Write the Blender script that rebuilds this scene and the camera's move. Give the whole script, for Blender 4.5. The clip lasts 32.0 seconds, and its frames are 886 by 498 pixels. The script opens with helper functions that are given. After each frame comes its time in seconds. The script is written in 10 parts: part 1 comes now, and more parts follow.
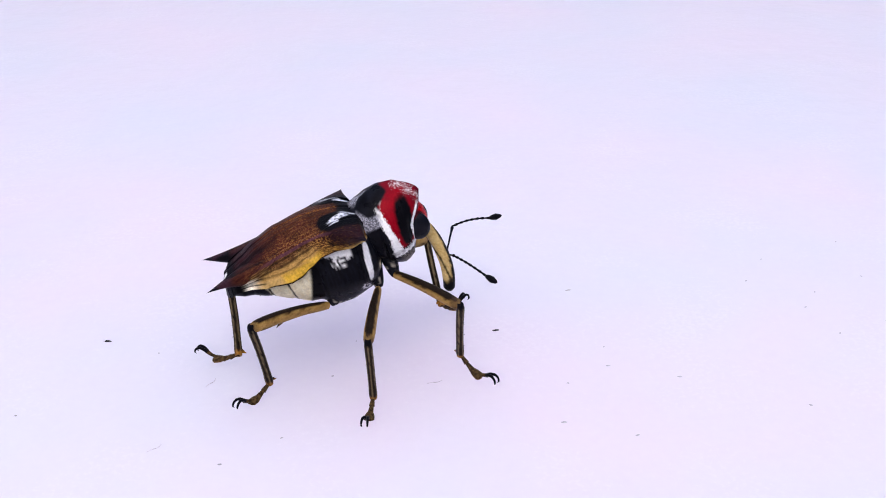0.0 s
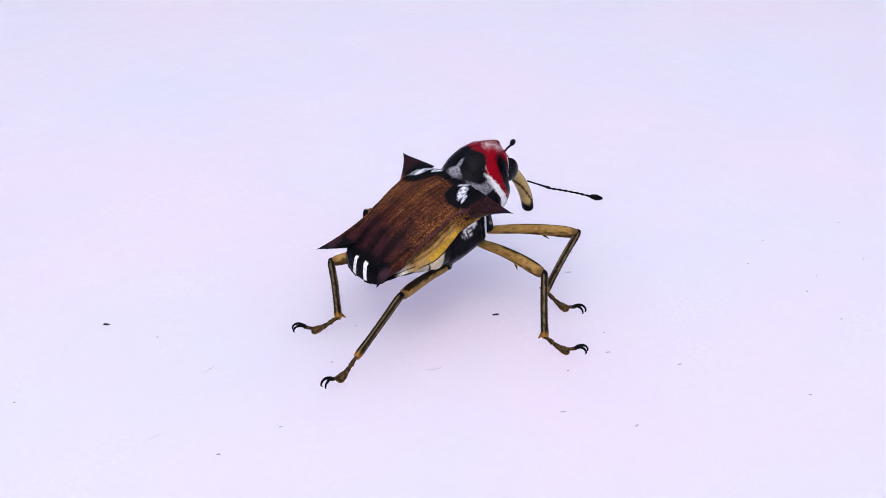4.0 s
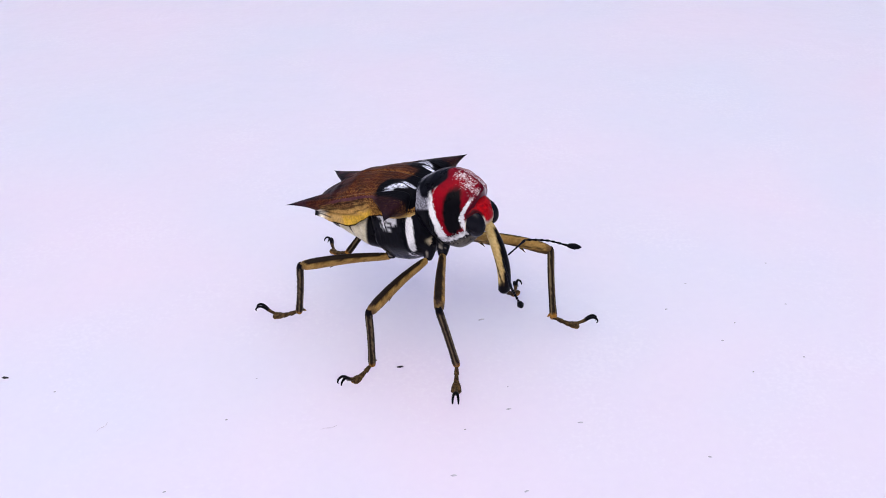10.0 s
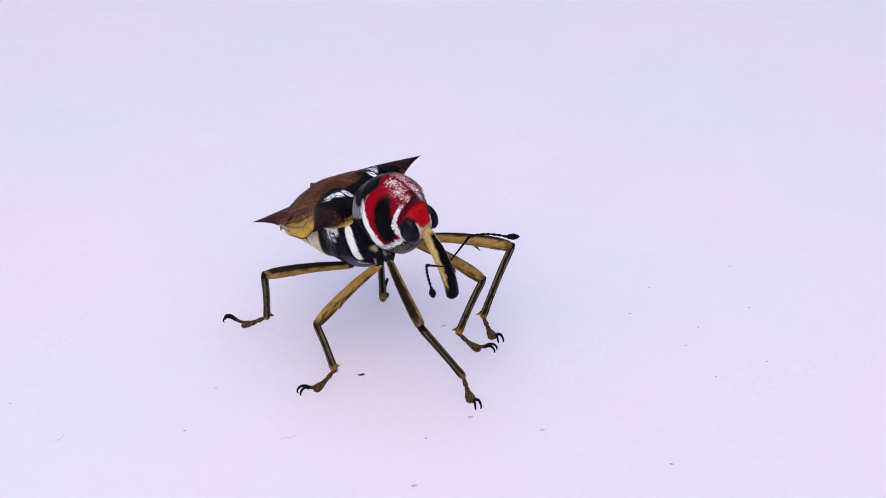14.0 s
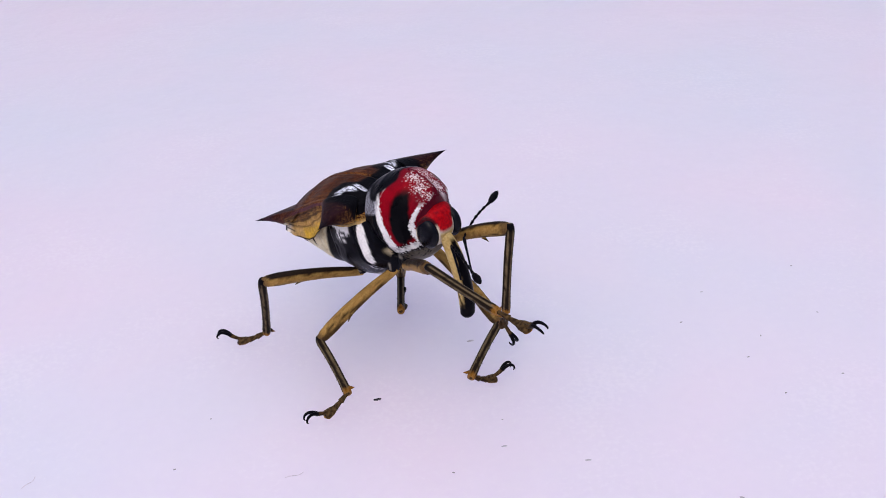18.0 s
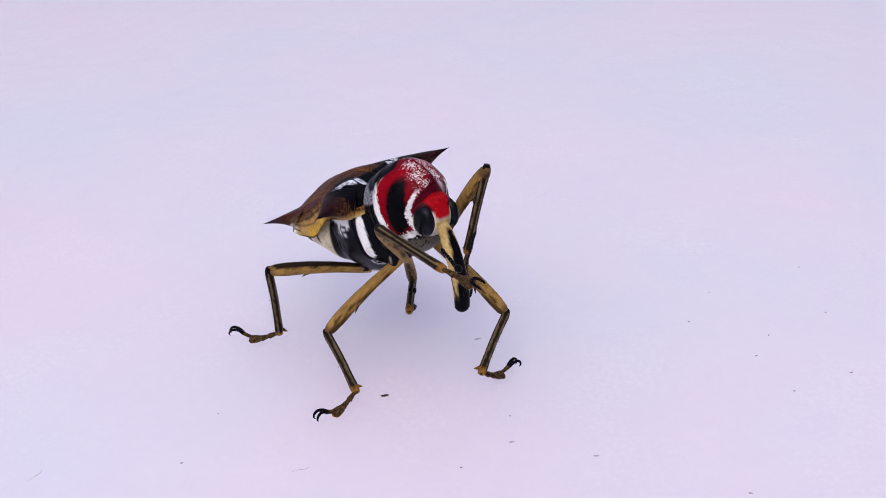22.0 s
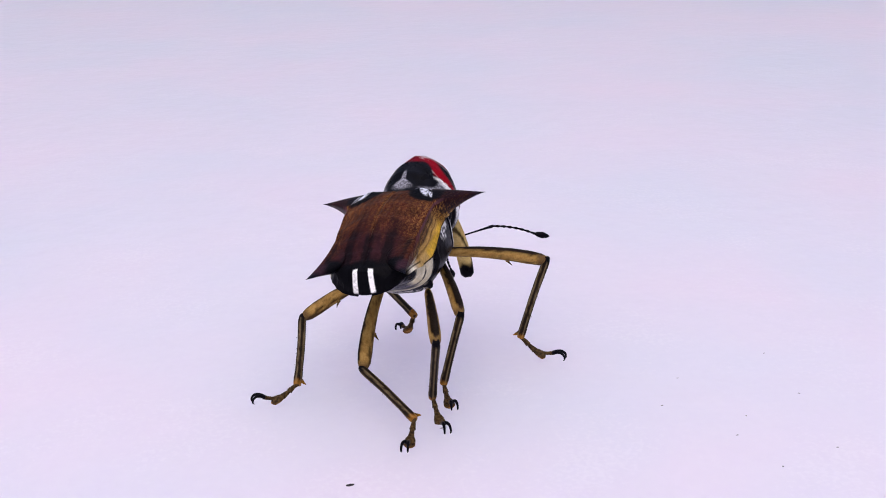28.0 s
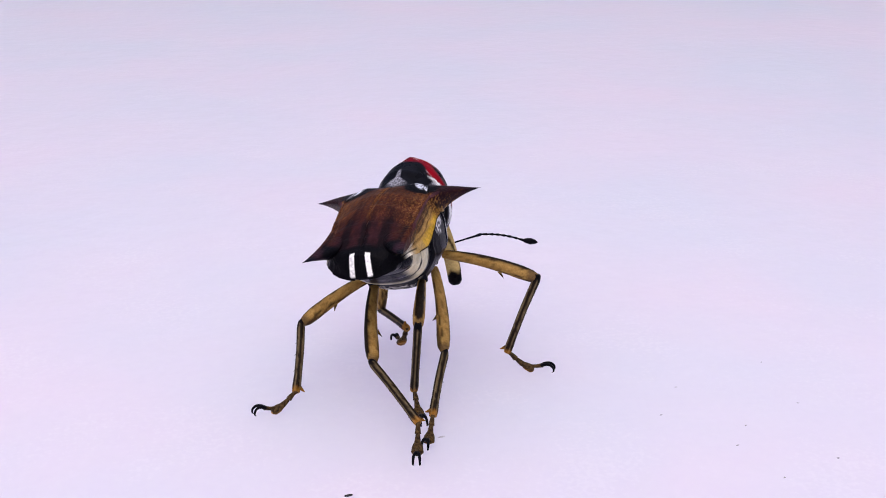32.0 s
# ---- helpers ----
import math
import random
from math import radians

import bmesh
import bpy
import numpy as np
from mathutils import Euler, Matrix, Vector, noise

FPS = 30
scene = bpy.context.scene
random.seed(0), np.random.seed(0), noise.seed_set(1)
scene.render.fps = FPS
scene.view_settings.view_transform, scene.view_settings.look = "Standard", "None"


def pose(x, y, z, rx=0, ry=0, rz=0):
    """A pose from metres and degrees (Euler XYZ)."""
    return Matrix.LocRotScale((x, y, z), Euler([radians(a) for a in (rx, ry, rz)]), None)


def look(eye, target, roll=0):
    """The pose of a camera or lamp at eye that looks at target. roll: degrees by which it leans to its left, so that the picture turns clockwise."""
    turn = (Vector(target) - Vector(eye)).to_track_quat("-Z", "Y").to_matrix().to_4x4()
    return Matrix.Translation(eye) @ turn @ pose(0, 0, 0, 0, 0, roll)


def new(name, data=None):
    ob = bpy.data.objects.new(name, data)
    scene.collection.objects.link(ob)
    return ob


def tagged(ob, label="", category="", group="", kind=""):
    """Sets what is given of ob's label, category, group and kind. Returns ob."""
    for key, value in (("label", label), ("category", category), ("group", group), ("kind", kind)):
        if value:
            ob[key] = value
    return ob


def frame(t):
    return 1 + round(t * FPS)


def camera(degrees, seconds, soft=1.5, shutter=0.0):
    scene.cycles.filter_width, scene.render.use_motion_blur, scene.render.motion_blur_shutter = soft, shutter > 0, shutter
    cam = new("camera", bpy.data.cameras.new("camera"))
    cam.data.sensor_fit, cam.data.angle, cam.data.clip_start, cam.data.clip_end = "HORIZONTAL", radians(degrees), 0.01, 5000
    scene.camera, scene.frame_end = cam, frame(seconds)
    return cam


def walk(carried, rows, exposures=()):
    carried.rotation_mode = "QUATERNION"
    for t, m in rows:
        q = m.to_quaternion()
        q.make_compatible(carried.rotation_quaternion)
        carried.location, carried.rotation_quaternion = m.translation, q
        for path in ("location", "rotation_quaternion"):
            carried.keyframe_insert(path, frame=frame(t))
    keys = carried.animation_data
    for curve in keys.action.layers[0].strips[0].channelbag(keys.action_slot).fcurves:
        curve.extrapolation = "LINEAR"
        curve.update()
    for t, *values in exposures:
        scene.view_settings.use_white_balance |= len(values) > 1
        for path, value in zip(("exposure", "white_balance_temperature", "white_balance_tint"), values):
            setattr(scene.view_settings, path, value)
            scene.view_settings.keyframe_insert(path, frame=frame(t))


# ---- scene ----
# A live weevil on a white sheet, filmed close up with a hand-held camera.
MM = 0.001  # the animal is drawn in millimetres


def mm(x, y, z, rx=0, ry=0, rz=0):
    return pose(x * MM, y * MM, z * MM, rx, ry, rz)


cam = camera(39.9, 32.0, soft=0.95)
walk(cam, [
    (0, mm(-6.34, -73.39, 41.65, 63.3, 0.2, -2.4)), (1, mm(-6.58, -73.07, 41.88, 62.9, 0.2, -2.4)), (2, mm(-6.82, -72.74, 42.12, 62.5, 0.2, -2.3)), (4.5, mm(-5.63, -71.64, 43.83, 60.6, -0.1, -2.3)),
    (5, mm(-3.88, -71.67, 44.01, 62, -0.3, -3)), (5.5, mm(-0.53, -69.22, 46.26, 61.8, 0.4, -2.1)), (6, mm(2.49, -66.09, 47.19, 61.3, 2.3, 0.2)),
    (6.5, mm(2.27, -66.17, 47.29, 61.5, 2.3, 0.9)), (7, mm(1.67, -66.32, 47.23, 61.4, 2.6, 1.5)), (7.5, mm(1.73, -66.76, 46.83, 61.4, 2.8, 1.7)),
    (8, mm(1.63, -67.18, 46.84, 60.8, 2.5, 1.2)), (8.5, mm(0.16, -68.89, 45.91, 61.2, 1.5, 0.3)), (9, mm(0.03, -69.01, 45.91, 60.7, 1.3, 0)),
    (9.5, mm(0.95, -68.51, 46.37, 60.1, 1.2, -0.3)), (10, mm(1.9, -68.21, 47.01, 59.7, 0.7, -1.3)), (10.5, mm(1.26, -67.28, 47, 59.4, 0, -3)),
    (11, mm(1.53, -67.49, 47.26, 59.3, 0, -3.3)), (12, mm(2.81, -67.41, 46.7, 59.8, 0.9, -2.9)), (12.5, mm(3.03, -67.54, 47.67, 59.3, 0.9, -2.9)),
    (13, mm(2.9, -67.48, 47.21, 59.6, 0.5, -2.7)), (15.5, mm(3.53, -67.09, 47.65, 59.1, 1.1, -1.9)), (16, mm(3.63, -67.71, 47.69, 59.4, 1.3, -1.6)),
    (16.5, mm(3.57, -68.14, 47.22, 60, 1.4, -1.2)), (17, mm(3.53, -68.31, 47.11, 60.2, 2, -1.4)), (17.5, mm(2.91, -62.78, 43.62, 60.4, 1.4, -1.6)),
    (18, mm(2.92, -58.75, 41.8, 60, 2.1, -2.4)), (18.5, mm(2.75, -58.8, 41.67, 60.1, 2, -2.5)), (19, mm(2.68, -58.52, 41.2, 60.3, 2.1, -2.2)),
    (19.5, mm(2.22, -59.19, 40.6, 60.9, 1.2, -1.9)), (20, mm(2.23, -59.37, 40.61, 60.8, 1.6, -2.1)), (21, mm(2.4, -59.35, 40.2, 61.2, 1.7, -2)),
    (22, mm(2.58, -59.4, 40.71, 60.9, 1.9, -2.1)), (22.5, mm(2.85, -59.44, 40.97, 60.7, 2.2, -2.2)), (23, mm(3.41, -58.87, 40.89, 60.8, 2.7, -1.8)),
    (23.5, mm(2.69, -60.02, 43.55, 61.8, 1.1, -1.3)), (24, mm(2.36, -59.81, 41.23, 61.6, 2.1, -2)), (24.5, mm(2.05, -60.36, 39.91, 62.2, 0.1, -1.2)),
    (26.5, mm(-1.11, -60.25, 35.18, 67.7, 1.4, -4)), (27, mm(-0.05, -59.07, 35.29, 67.8, 1.5, -4.9)), (27.5, mm(-2, -57.28, 31.24, 70.5, 1, -7.4)),
    (28, mm(-2.11, -58.24, 33.66, 69.5, 0.5, -7.5)), (29, mm(-2.07, -56.54, 31.3, 70.2, 0.9, -8)), (30, mm(-2.21, -57.07, 31.79, 70.4, 0.7, -8.3)),
    (31, mm(-2.37, -56.84, 32.4, 70.1, 0.9, -8.1)), (32, mm(-3.24, -57.27, 33.66, 69.6, -0.2, -8.4)),
], exposures=[(0, 0.23, 6550, 10), (2.5, 0.21, 6550, 10), (5, 0.13, 6550, 10), (6, 0.09, 6550, 10), (9, 0.12, 6550, 10), (12, 0.07, 6550, 10), (17, 0.06, 6650, 11), (18.2, -0.06, 6650, 12),
    (24, -0.04, 6650, 12), (28, 0.08, 6750, 13), (32, 0.12, 6750, 14)])

# ---- light: bright shade from a pale sky overhead ----
world = bpy.data.worlds.new("sky")
scene.world = world
world.use_nodes = True
wn = world.node_tree.nodes
sky = wn.new("ShaderNodeTexSky")
sky.sky_type, sky.sun_disc = "NISHITA", False
sky.air_density, sky.dust_density = 0.7, 6.0
sky.sun_elevation, sky.sun_rotation = radians(62), radians(200)
world.node_tree.links.new(sky.outputs["Color"], wn["Background"].inputs["Color"])
wn["Background"].inputs["Strength"].default_value = 0.10
# the soft lamp that hangs over the sheet, right above the animal
lamp = new("soft_lamp", bpy.data.lights.new("soft_lamp", "AREA"))
lamp.data.shape, lamp.data.size, lamp.data.size_y = "RECTANGLE", 1.2, 1.0
lamp.data.energy, lamp.data.color = 2.7, (0.90, 0.97, 1.26)
lamp.matrix_world = look((-0.03, -0.02, 0.55), (0, -0.03, 0))


# ---- materials ----
def material(name):
    m = bpy.data.materials.new(name)
    m.use_nodes = True
    return m, m.node_tree.nodes, m.node_tree.links, m.node_tree.nodes["Principled BSDF"]


def sheet_material():
    m, nd, ln, bsdf = material("white_sheet")
    co = nd.new("ShaderNodeTexCoord")
    wide = nd.new("ShaderNodeTexNoise")
    wide.inputs["Scale"].default_value, wide.inputs["Detail"].default_value = 38, 3
    fine = nd.new("ShaderNodeTexNoise")
    fine.inputs["Scale"].default_value, fine.inputs["Detail"].default_value = 1500, 4
    grain = nd.new("ShaderNodeTexNoise")
    grain.inputs["Scale"].default_value, grain.inputs["Detail"].default_value = 420, 2
    for t in (wide, fine, grain):
        ln.new(co.outputs["Object"], t.inputs["Vector"])
    ramp = nd.new("ShaderNodeValToRGB")
    ramp.color_ramp.elements[0].position, ramp.color_ramp.elements[0].color = 0.3, (0.765, 0.774, 0.872, 1)
    ramp.color_ramp.elements[1].position, ramp.color_ramp.elements[1].color = 0.7, (0.848, 0.762, 0.862, 1)
    ln.new(wide.outputs["Fac"], ramp.inputs["Fac"])
    mix = nd.new("ShaderNodeMix")
    mix.data_type, mix.blend_type = "RGBA", "MULTIPLY"
    mix.inputs["Factor"].default_value = 1.0
    tint = nd.new("ShaderNodeValToRGB")
    tint.color_ramp.elements[0].position, tint.color_ramp.elements[0].color = 0.25, (0.982, 0.982, 0.988, 1)
    tint.color_ramp.elements[1].position, tint.color_ramp.elements[1].color = 0.7, (1, 1, 1, 1)
    ln.new(fine.outputs["Fac"], tint.inputs["Fac"])
    ln.new(ramp.outputs["Color"], mix.inputs["A"])
    ln.new(tint.outputs["Color"], mix.inputs["B"])
    # bright grains, in drifts: their glints are mixed into the base colour
    spark = nd.new("ShaderNodeTexNoise")
    spark.inputs["Scale"].default_value, spark.inputs["Detail"].default_value = 3000, 2
    drift = nd.new("ShaderNodeTexNoise")
    drift.inputs["Scale"].default_value, drift.inputs["Detail"].default_value = 110, 2
    for t in (spark, drift):
        ln.new(co.outputs["Object"], t.inputs["Vector"])
    both = nd.new("ShaderNodeMath")
    both.operation = "MULTIPLY"
    ln.new(spark.outputs["Fac"], both.inputs[0])
    ln.new(drift.outputs["Fac"], both.inputs[1])
    dots = nd.new("ShaderNodeMapRange")
    dots.inputs["From Min"].default_value, dots.inputs["From Max"].default_value = 0.30, 0.42
    dots.inputs["To Max"].default_value = 0.16
    ln.new(both.outputs[0], dots.inputs["Value"])
    glint = nd.new("ShaderNodeMix")
    glint.data_type = "RGBA"
    glint.inputs["B"].default_value = (0.93, 0.90, 0.96, 1)
    ln.new(dots.outputs["Result"], glint.inputs["Factor"])
    ln.new(mix.outputs["Result"], glint.inputs["A"])
    ln.new(glint.outputs["Result"], bsdf.inputs["Base Color"])
    bump = nd.new("ShaderNodeBump")
    bump.inputs["Strength"].default_value, bump.inputs["Distance"].default_value = 0.12, 0.0004
    ln.new(grain.outputs["Fac"], bump.inputs["Height"])
    ln.new(bump.outputs["Normal"], bsdf.inputs["Normal"])
    bsdf.inputs["Roughness"].default_value = 0.24
    bsdf.inputs["Specular IOR Level"].default_value = 0.4
    # light seeps through the plastic
    bsdf.inputs["Subsurface Weight"].default_value = 1.0
    bsdf.inputs["Subsurface Radius"].default_value = (1.0, 1.0, 1.0)
    bsdf.inputs["Subsurface Scale"].default_value = 0.03
    return m


def chitin(name, rough=0.32, bump_size=9000, bump_depth=0.00002, vary=0.25, coat=0.0, spec=0.07):
    """Horny skin: its pigment lies in the mesh, grain and pits come on top."""
    m, nd, ln, bsdf = material(name)
    col = nd.new("ShaderNodeAttribute")
    col.attribute_name = "pigment"
    co = nd.new("ShaderNodeTexCoord")
    n1 = nd.new("ShaderNodeTexNoise")
    n1.inputs["Scale"].default_value, n1.inputs["Detail"].default_value = bump_size, 3
    n2 = nd.new("ShaderNodeTexNoise")
    n2.inputs["Scale"].default_value, n2.inputs["Detail"].default_value = 1300, 3
    for t in (n1, n2):
        ln.new(co.outputs["Object"], t.inputs["Vector"])
    ramp = nd.new("ShaderNodeMapRange")
    ramp.inputs["From Min"].default_value, ramp.inputs["From Max"].default_value = 0.3, 0.7
    ramp.inputs["To Min"].default_value, ramp.inputs["To Max"].default_value = 1 - vary, 1 + vary
    add = nd.new("ShaderNodeMath")
    add.operation = "ADD"
    half = nd.new("ShaderNodeMath")
    half.operation = "MULTIPLY"
    half.inputs[1].default_value = 0.5
    ln.new(n1.outputs["Fac"], add.inputs[0])
    ln.new(n2.outputs["Fac"], add.inputs[1])
    ln.new(add.outputs[0], half.inputs[0])
    ln.new(half.outputs[0], ramp.inputs["Value"])
    mul = nd.new("ShaderNodeVectorMath")
    mul.operation = "SCALE"
    ln.new(col.outputs["Color"], mul.inputs[0])
    ln.new(ramp.outputs["Result"], mul.inputs["Scale"])
    ln.new(mul.outputs["Vector"], bsdf.inputs["Base Color"])
    bump = nd.new("ShaderNodeBump")
    bump.inputs["Strength"].default_value, bump.inputs["Distance"].default_value = 0.6, bump_depth
    ln.new(n1.outputs["Fac"], bump.inputs["Height"])
    ln.new(bump.outputs["Normal"], bsdf.inputs["Normal"])
    rr = nd.new("ShaderNodeMapRange")
    rr.inputs["To Min"].default_value, rr.inputs["To Max"].default_value = rough - 0.1, rough + 0.14
    ln.new(n2.outputs["Fac"], rr.inputs["Value"])
    ln.new(rr.outputs["Result"], bsdf.inputs["Roughness"])
    bsdf.inputs["Coat Weight"].default_value = coat
    bsdf.inputs["Coat Roughness"].default_value = 0.12
    bsdf.inputs["Specular IOR Level"].default_value = spec
    return m


SHEET = sheet_material()
SHELL = chitin("wing_case", 0.40, 7000, 0.00005, 0.45, 0.0, 0.035)
SMOOTH = chitin("polished_skin", 0.28, 9000, 0.00002, 0.22, 0.0, 0.045)
SCALY = chitin("scaly_skin", 0.55, 12000, 0.00004, 0.3)
LEG = chitin("leg_skin", 0.4, 11000, 0.00003, 0.35, 0.0, 0.045)
EYE = chitin("eye_facets", 0.22, 14000, 0.00002, 0.15, 0.12)
DEBRIS = chitin("debris", 0.8, 8000, 0.00003, 0.4)


# ---- drawing tools ----
BLACK, INK = (0.0028, 0.0028, 0.0045), (0.006, 0.0065, 0.011)
WHITE, CREAM = (0.92, 0.92, 0.92), (0.72, 0.62, 0.40)
RED, DARK_RED = (0.27, 0.002, 0.010), (0.085, 0.003, 0.012)
BROWN, GOLD, YELLOW = (0.040, 0.012, 0.008), (0.36, 0.150, 0.016), (0.66, 0.36, 0.018)
TAN, UMBER, AMBER = (0.40, 0.235, 0.055), (0.014, 0.009, 0.006), (0.42, 0.18, 0.025)


def blend(a, b, w):
    w = min(1.0, max(0.0, w))
    return tuple(p + (q - p) * w for p, q in zip(a, b))


def step(a, b, v):
    """0 below a, 1 above b, smooth between."""
    w = min(1.0, max(0.0, (v - a) / (b - a)))
    return w * w * (3 - 2 * w)


def curve(v, table):
    """A smooth value out of a short table of (place, value)."""
    if v <= table[0][0]:
        return table[0][1]
    for (a, p), (b, q) in zip(table, table[1:]):
        if v <= b:
            w = (v - a) / (b - a)
            return p + (q - p) * w * w * (3 - 2 * w) * 0.4 + (q - p) * w * 0.6
    return table[-1][1]


def grainy(p, size, seed=0.0):
    return noise.noise(Vector((p[0] / size + seed, p[1] / size - seed, p[2] / size + 2 * seed)))


def grid(bm, nu, nv, f, wrap=True, cap=True):
    """A skin of nu rings with nv points each; f(u, v) gives the place, u and v from 0 to 1."""
    rings = []
    for i in range(nu):
        n = nv if wrap else nv + 1
        rings.append([bm.verts.new(f(i / (nu - 1), j / nv)) for j in range(n)])
    for a, b in zip(rings, rings[1:]):
        for j in range(nv):
            k = (j + 1) % len(a)
            bm.faces.new((a[j], a[k], b[k], b[j]))
    if cap and wrap:
        bm.faces.new(rings[0][::-1])
        bm.faces.new(rings[-1])
    return rings


def tube(bm, points, radii, nv=14, per=6, flat=1.0):
    """A smooth round body along points, with a radius at each; flat squeezes it crosswise."""
    pts = [Vector(p) for p in points]
    n = len(pts)

    def at(s):
        i = min(n - 2, int(s))
        w = s - i
        p0, p1, p2, p3 = pts[max(0, i - 1)], pts[i], pts[i + 1], pts[min(n - 1, i + 2)]
        c = 0.5 * ((2 * p1) + (p2 - p0) * w + (2 * p0 - 5 * p1 + 4 * p2 - p3) * w * w + (3 * p1 - p0 - 3 * p2 + p3) * w ** 3)
        return c, radii[i] + (radii[i + 1] - radii[i]) * w

    total = (n - 1) * per + 1
    ref = Vector((1, 0, 0))

    def f(u, v):
        s = u * (n - 1)
        c, r = at(s)
        d = (at(min(n - 1, s + 0.02))[0] - at(max(0, s - 0.02))[0]).normalized()
        side = (ref - d * ref.dot(d)).normalized()
        up = side.cross(d)
        a = 2 * math.pi * v
        return c + side * math.cos(a) * r * flat + up * math.sin(a) * r

    grid(bm, total, nv, f)


def ball(bm, centre, radii, nu=20, nv=24):
    def f(u, v):
        t = math.pi * (0.004 + 0.992 * u)
        a = 2 * math.pi * v
        return (centre[0] + radii[0] * math.sin(t) * math.cos(a), centre[1] - radii[1] * math.cos(t), centre[2] + radii[2] * math.sin(t) * math.sin(a))
    grid(bm, nu, nv, f)


def part(name, bm, mat, parent, label="", paint=None, at=None, scale=MM):
    """Links a bmesh drawn in millimetres as one mesh under a thing or a part; paint(p) gives the pigment at each point."""
    bmesh.ops.recalc_face_normals(bm, faces=bm.faces)
    me = bpy.data.meshes.new(name)
    bm.to_mesh(me)
    bm.free()
    if paint:
        layer = me.color_attributes.new("pigment", "FLOAT_COLOR", "POINT")
        for i, v in enumerate(me.vertices):
            layer.data[i].color = (*(paint(v.co) if callable(paint) else paint), 1)
    me.transform(Matrix.Scale(scale, 4))
    me.polygons.foreach_set("use_smooth", [True] * len(me.polygons))
    me.materials.append(mat)
    ob = new(name, me)
    ob.parent = parent
    if at:
        ob.matrix_basis = at
    if label:
        ob["label"] = label
    return ob


# ---- the sheet that it walks on ----
bm = bmesh.new()
bmesh.ops.create_grid(bm, x_segments=4, y_segments=4, size=30000)
ground = tagged(part("ground", bm, SHEET, None), "smooth white plastic sheet with faint mottling", kind="structure")

# ---- the weevil: y ahead, x to its own right side, z up ----
weevil = tagged(new("weevil"), "live weevil with red forebody, thorny golden-brown wing cases and tan legs", "weevil")


# wing cases
SHELL_W = [(-9.1, 0.45), (-9.02, 0.95), (-8.9, 1.40), (-8.65, 1.82), (-8.3, 2.16), (-7.5, 2.52), (-6.5, 2.76), (-5, 2.92), (-3.3, 3.04), (-2, 3.12), (-1, 3.08), (0, 2.6), (0.45, 1.8)]
SHELL_T = [(-9.1, 0.35), (-9.06, 0.7), (-8.97, 1.15), (-8.8, 1.6), (-8.5, 1.78), (-8.1, 1.97), (-7.5, 2.24), (-6.5, 2.78), (-5, 3.32), (-3.3, 3.53), (-2, 3.50), (-1, 3.34), (0, 3.05), (0.45, 2.9)]
SHELL_E = [(-9.1, 0.3), (-9.0, 0.70), (-8.8, 1.05), (-8.4, 1.50), (-7.5, 1.86), (-6.5, 2.10), (-5, 2.46), (-3.3, 2.82), (-2, 2.98), (-1, 2.86), (0, 2.4), (0.45, 2.2)]
SHELL_L = [(-9.1, 0.22), (-8.9, 0.4), (-8.4, 0.8), (-7.5, 0.9), (-6.5, 0.72), (-5, 0.58), (-4.4, 0.72), (-3.6, 1.15), (-2.8, 1.58), (-2, 1.70), (-1, 1.55), (0, 1.5), (0.45, 1.6)]


def shell_point(u, v, side):
    y = -9.1 + 9.55 * u ** 1.25
    w, zt, ze, zl = (curve(y, t) for t in (SHELL_W, SHELL_T, SHELL_E, SHELL_L))
    if v < 0.66:
        k = v / 0.66
        x = w * 0.87 * k
        z = ze + (zt - ze) * (1 - k ** 1.9) + 0.07 * math.exp(-((k - 0.97) / 0.04) ** 2)
        # low ribs that run along the shell, and the black humps at its base
        z += 0.005 * math.sin(k * 34) * step(-8.6, -7, y) * (1 - step(-2, -0.5, y))
        z += 0.26 * math.exp(-((x - 1.75) / 0.75) ** 2 - ((y + 0.75) / 0.9) ** 2)
        z -= 0.07 * math.exp(-(x / 0.10) ** 2) * step(-9.0, -8, y)
    else:
        k = (v - 0.66) / 0.34
        x = w * (0.87 + 0.12 * k) - 0.05 * math.sin(math.pi * k)
        z = ze + (zl - ze) * k
    return Vector((side * (x + 0.006), y, z))


def spike(bm, base, tip, bend, lean, n=56):
    """A tapering thorn from a loop of base points to its tip."""
    base = [Vector(b) for b in base]
    mid = sum(base, Vector()) / len(base)
    tip, bend = Vector(tip), Vector(bend)
    m = len(base)

    def f(u, v):
        s = v * m
        i = int(s) % m
        w = s - int(s)
        p0, p1, p2, p3 = base[i - 1], base[i], base[(i + 1) % m], base[(i + 2) % m]
        q = 0.5 * ((2 * p1) + (p2 - p0) * w + (2 * p0 - 5 * p1 + 4 * p2 - p3) * w * w + (3 * p1 - p0 - 3 * p2 + p3) * w ** 3)
        r = (1 - u) ** lean
        return mid.lerp(tip, u) + bend * math.sin(math.pi * u) + (q - mid) * max(r, 0.004)

    grid(bm, n, m * 14, f)


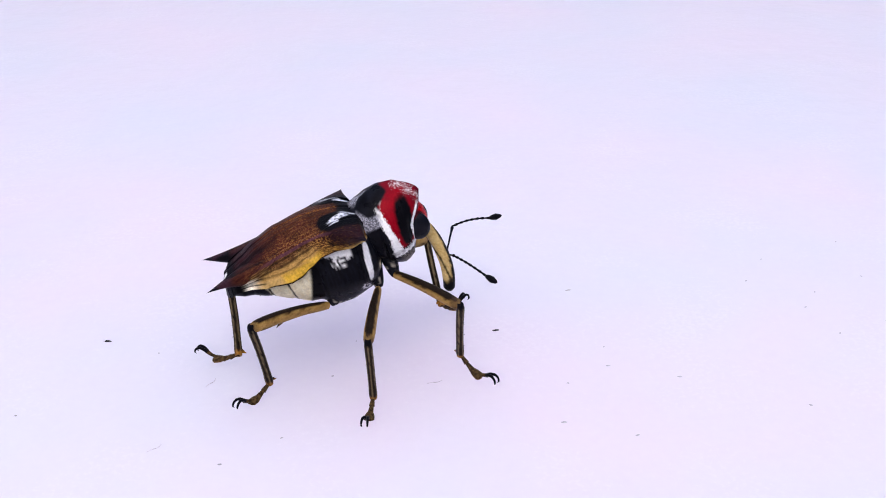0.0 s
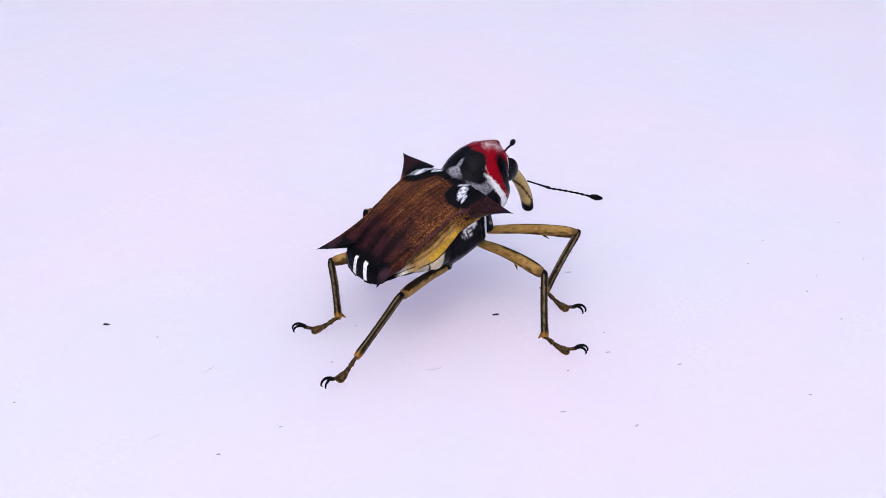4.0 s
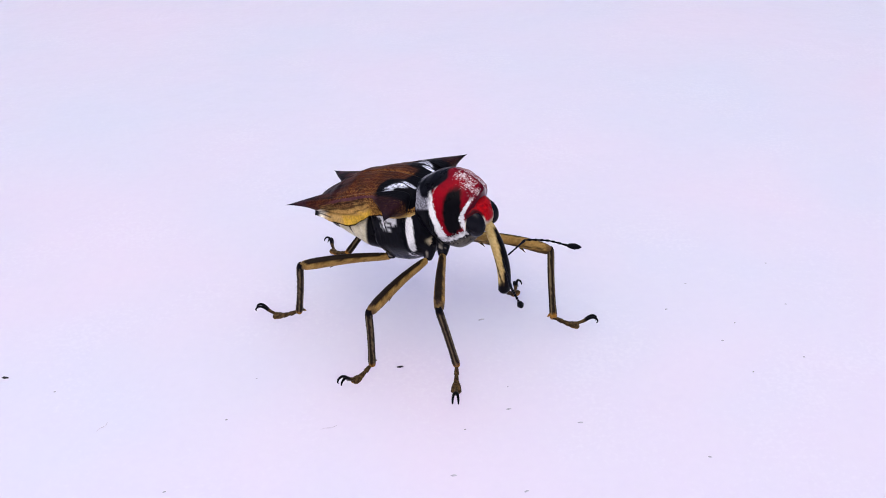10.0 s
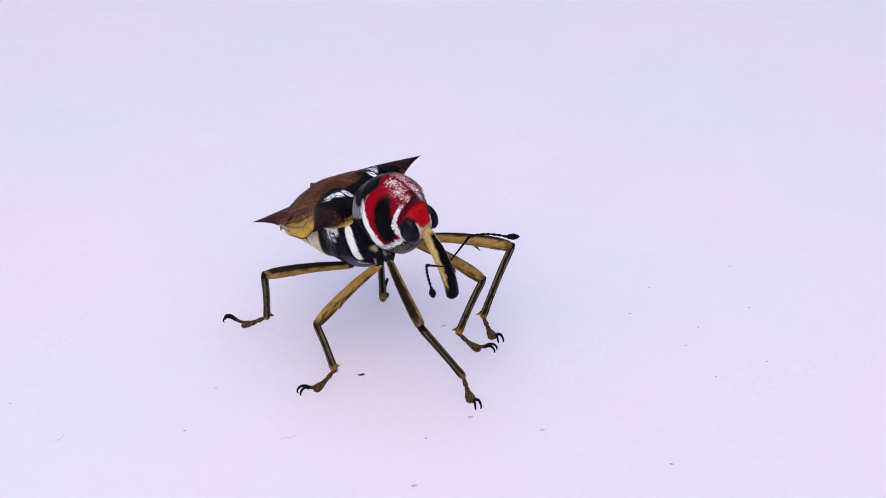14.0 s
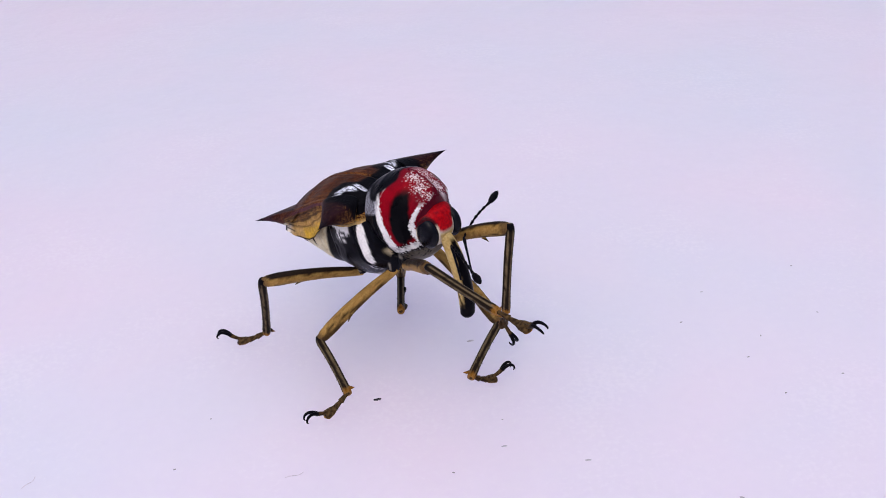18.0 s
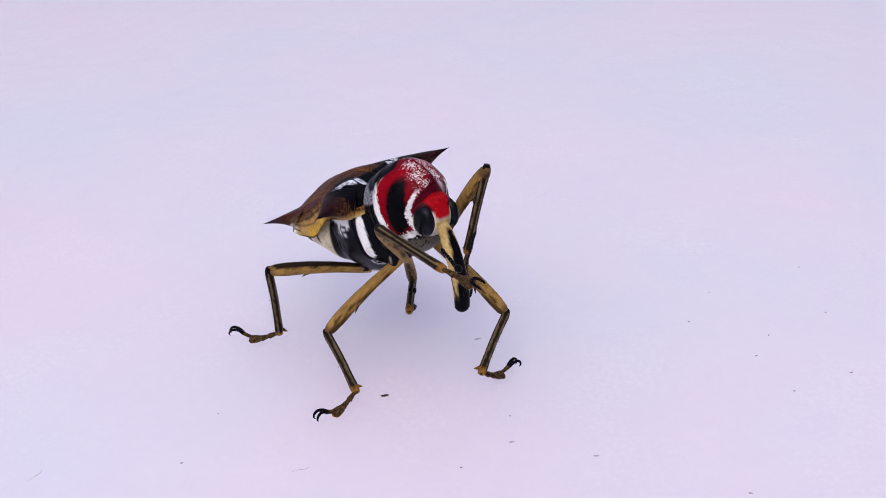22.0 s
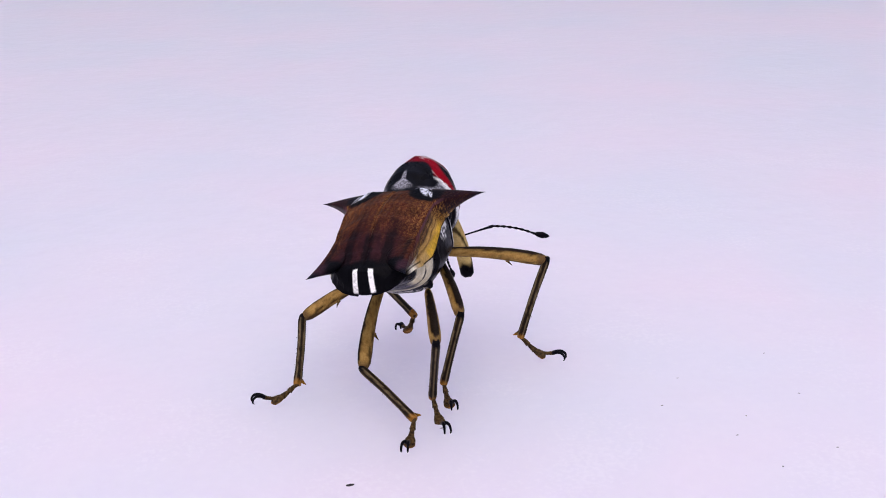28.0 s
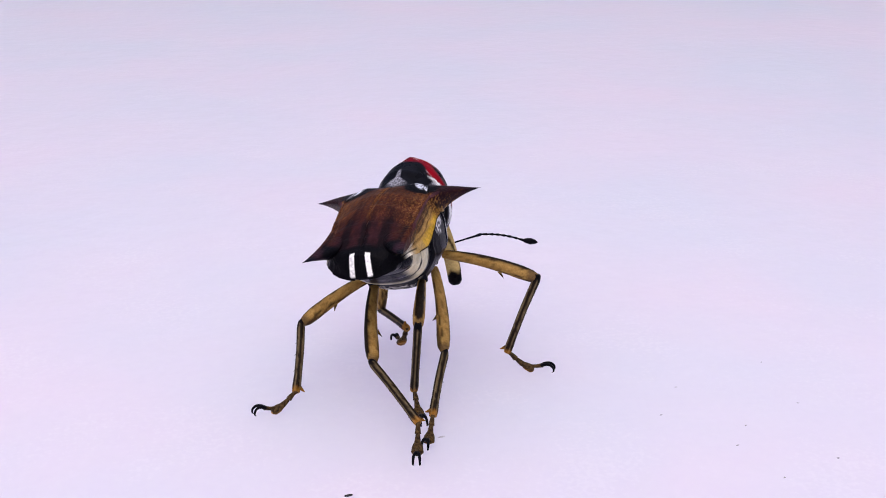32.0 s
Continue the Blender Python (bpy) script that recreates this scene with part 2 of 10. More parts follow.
def shell_paint(p):
    x, y, z = abs(p[0]), p[1], p[2]
    g = grainy((p[0], p[1] * 0.75, p[2]), 0.040)
    gb = grainy(p, 0.14, 6.3)
    g2 = grainy(p, 0.55, 3.1)
    row = 0.5 + 0.5 * math.sin(x * 19.0)
    streak = grainy((p[0], p[1] * 0.12, p[2]), 0.16, 8.0)
    w, ze, zl = curve(y, SHELL_W), curve(y, SHELL_E), curve(y, SHELL_L)
    fleck = step(0.06, 0.24, g + 0.30 * gb + 0.12 * row - 0.05)
    # upper face: dark chestnut strewn with golden scales, denser along the suture and towards the sides
    base = blend((0.020, 0.0052, 0.005), (0.062, 0.014, 0.010), 0.5 + 0.5 * g2 + 0.25 * streak)
    # the extra gold at the sides also paints in the sheen of the scales
    gild = 0.23 + 0.10 * row + 0.42 * math.exp(-(x / 0.22) ** 2) * step(-8, -5, y) + 0.36 * math.exp(-((x - 2.4) / 0.7) ** 2) + 0.14 * g2 + 0.12 * streak
    top = blend(base, (0.36, 0.155, 0.045), gild * (0.03 + 0.97 * fleck) * (0.12 + 0.88 * step(-8.2, -3.6, y + 0.4 * g2 + 0.5 * (x - 1.5))))
    top = blend(top, (0.024, 0.008, 0.013), 0.75 * step(-4.6, -7.4, y + 0.9 * g2 + 0.5 * streak) * step(2.4, 1.4, x))
    k = (ze - z) / max(0.05, ze - zl)
    if w * 0.70 < x < w + 0.04 and k > 0.02 and y < -1.0 + 0.2 * g2:
        # flank: gold scales over brown under the ridge, then ochre with fine dark lines, clear yellow low down in front
        lines = 0.5 + 0.5 * math.sin(k * 30 + 0.6 * y + 1.6 * streak)
        ochre = blend((0.19, 0.085, 0.030), (0.46, 0.265, 0.080), step(0.16, 0.52, k + 0.18 * g2))
        pale = blend((0.56, 0.43, 0.20), (0.62, 0.37, 0.045), step(-6.6, -5.0, y + 0.6 * g2))
        flank = blend(ochre, pale, step(0.50, 0.78, k + 0.10 * g2 + 0.12 * streak) * (0.35 + 0.65 * step(-5.9, -5.0, y + 0.4 * g2)))
        flank = blend(flank, UMBER, 0.85 * step(0.10, -0.10, g + 0.3 * gb) * step(0.66, 0.15, k))
        flank = blend(flank, UMBER, 0.70 * step(0.62, 0.92, lines + 0.5 * g) * step(0.74, 0.50, k) * step(0.04, 0.16, k))
        flank = blend(flank, (0.85, 0.80, 0.66), step(-6.7, -7.4, y + 0.3 * g2) * step(0.30, 0.55, k) * (0.75 + g2))
        flank = blend(flank, UMBER, 0.8 * step(-6.2, -6.8, y) * step(0.70, 0.92, 0.5 + 0.5 * math.sin(k * 26)))
        flank = blend(flank, blend((0.030, 0.009, 0.008), (0.40, 0.19, 0.045), fleck), 0.9 * step(-3.5, -2.6, y + 0.3 * g2))
        flank = blend(flank, BLACK, step(0.93, 0.98, k) * step(-6.6, -6.2, y))
        flank = blend(flank, BLACK, step(-7.6, -8.1, y) * step(0.25, 0.5, k))
        top = blend(top, flank, step(0.03, 0.14, k))
    if x > w * 0.78 and -0.03 < k < 0.09 and -7.5 < y < -1:
        top = blend(top, (0.085, 0.034, 0.050), 0.75 * step(-7.5, -5, y))
    # the lobe under the shoulder: dark maroon, its gold scales thicker downwards
    front = max(step(-1.9, -1.2, y) * step(2.75, 2.2, z) * step(1.9, 2.3, x), step(w, w + 0.1, x) * step(-4, -3, y))
    lobe = blend((0.016, 0.004, 0.007), (0.46, 0.24, 0.055), step(-0.02, 0.30, g + 0.4 * gb + 0.6 * step(2.3, 1.35, z) - 0.30))
    lobe = blend(lobe, (0.62, 0.46, 0.20), 0.8 * step(1.75, 1.5, z + 0.15 * g))
    top = blend(top, lobe, front)
    # black glossy humps and collar at the base, with ragged white marks, partly painted-in highlights
    hump = math.exp(-((x - 2.05) / 1.3) ** 2 - ((y + 0.95) / 1.75) ** 2)
    collar = max(step(0.34, 0.5, hump + 0.10 * g2), step(-0.15, 0.15, y) * step(1.9, 2.4, z))
    if z > 2.0 and x < 3.5:
        top = blend(top, BLACK, collar * step(3.45, 2.9, x))
        top = blend(top, BLACK, step(-1.25, -0.8, y + 0.2 * g2) * step(1.9, 1.5, x))
        gloss_mark1 = math.exp(-((x - 1.85 + 0.35 * (y + 1.2)) / 0.27) ** 2 - ((y + 1.15) / 0.72) ** 2)
        gloss_mark2 = math.exp(-((x - 1.25) / 0.16) ** 2 - ((y + 0.5) / 0.52) ** 2)
        gloss_mark3 = math.exp(-((x - 2.30 + 0.30 * (y + 1.5)) / 0.12) ** 2 - ((y + 1.5) / 0.4) ** 2)
        gloss_break = step(-0.34, 0.06, grainy((p[0] * 1.6, p[1] * 0.7, p[2]), 0.16, 1.7))
        top = blend(top, (0.70, 0.73, 0.83), (0.30 + 0.70 * gloss_break) * step(0.28, 0.55, max(gloss_mark1, gloss_mark2, gloss_mark3) + 0.12 * g))
    # dark fingers that reach up from the tail
    finger = step(0.30, 0.80, 0.5 + 0.5 * math.cos(x * 5.4) + 0.3 * streak) * step(-4.4, -7.4, y + 1.0 * g2)
    top = blend(top, BLACK, 0.75 * finger * step(2.5, 2.2, x))
    # black tail with two white stripes
    tail = step(-7.9, -8.35, y + 0.10 * g2)
    if x < 2.3:
        top = blend(top, BLACK, tail)
        top = blend(top, WHITE, step(-8.60, -8.68, y) * step(0.17, 0.12, abs(x - 0.46 - 0.05 * (1.5 - z))) * step(0.35, 0.45, z))
    # thorns: mauve-brown, darker to the tip, with a few gold scales
    thorn = blend((0.018, 0.006, 0.009), (0.28, 0.13, 0.03), 0.75 * step(0.08, 0.32, g + 0.35 * gb) * step(4.4, 3.2, x) * step(2.85, 2.1, z))
    top = blend(top, thorn, step(2.75, 3.3, x) * step(1.75, 2.2, z + 0.25 * g) * 0.9)
    top = blend(top, INK, step(4.2, 5.0, x) * 0.8)
    top = blend(top, (0.040, 0.018, 0.028), step(-8.2, -8.7, y) * step(1.9, 2.3, x) * 0.8)
    top = blend(top, INK, step(-9.0, -9.6, y) * step(2.0, 2.4, x))
    return top


def wing_case(side):
    bm = bmesh.new()
    grid(bm, 380, 200, lambda u, v: shell_point(u, v, side), wrap=False)
    s = side
    spike(bm, [(s * 2.05, -0.05, 2.92), (s * 2.7, 0.10, 2.1), (s * 2.65, -0.5, 1.45), (s * 2.78, -1.5, 1.6), (s * 2.72, -2.6, 2.86), (s * 2.35, -1.4, 3.20)],
          (s * 5.28, 0.0, 2.5), (s * -0.06, 0.0, 0.10), 1.25)
    spike(bm, [(s * 1.3, -7.5, 2.14), (s * 2.45, -5.5, 2.34), (s * 2.62, -6.8, 1.5), (s * 2.2, -8.1, 1.25), (s * 1.5, -8.4, 1.64)],
          (s * 2.9, -10.05, 1.8), (s * -0.14, 0.02, 0.0), 1.15)
    return part("wing_case", bm, SHELL, weevil, "dark chestnut wing case speckled with gold, thorned at shoulder and tip", shell_paint)


wing_case(1)
wing_case(-1)


# middle and hind body under the wing cases
def thorax_paint(p):
    x, y, z = abs(p[0]), p[1], p[2]
    g = grainy(p, 0.16)
    g2 = grainy((p[0], p[1] * 2.5, p[2]), 0.3, 5.0)
    c = blend(BLACK, INK, 0.5 + g2)
    if x > 1.5:
        ob = ((y + 0.12 + 0.16 * (1.4 - z) / 2.4) / 0.20) ** 2 + ((z - 0.2) / 1.32) ** 4
        c = blend(c, WHITE, step(1.15, 0.85, ob + 0.3 * g))
        up = step(1.0, 1.2, z + 0.10 * g2 + 0.15 * g + 0.30 * (y + 1.8)) * step(-0.95, -1.15, y) * step(-3.05, -2.75, y + 0.2 * g2)
        low = step(0.45, 0.7, z + 0.25 * g) * step(-1.45, -1.7, y) * step(-2.45, -2.1, y + 0.3 * g2) * step(-0.25, 0.1, g + 0.3 * g2)
        c = blend(c, WHITE, max(up, low))
        tuft = math.exp(-((y + 0.75) / 0.35) ** 2 - ((z + 1.55) / 0.35) ** 2)
        c = blend(c, (0.6, 0.6, 0.64), step(0.3, 0.6, tuft) * step(-0.1, 0.25, g))
        c = blend(c, CREAM, step(0.35, 0.5, y) * step(-0.3, -0.6, z) * 0.9)
    c = blend(c, (0.55, 0.52, 0.48), step(-2.1, -2.3, z) * step(-0.05, 0.3, g))
    return c


bm = bmesh.new()


def thorax_point(u, v):
    y = 0.75 - 4.6 * u
    w = curve(y, [(-3.85, 1.6), (-3.6, 2.2), (-3.0, 2.64), (-2, 2.82), (-0.3, 2.82), (0.3, 2.3), (0.75, 1.4)])
    zb = curve(y, [(-3.85, -1.2), (-3.5, -1.95), (-2.6, -2.62), (-1.5, -2.6), (0.0, -2.15), (0.75, -1.4)])
    a = 2 * math.pi * v
    e = 0.62
    cx, cz = math.cos(a), math.sin(a)
    x = w * math.copysign(abs(cx) ** e, cx)
    h = (2.45 - zb) / 2
    z = zb + h + h * math.copysign(abs(cz) ** e, cz)
    x *= 1 - 0.26 * step(-0.4, -2.3, z)
    y -= 0.15 * step(0.5, -2, z)
    seam = math.exp(-((y + 0.62) / 0.07) ** 2) + math.exp(-((z + 0.35 + 0.12 * y) / 0.06) ** 2) * step(-0.7, -0.9, y)
    return Vector((x * (1 - 0.035 * seam), y, z))


grid(bm, 90, 120, thorax_point)
part("thorax", bm, SMOOTH, weevil, "black thorax with scaly white patches", thorax_paint)


def belly_paint(p):
    x, y, z = abs(p[0]), p[1], p[2]
    g = grainy(p, 0.2)
    c = blend((0.86, 0.80, 0.60), (0.74, 0.65, 0.42), 0.5 + g)
    c = blend(c, BLACK, step(-4.05, -3.85, y - 0.25 * z))
    for line in (-5.2, -6.35, -7.4):
        c = blend(c, BLACK, step(0.075, 0.035, abs(y - line + 0.22 * z + 0.03 * g)) * 0.95)
    c = blend(c, INK, step(-6.5, -6.8, y + 0.30 * (z - 0.9) + 0.15 * g))
    c = blend(c, INK, step(1.9, 1.3, x + 0.15 * g) * step(-4.3, -4.8, y))
    c = blend(c, BLACK, step(-7.7, -8.1, y) * step(0.2, 0.5, z))
    c = blend(c, (0.42, 0.42, 0.45), step(-7.0, -7.5, y) * step(0.22, 0.05, z + 0.1 * g) * 0.12)
    return c


bm = bmesh.new()


def belly_point(u, v):
    y = -3.2 - 5.75 * u
    w = curve(y, [(-8.95, 0.4), (-8.7, 1.0), (-8.0, 1.75), (-6.5, 2.3), (-4.5, 2.55), (-3.2, 2.45)])
    zb = curve(y, [(-8.95, 0.2), (-8.6, 0.1), (-7.6, -0.05), (-6.6, -0.42), (-5.2, -1.2), (-4.2, -1.8), (-3.2, -2.0)])
    zt = curve(y, [(-8.95, 0.4), (-8.5, 0.95), (-7, 1.5), (-5, 2.0), (-3.2, 2.3)])
    a = 2 * math.pi * v
    h = (zt - zb) / 2
    ring = sum(math.exp(-((y - q) / 0.06) ** 2) for q in (-5.2, -6.35, -7.4))
    k = 1 - 0.03 * ring
    return Vector((w * k * math.copysign(abs(math.cos(a)) ** 0.8, math.cos(a)), y, zb + h + h * k * math.copysign(abs(math.sin(a)) ** 0.85, math.sin(a))))


grid(bm, 80, 80, belly_point)
part("abdomen", bm, SMOOTH, weevil, "cream abdomen with thin black seams", belly_paint)


# forebody
PRO_T = [(-0.15, 3.15), (0.5, 3.40), (1.2, 3.64), (2.0, 3.74), (2.9, 3.60), (3.5, 3.24), (3.95, 2.74), (4.2, 2.30)]
PRO_B = [(-0.15, 0.3), (0.5, -0.7), (1.2, -1.45), (2.0, -1.7), (2.9, -1.35), (3.5, -0.9), (3.95, -0.55), (4.2, -0.3)]
PRO_W = [(-0.15, 2.0), (0.5, 2.2), (1.2, 2.36), (1.6, 2.34), (2.0, 2.26), (2.9, 2.0), (3.5, 1.72), (3.95, 1.46), (4.2, 1.24)]


def pro_point(u, v):
    y = -0.15 + 4.35 * u
    w, zt, zb = (curve(y, t) for t in (PRO_W, PRO_T, PRO_B))
    a = 2 * math.pi * v
    h = (zt - zb) / 2
    e = 1.0
    x = w * math.copysign(abs(math.cos(a)) ** e, math.cos(a))
    z = zb + h + h * math.copysign(abs(math.sin(a)) ** e, math.sin(a))
    # a furrow behind the collar and a keel along the back
    k = 1 - 0.05 * math.exp(-((y - 1.0 - 0.12 * z) / 0.10) ** 2) * step(2.4, 1.2, z)
    # the front rim draws back at the sides, round the eyes
    y -= 0.85 * step(2.3, 4.2, y) * step(2.4, 0.8, z)
    x *= 1 - 0.15 * step(2.2, 3.9, y) * step(1.2, 3.2, z)
    y += 0.26 * math.exp(-(x / 0.16) ** 2) * step(3.4, 3.95, y) * step(2.1, 2.5, z)
    return Vector((x * k, y, z + 0.10 * math.exp(-(x / 0.36) ** 2) * step(1.5, 3.2, z) * math.exp(-((y - 3.0) / 0.8) ** 2)
                   + 0.06 * math.exp(-(x / 0.20) ** 2) * step(2.1, 2.6, z) * math.exp(-((y - 3.9) / 0.35) ** 2)))


def pro_paint(p):
    x, y, z = abs(p[0]), p[1], p[2]
    g = grainy(p, 0.11)
    g1 = grainy(p, 0.24, 7.0)
    g2 = grainy(p, 0.6, 2.2)
    # the red cape: its hind edge leans back over the top
    rear = curve(z, [(-1, 1.9), (0, 1.88), (0.8, 1.86), (1.8, 1.66), (2.4, 1.56), (2.9, 1.58), (3.3, 1.80), (3.6, 2.12), (4.0, 2.2)])
    rear += 0.40 * math.exp(-((x - 0.95) / 0.5) ** 2) * step(2.95, 3.25, z)
    edge = y - rear + 0.05 * g1
    c = blend(BLACK, INK, 0.5 + g2)
    # shading put into the colour: deeper red towards the front and the top
    red = blend(RED, DARK_RED, 0.6 * step(3.0, 3.9, y) + 0.5 * step(2.9, 3.7, z) + 0.3 * g2)
    c = blend(c, red, step(-0.04 - 0.1 * step(2.4, 3, z), 0.05 + 0.1 * step(2.4, 3, z), edge) * step(-0.2, 0.15, z + 0.1 * g1))
    # the black blot on each flank
    bx = (y - 2.78 - 0.14 * (z - 1.4)) / (0.40 + 0.06 * z)
    bz = (z - 1.45) / 1.45
    c = blend(c, BLACK, step(1.7, 0.7, bx * bx + abs(bz) ** 3 + 0.2 * g1) * step(0.7, 1.0, x))
    # white scaly seam behind and below the red
    seam = step(0.25, 0.14, abs(edge + 0.12) + 0.16 * g - 0.02 - 0.10 * step(1.2, -0.2, z) + 0.06 * step(1.8, 2.6, z)) * step(3.2, 2.3, z + 0.4 * g1)
    low = step(0.26, 0.12, abs(z + 0.30 - 0.10 * (y - 2.4)) + 0.24 * g) * step(1.35, 1.6, y) * step(3.9, 3.5, y)
    c = blend(c, WHITE, max(seam * step(-0.4, 0.0, z), low * (0.75 + 0.5 * g1)))
    lip = 4.2 - 0.85 * step(2.4, 0.8, z)
    front = step(0.15, 0.08, abs(y - lip + 0.24) + 0.08 * g) * step(2.25, 1.9, z + 0.1 * g1) * step(-0.6, -0.3, z)
    c = blend(c, WHITE, front * step(0.7, 0.9, x))
    c = blend(c, DARK_RED, step(lip - 0.08, lip - 0.02, y))
    # white scales strewn over the red top
    g3 = grainy((p[0] + 0.5 * p[1], p[1] * 0.45, p[2] * 0.45), 0.045, 9.0)
    g4 = grainy((p[0] - 0.5 * p[1], p[1] * 0.45, p[2] * 0.45), 0.05, 4.0)
    patch = math.exp(-((x - 0.42) / 0.45) ** 2) * step(2.5, 3.1, y) * step(4.4, 4.0, y) * step(1.8, 2.4, z)
    strewn = step(0.50, 0.72, max(g3, g4) + 0.42 * patch + 0.25 * g2) * step(0.05, 0.3, patch) * step(0.03, 0.09, x)
    c = blend(c, DARK_RED, 0.8 * step(0.07, 0.03, x) * step(2.4, 3.0, z) * step(-0.04, 0.05, edge))
    c = blend(c, (0.80, 0.69, 0.72), 0.92 * strewn)
    # silver scales on the black collar: two side patches and one along the back
    sp = math.exp(-((z - 2.20 - 0.12 * (y - 0.8) - 0.25 * step(0.9, 0.2, y)) / (0.38 + 0.28 * step(0.9, 0.1, y))) ** 2) * step(-0.1, 0.2, y) * step(0.1, -0.15, edge + 0.1)
    mid = math.exp(-((y - 0.6) / 0.75) ** 2 - (x / (0.16 + 0.75 * step(0.75, 0.1, y))) ** 2) * step(2, 3, z)
    c = blend(c, (0.40, 0.40, 0.47), step(0.25, 0.7, max(sp, mid)) * (0.25 + 0.75 * step(-0.15, 0.25, grainy(p, 0.06, 2.0) + 0.4 * g)))
    # pale underside
    c = blend(c, (0.50, 0.44, 0.34), 0.25 * step(-0.45, -0.8, z + 0.15 * g1) * step(1.6, 2.2, y) * step(-0.7, -0.15, g))
    return c


bm = bmesh.new()
grid(bm, 210, 330, pro_point)
pronotum = part("pronotum", bm, SMOOTH, weevil, "red and black humped forebody edged with white scales", pro_paint)


# head with eyes, snout and feelers
EYE_AT, EYE_R = Vector((0.90, 3.58, 0.30)), Vector((0.46, 0.80, 0.91))


def head_paint(p):
    x, y, z = abs(p[0]), p[1], p[2]
    g = grainy(p, 0.12)
    c = blend((0.50, 0.45, 0.38), (0.66, 0.61, 0.53), 0.5 + g)
    c = blend(c, (0.52, 0.36, 0.11), step(3.9, 4.2, y) * step(0.3, -0.1, z))
    brow = step(0.05, 0.30, z - 0.62 * max(0.0, x - 0.30) + 0.04 * g)
    c = blend(c, blend((0.52, 0.005, 0.010), DARK_RED, 0.25 + 0.6 * g), brow)
    c = blend(c, BLACK, brow * step(3.4, 3.1, y) * 0.85)
    q = Vector(((x - EYE_AT.x) / EYE_R.x, (y - EYE_AT.y) / EYE_R.y, (z - EYE_AT.z) / EYE_R.z)).length
    rim = step(1.24, 1.12, q)
    return blend(c, blend((0.72, 0.66, 0.54), (0.05, 0.006, 0.010), step(0.45, 0.8, z)), rim)


bm = bmesh.new()
ball(bm, (0, 3.12, 0.52), (1.32, 1.24, 1.30), 70, 80)
for v in bm.verts:
    roof = step(0.75, 1.15, v.co.z) * step(3.1, 3.7, v.co.y) * step(1.9, 1.4, v.co.z)
    v.co.x *= 1 + 0.16 * roof
    v.co.y += 0.05 * roof
    v.co.z += 0.03 * roof
head = part("head", bm, SMOOTH, weevil, "small rounded head with a scarlet brow", head_paint)
for s in (1, -1):
    bm = bmesh.new()
    ball(bm, (s * EYE_AT.x, EYE_AT.y, EYE_AT.z), EYE_R, 30, 36)
    part("eye", bm, EYE, head, "glossy blue-black compound eye", (0.004, 0.0045, 0.009))


def snout_paint(p):
    x, y, z = abs(p[0]), p[1], p[2]
    g = grainy(p, 0.12)
    g1 = grainy(p, 0.35, 4.0)
    c = blend((0.62, 0.47, 0.20), (0.50, 0.34, 0.12), 0.5 + g + 0.5 * g1)
    mid = curve(z, [(-5.4, 4.03), (-4, 4.32), (-2.6, 4.40), (-1.2, 4.25), (0, 3.97)])
    wide = curve(z, [(-4.9, 0.56), (-4.2, 0.46), (-3, 0.40), (-1.5, 0.32), (-0.6, 0.20), (0, 0.06)])
    c = blend(c, BLACK, step(wide + 0.04, wide - 0.05, x + 0.08 * g1) * step(-0.2, -0.6, z) * step(-0.16, 0.0, y - mid))
    c = blend(c, UMBER, step(0.10, 0.04, abs(y - mid + 0.24 + 0.16 * (z + 2.5))) * 0.9)
    c = blend(c, BLACK, step(-4.1, -4.5, z + 0.25 * g1 + 0.5 * (x - 0.3)))
    return blend(c, (0.45, 0.005, 0.010), step(-0.05, 0.2, z + 0.1 * g))


bm = bmesh.new()
tube(bm, [(0, 3.40, 0.95), (0, 3.80, 0.25), (0, 4.07, -0.45), (0, 4.27, -1.3), (0, 4.38, -2.35), (0, 4.38, -3.35), (0, 4.24, -4.25), (0, 4.04, -4.95), (0, 3.95, -5.2)],
     [0.16, 0.22, 0.34, 0.40, 0.42, 0.42, 0.41, 0.38, 0.16], 28, 10, 1.2)
part("snout", bm, SMOOTH, head, "long curved tan snout with a black tip", snout_paint)
scape, flagellum = {}, {}
for key in ("R", "L"):
    bm = bmesh.new()
    tube(bm, [(0, -0.1, 0), (0, 0.6, 0), (0, 1.5, 0), (0, 1.85, 0), (0, 2.05, 0)], [0.06, 0.055, 0.075, 0.11, 0.05], 10, 5)
    scape[key] = part("scape", bm, LEG, head, "slim first joint of the feeler", INK)
    bm = bmesh.new()
    for i in range(7):
        c, d = Vector((0, 0.4 * i, 0.16 * math.sin(math.pi * i / 7))), Vector((0, 0.4 * i + 0.42, 0.16 * math.sin(math.pi * (i + 1) / 7)))
        tube(bm, [c, c.lerp(d, 0.3), c.lerp(d, 0.75), d], [0.045, 0.06, 0.095, 0.05], 8, 3)
    tube(bm, [(0, 2.76, 0), (0, 2.95, 0), (0, 3.3, 0), (0, 3.6, 0), (0, 3.76, 0)], [0.05, 0.16, 0.22, 0.13, 0.02], 12, 5)
    flagellum[key] = part("flagellum", bm, LEG, head, "beaded feeler ending in a pointed black club", BLACK)


# ---- legs: hip place, lengths of thigh, shin and foot, for front, middle and hind ----
HIPS = {"F": (1.53, 1.19, -1.67), "M": (1.58, 0.03, -2.0), "H": (1.62, -2.97, -2.12)}
SIZES = {"F": (6.27, 5.37, 3.09), "M": (6.07, 4.53, 2.8), "H": (5.95, 4.95, 3.03)}


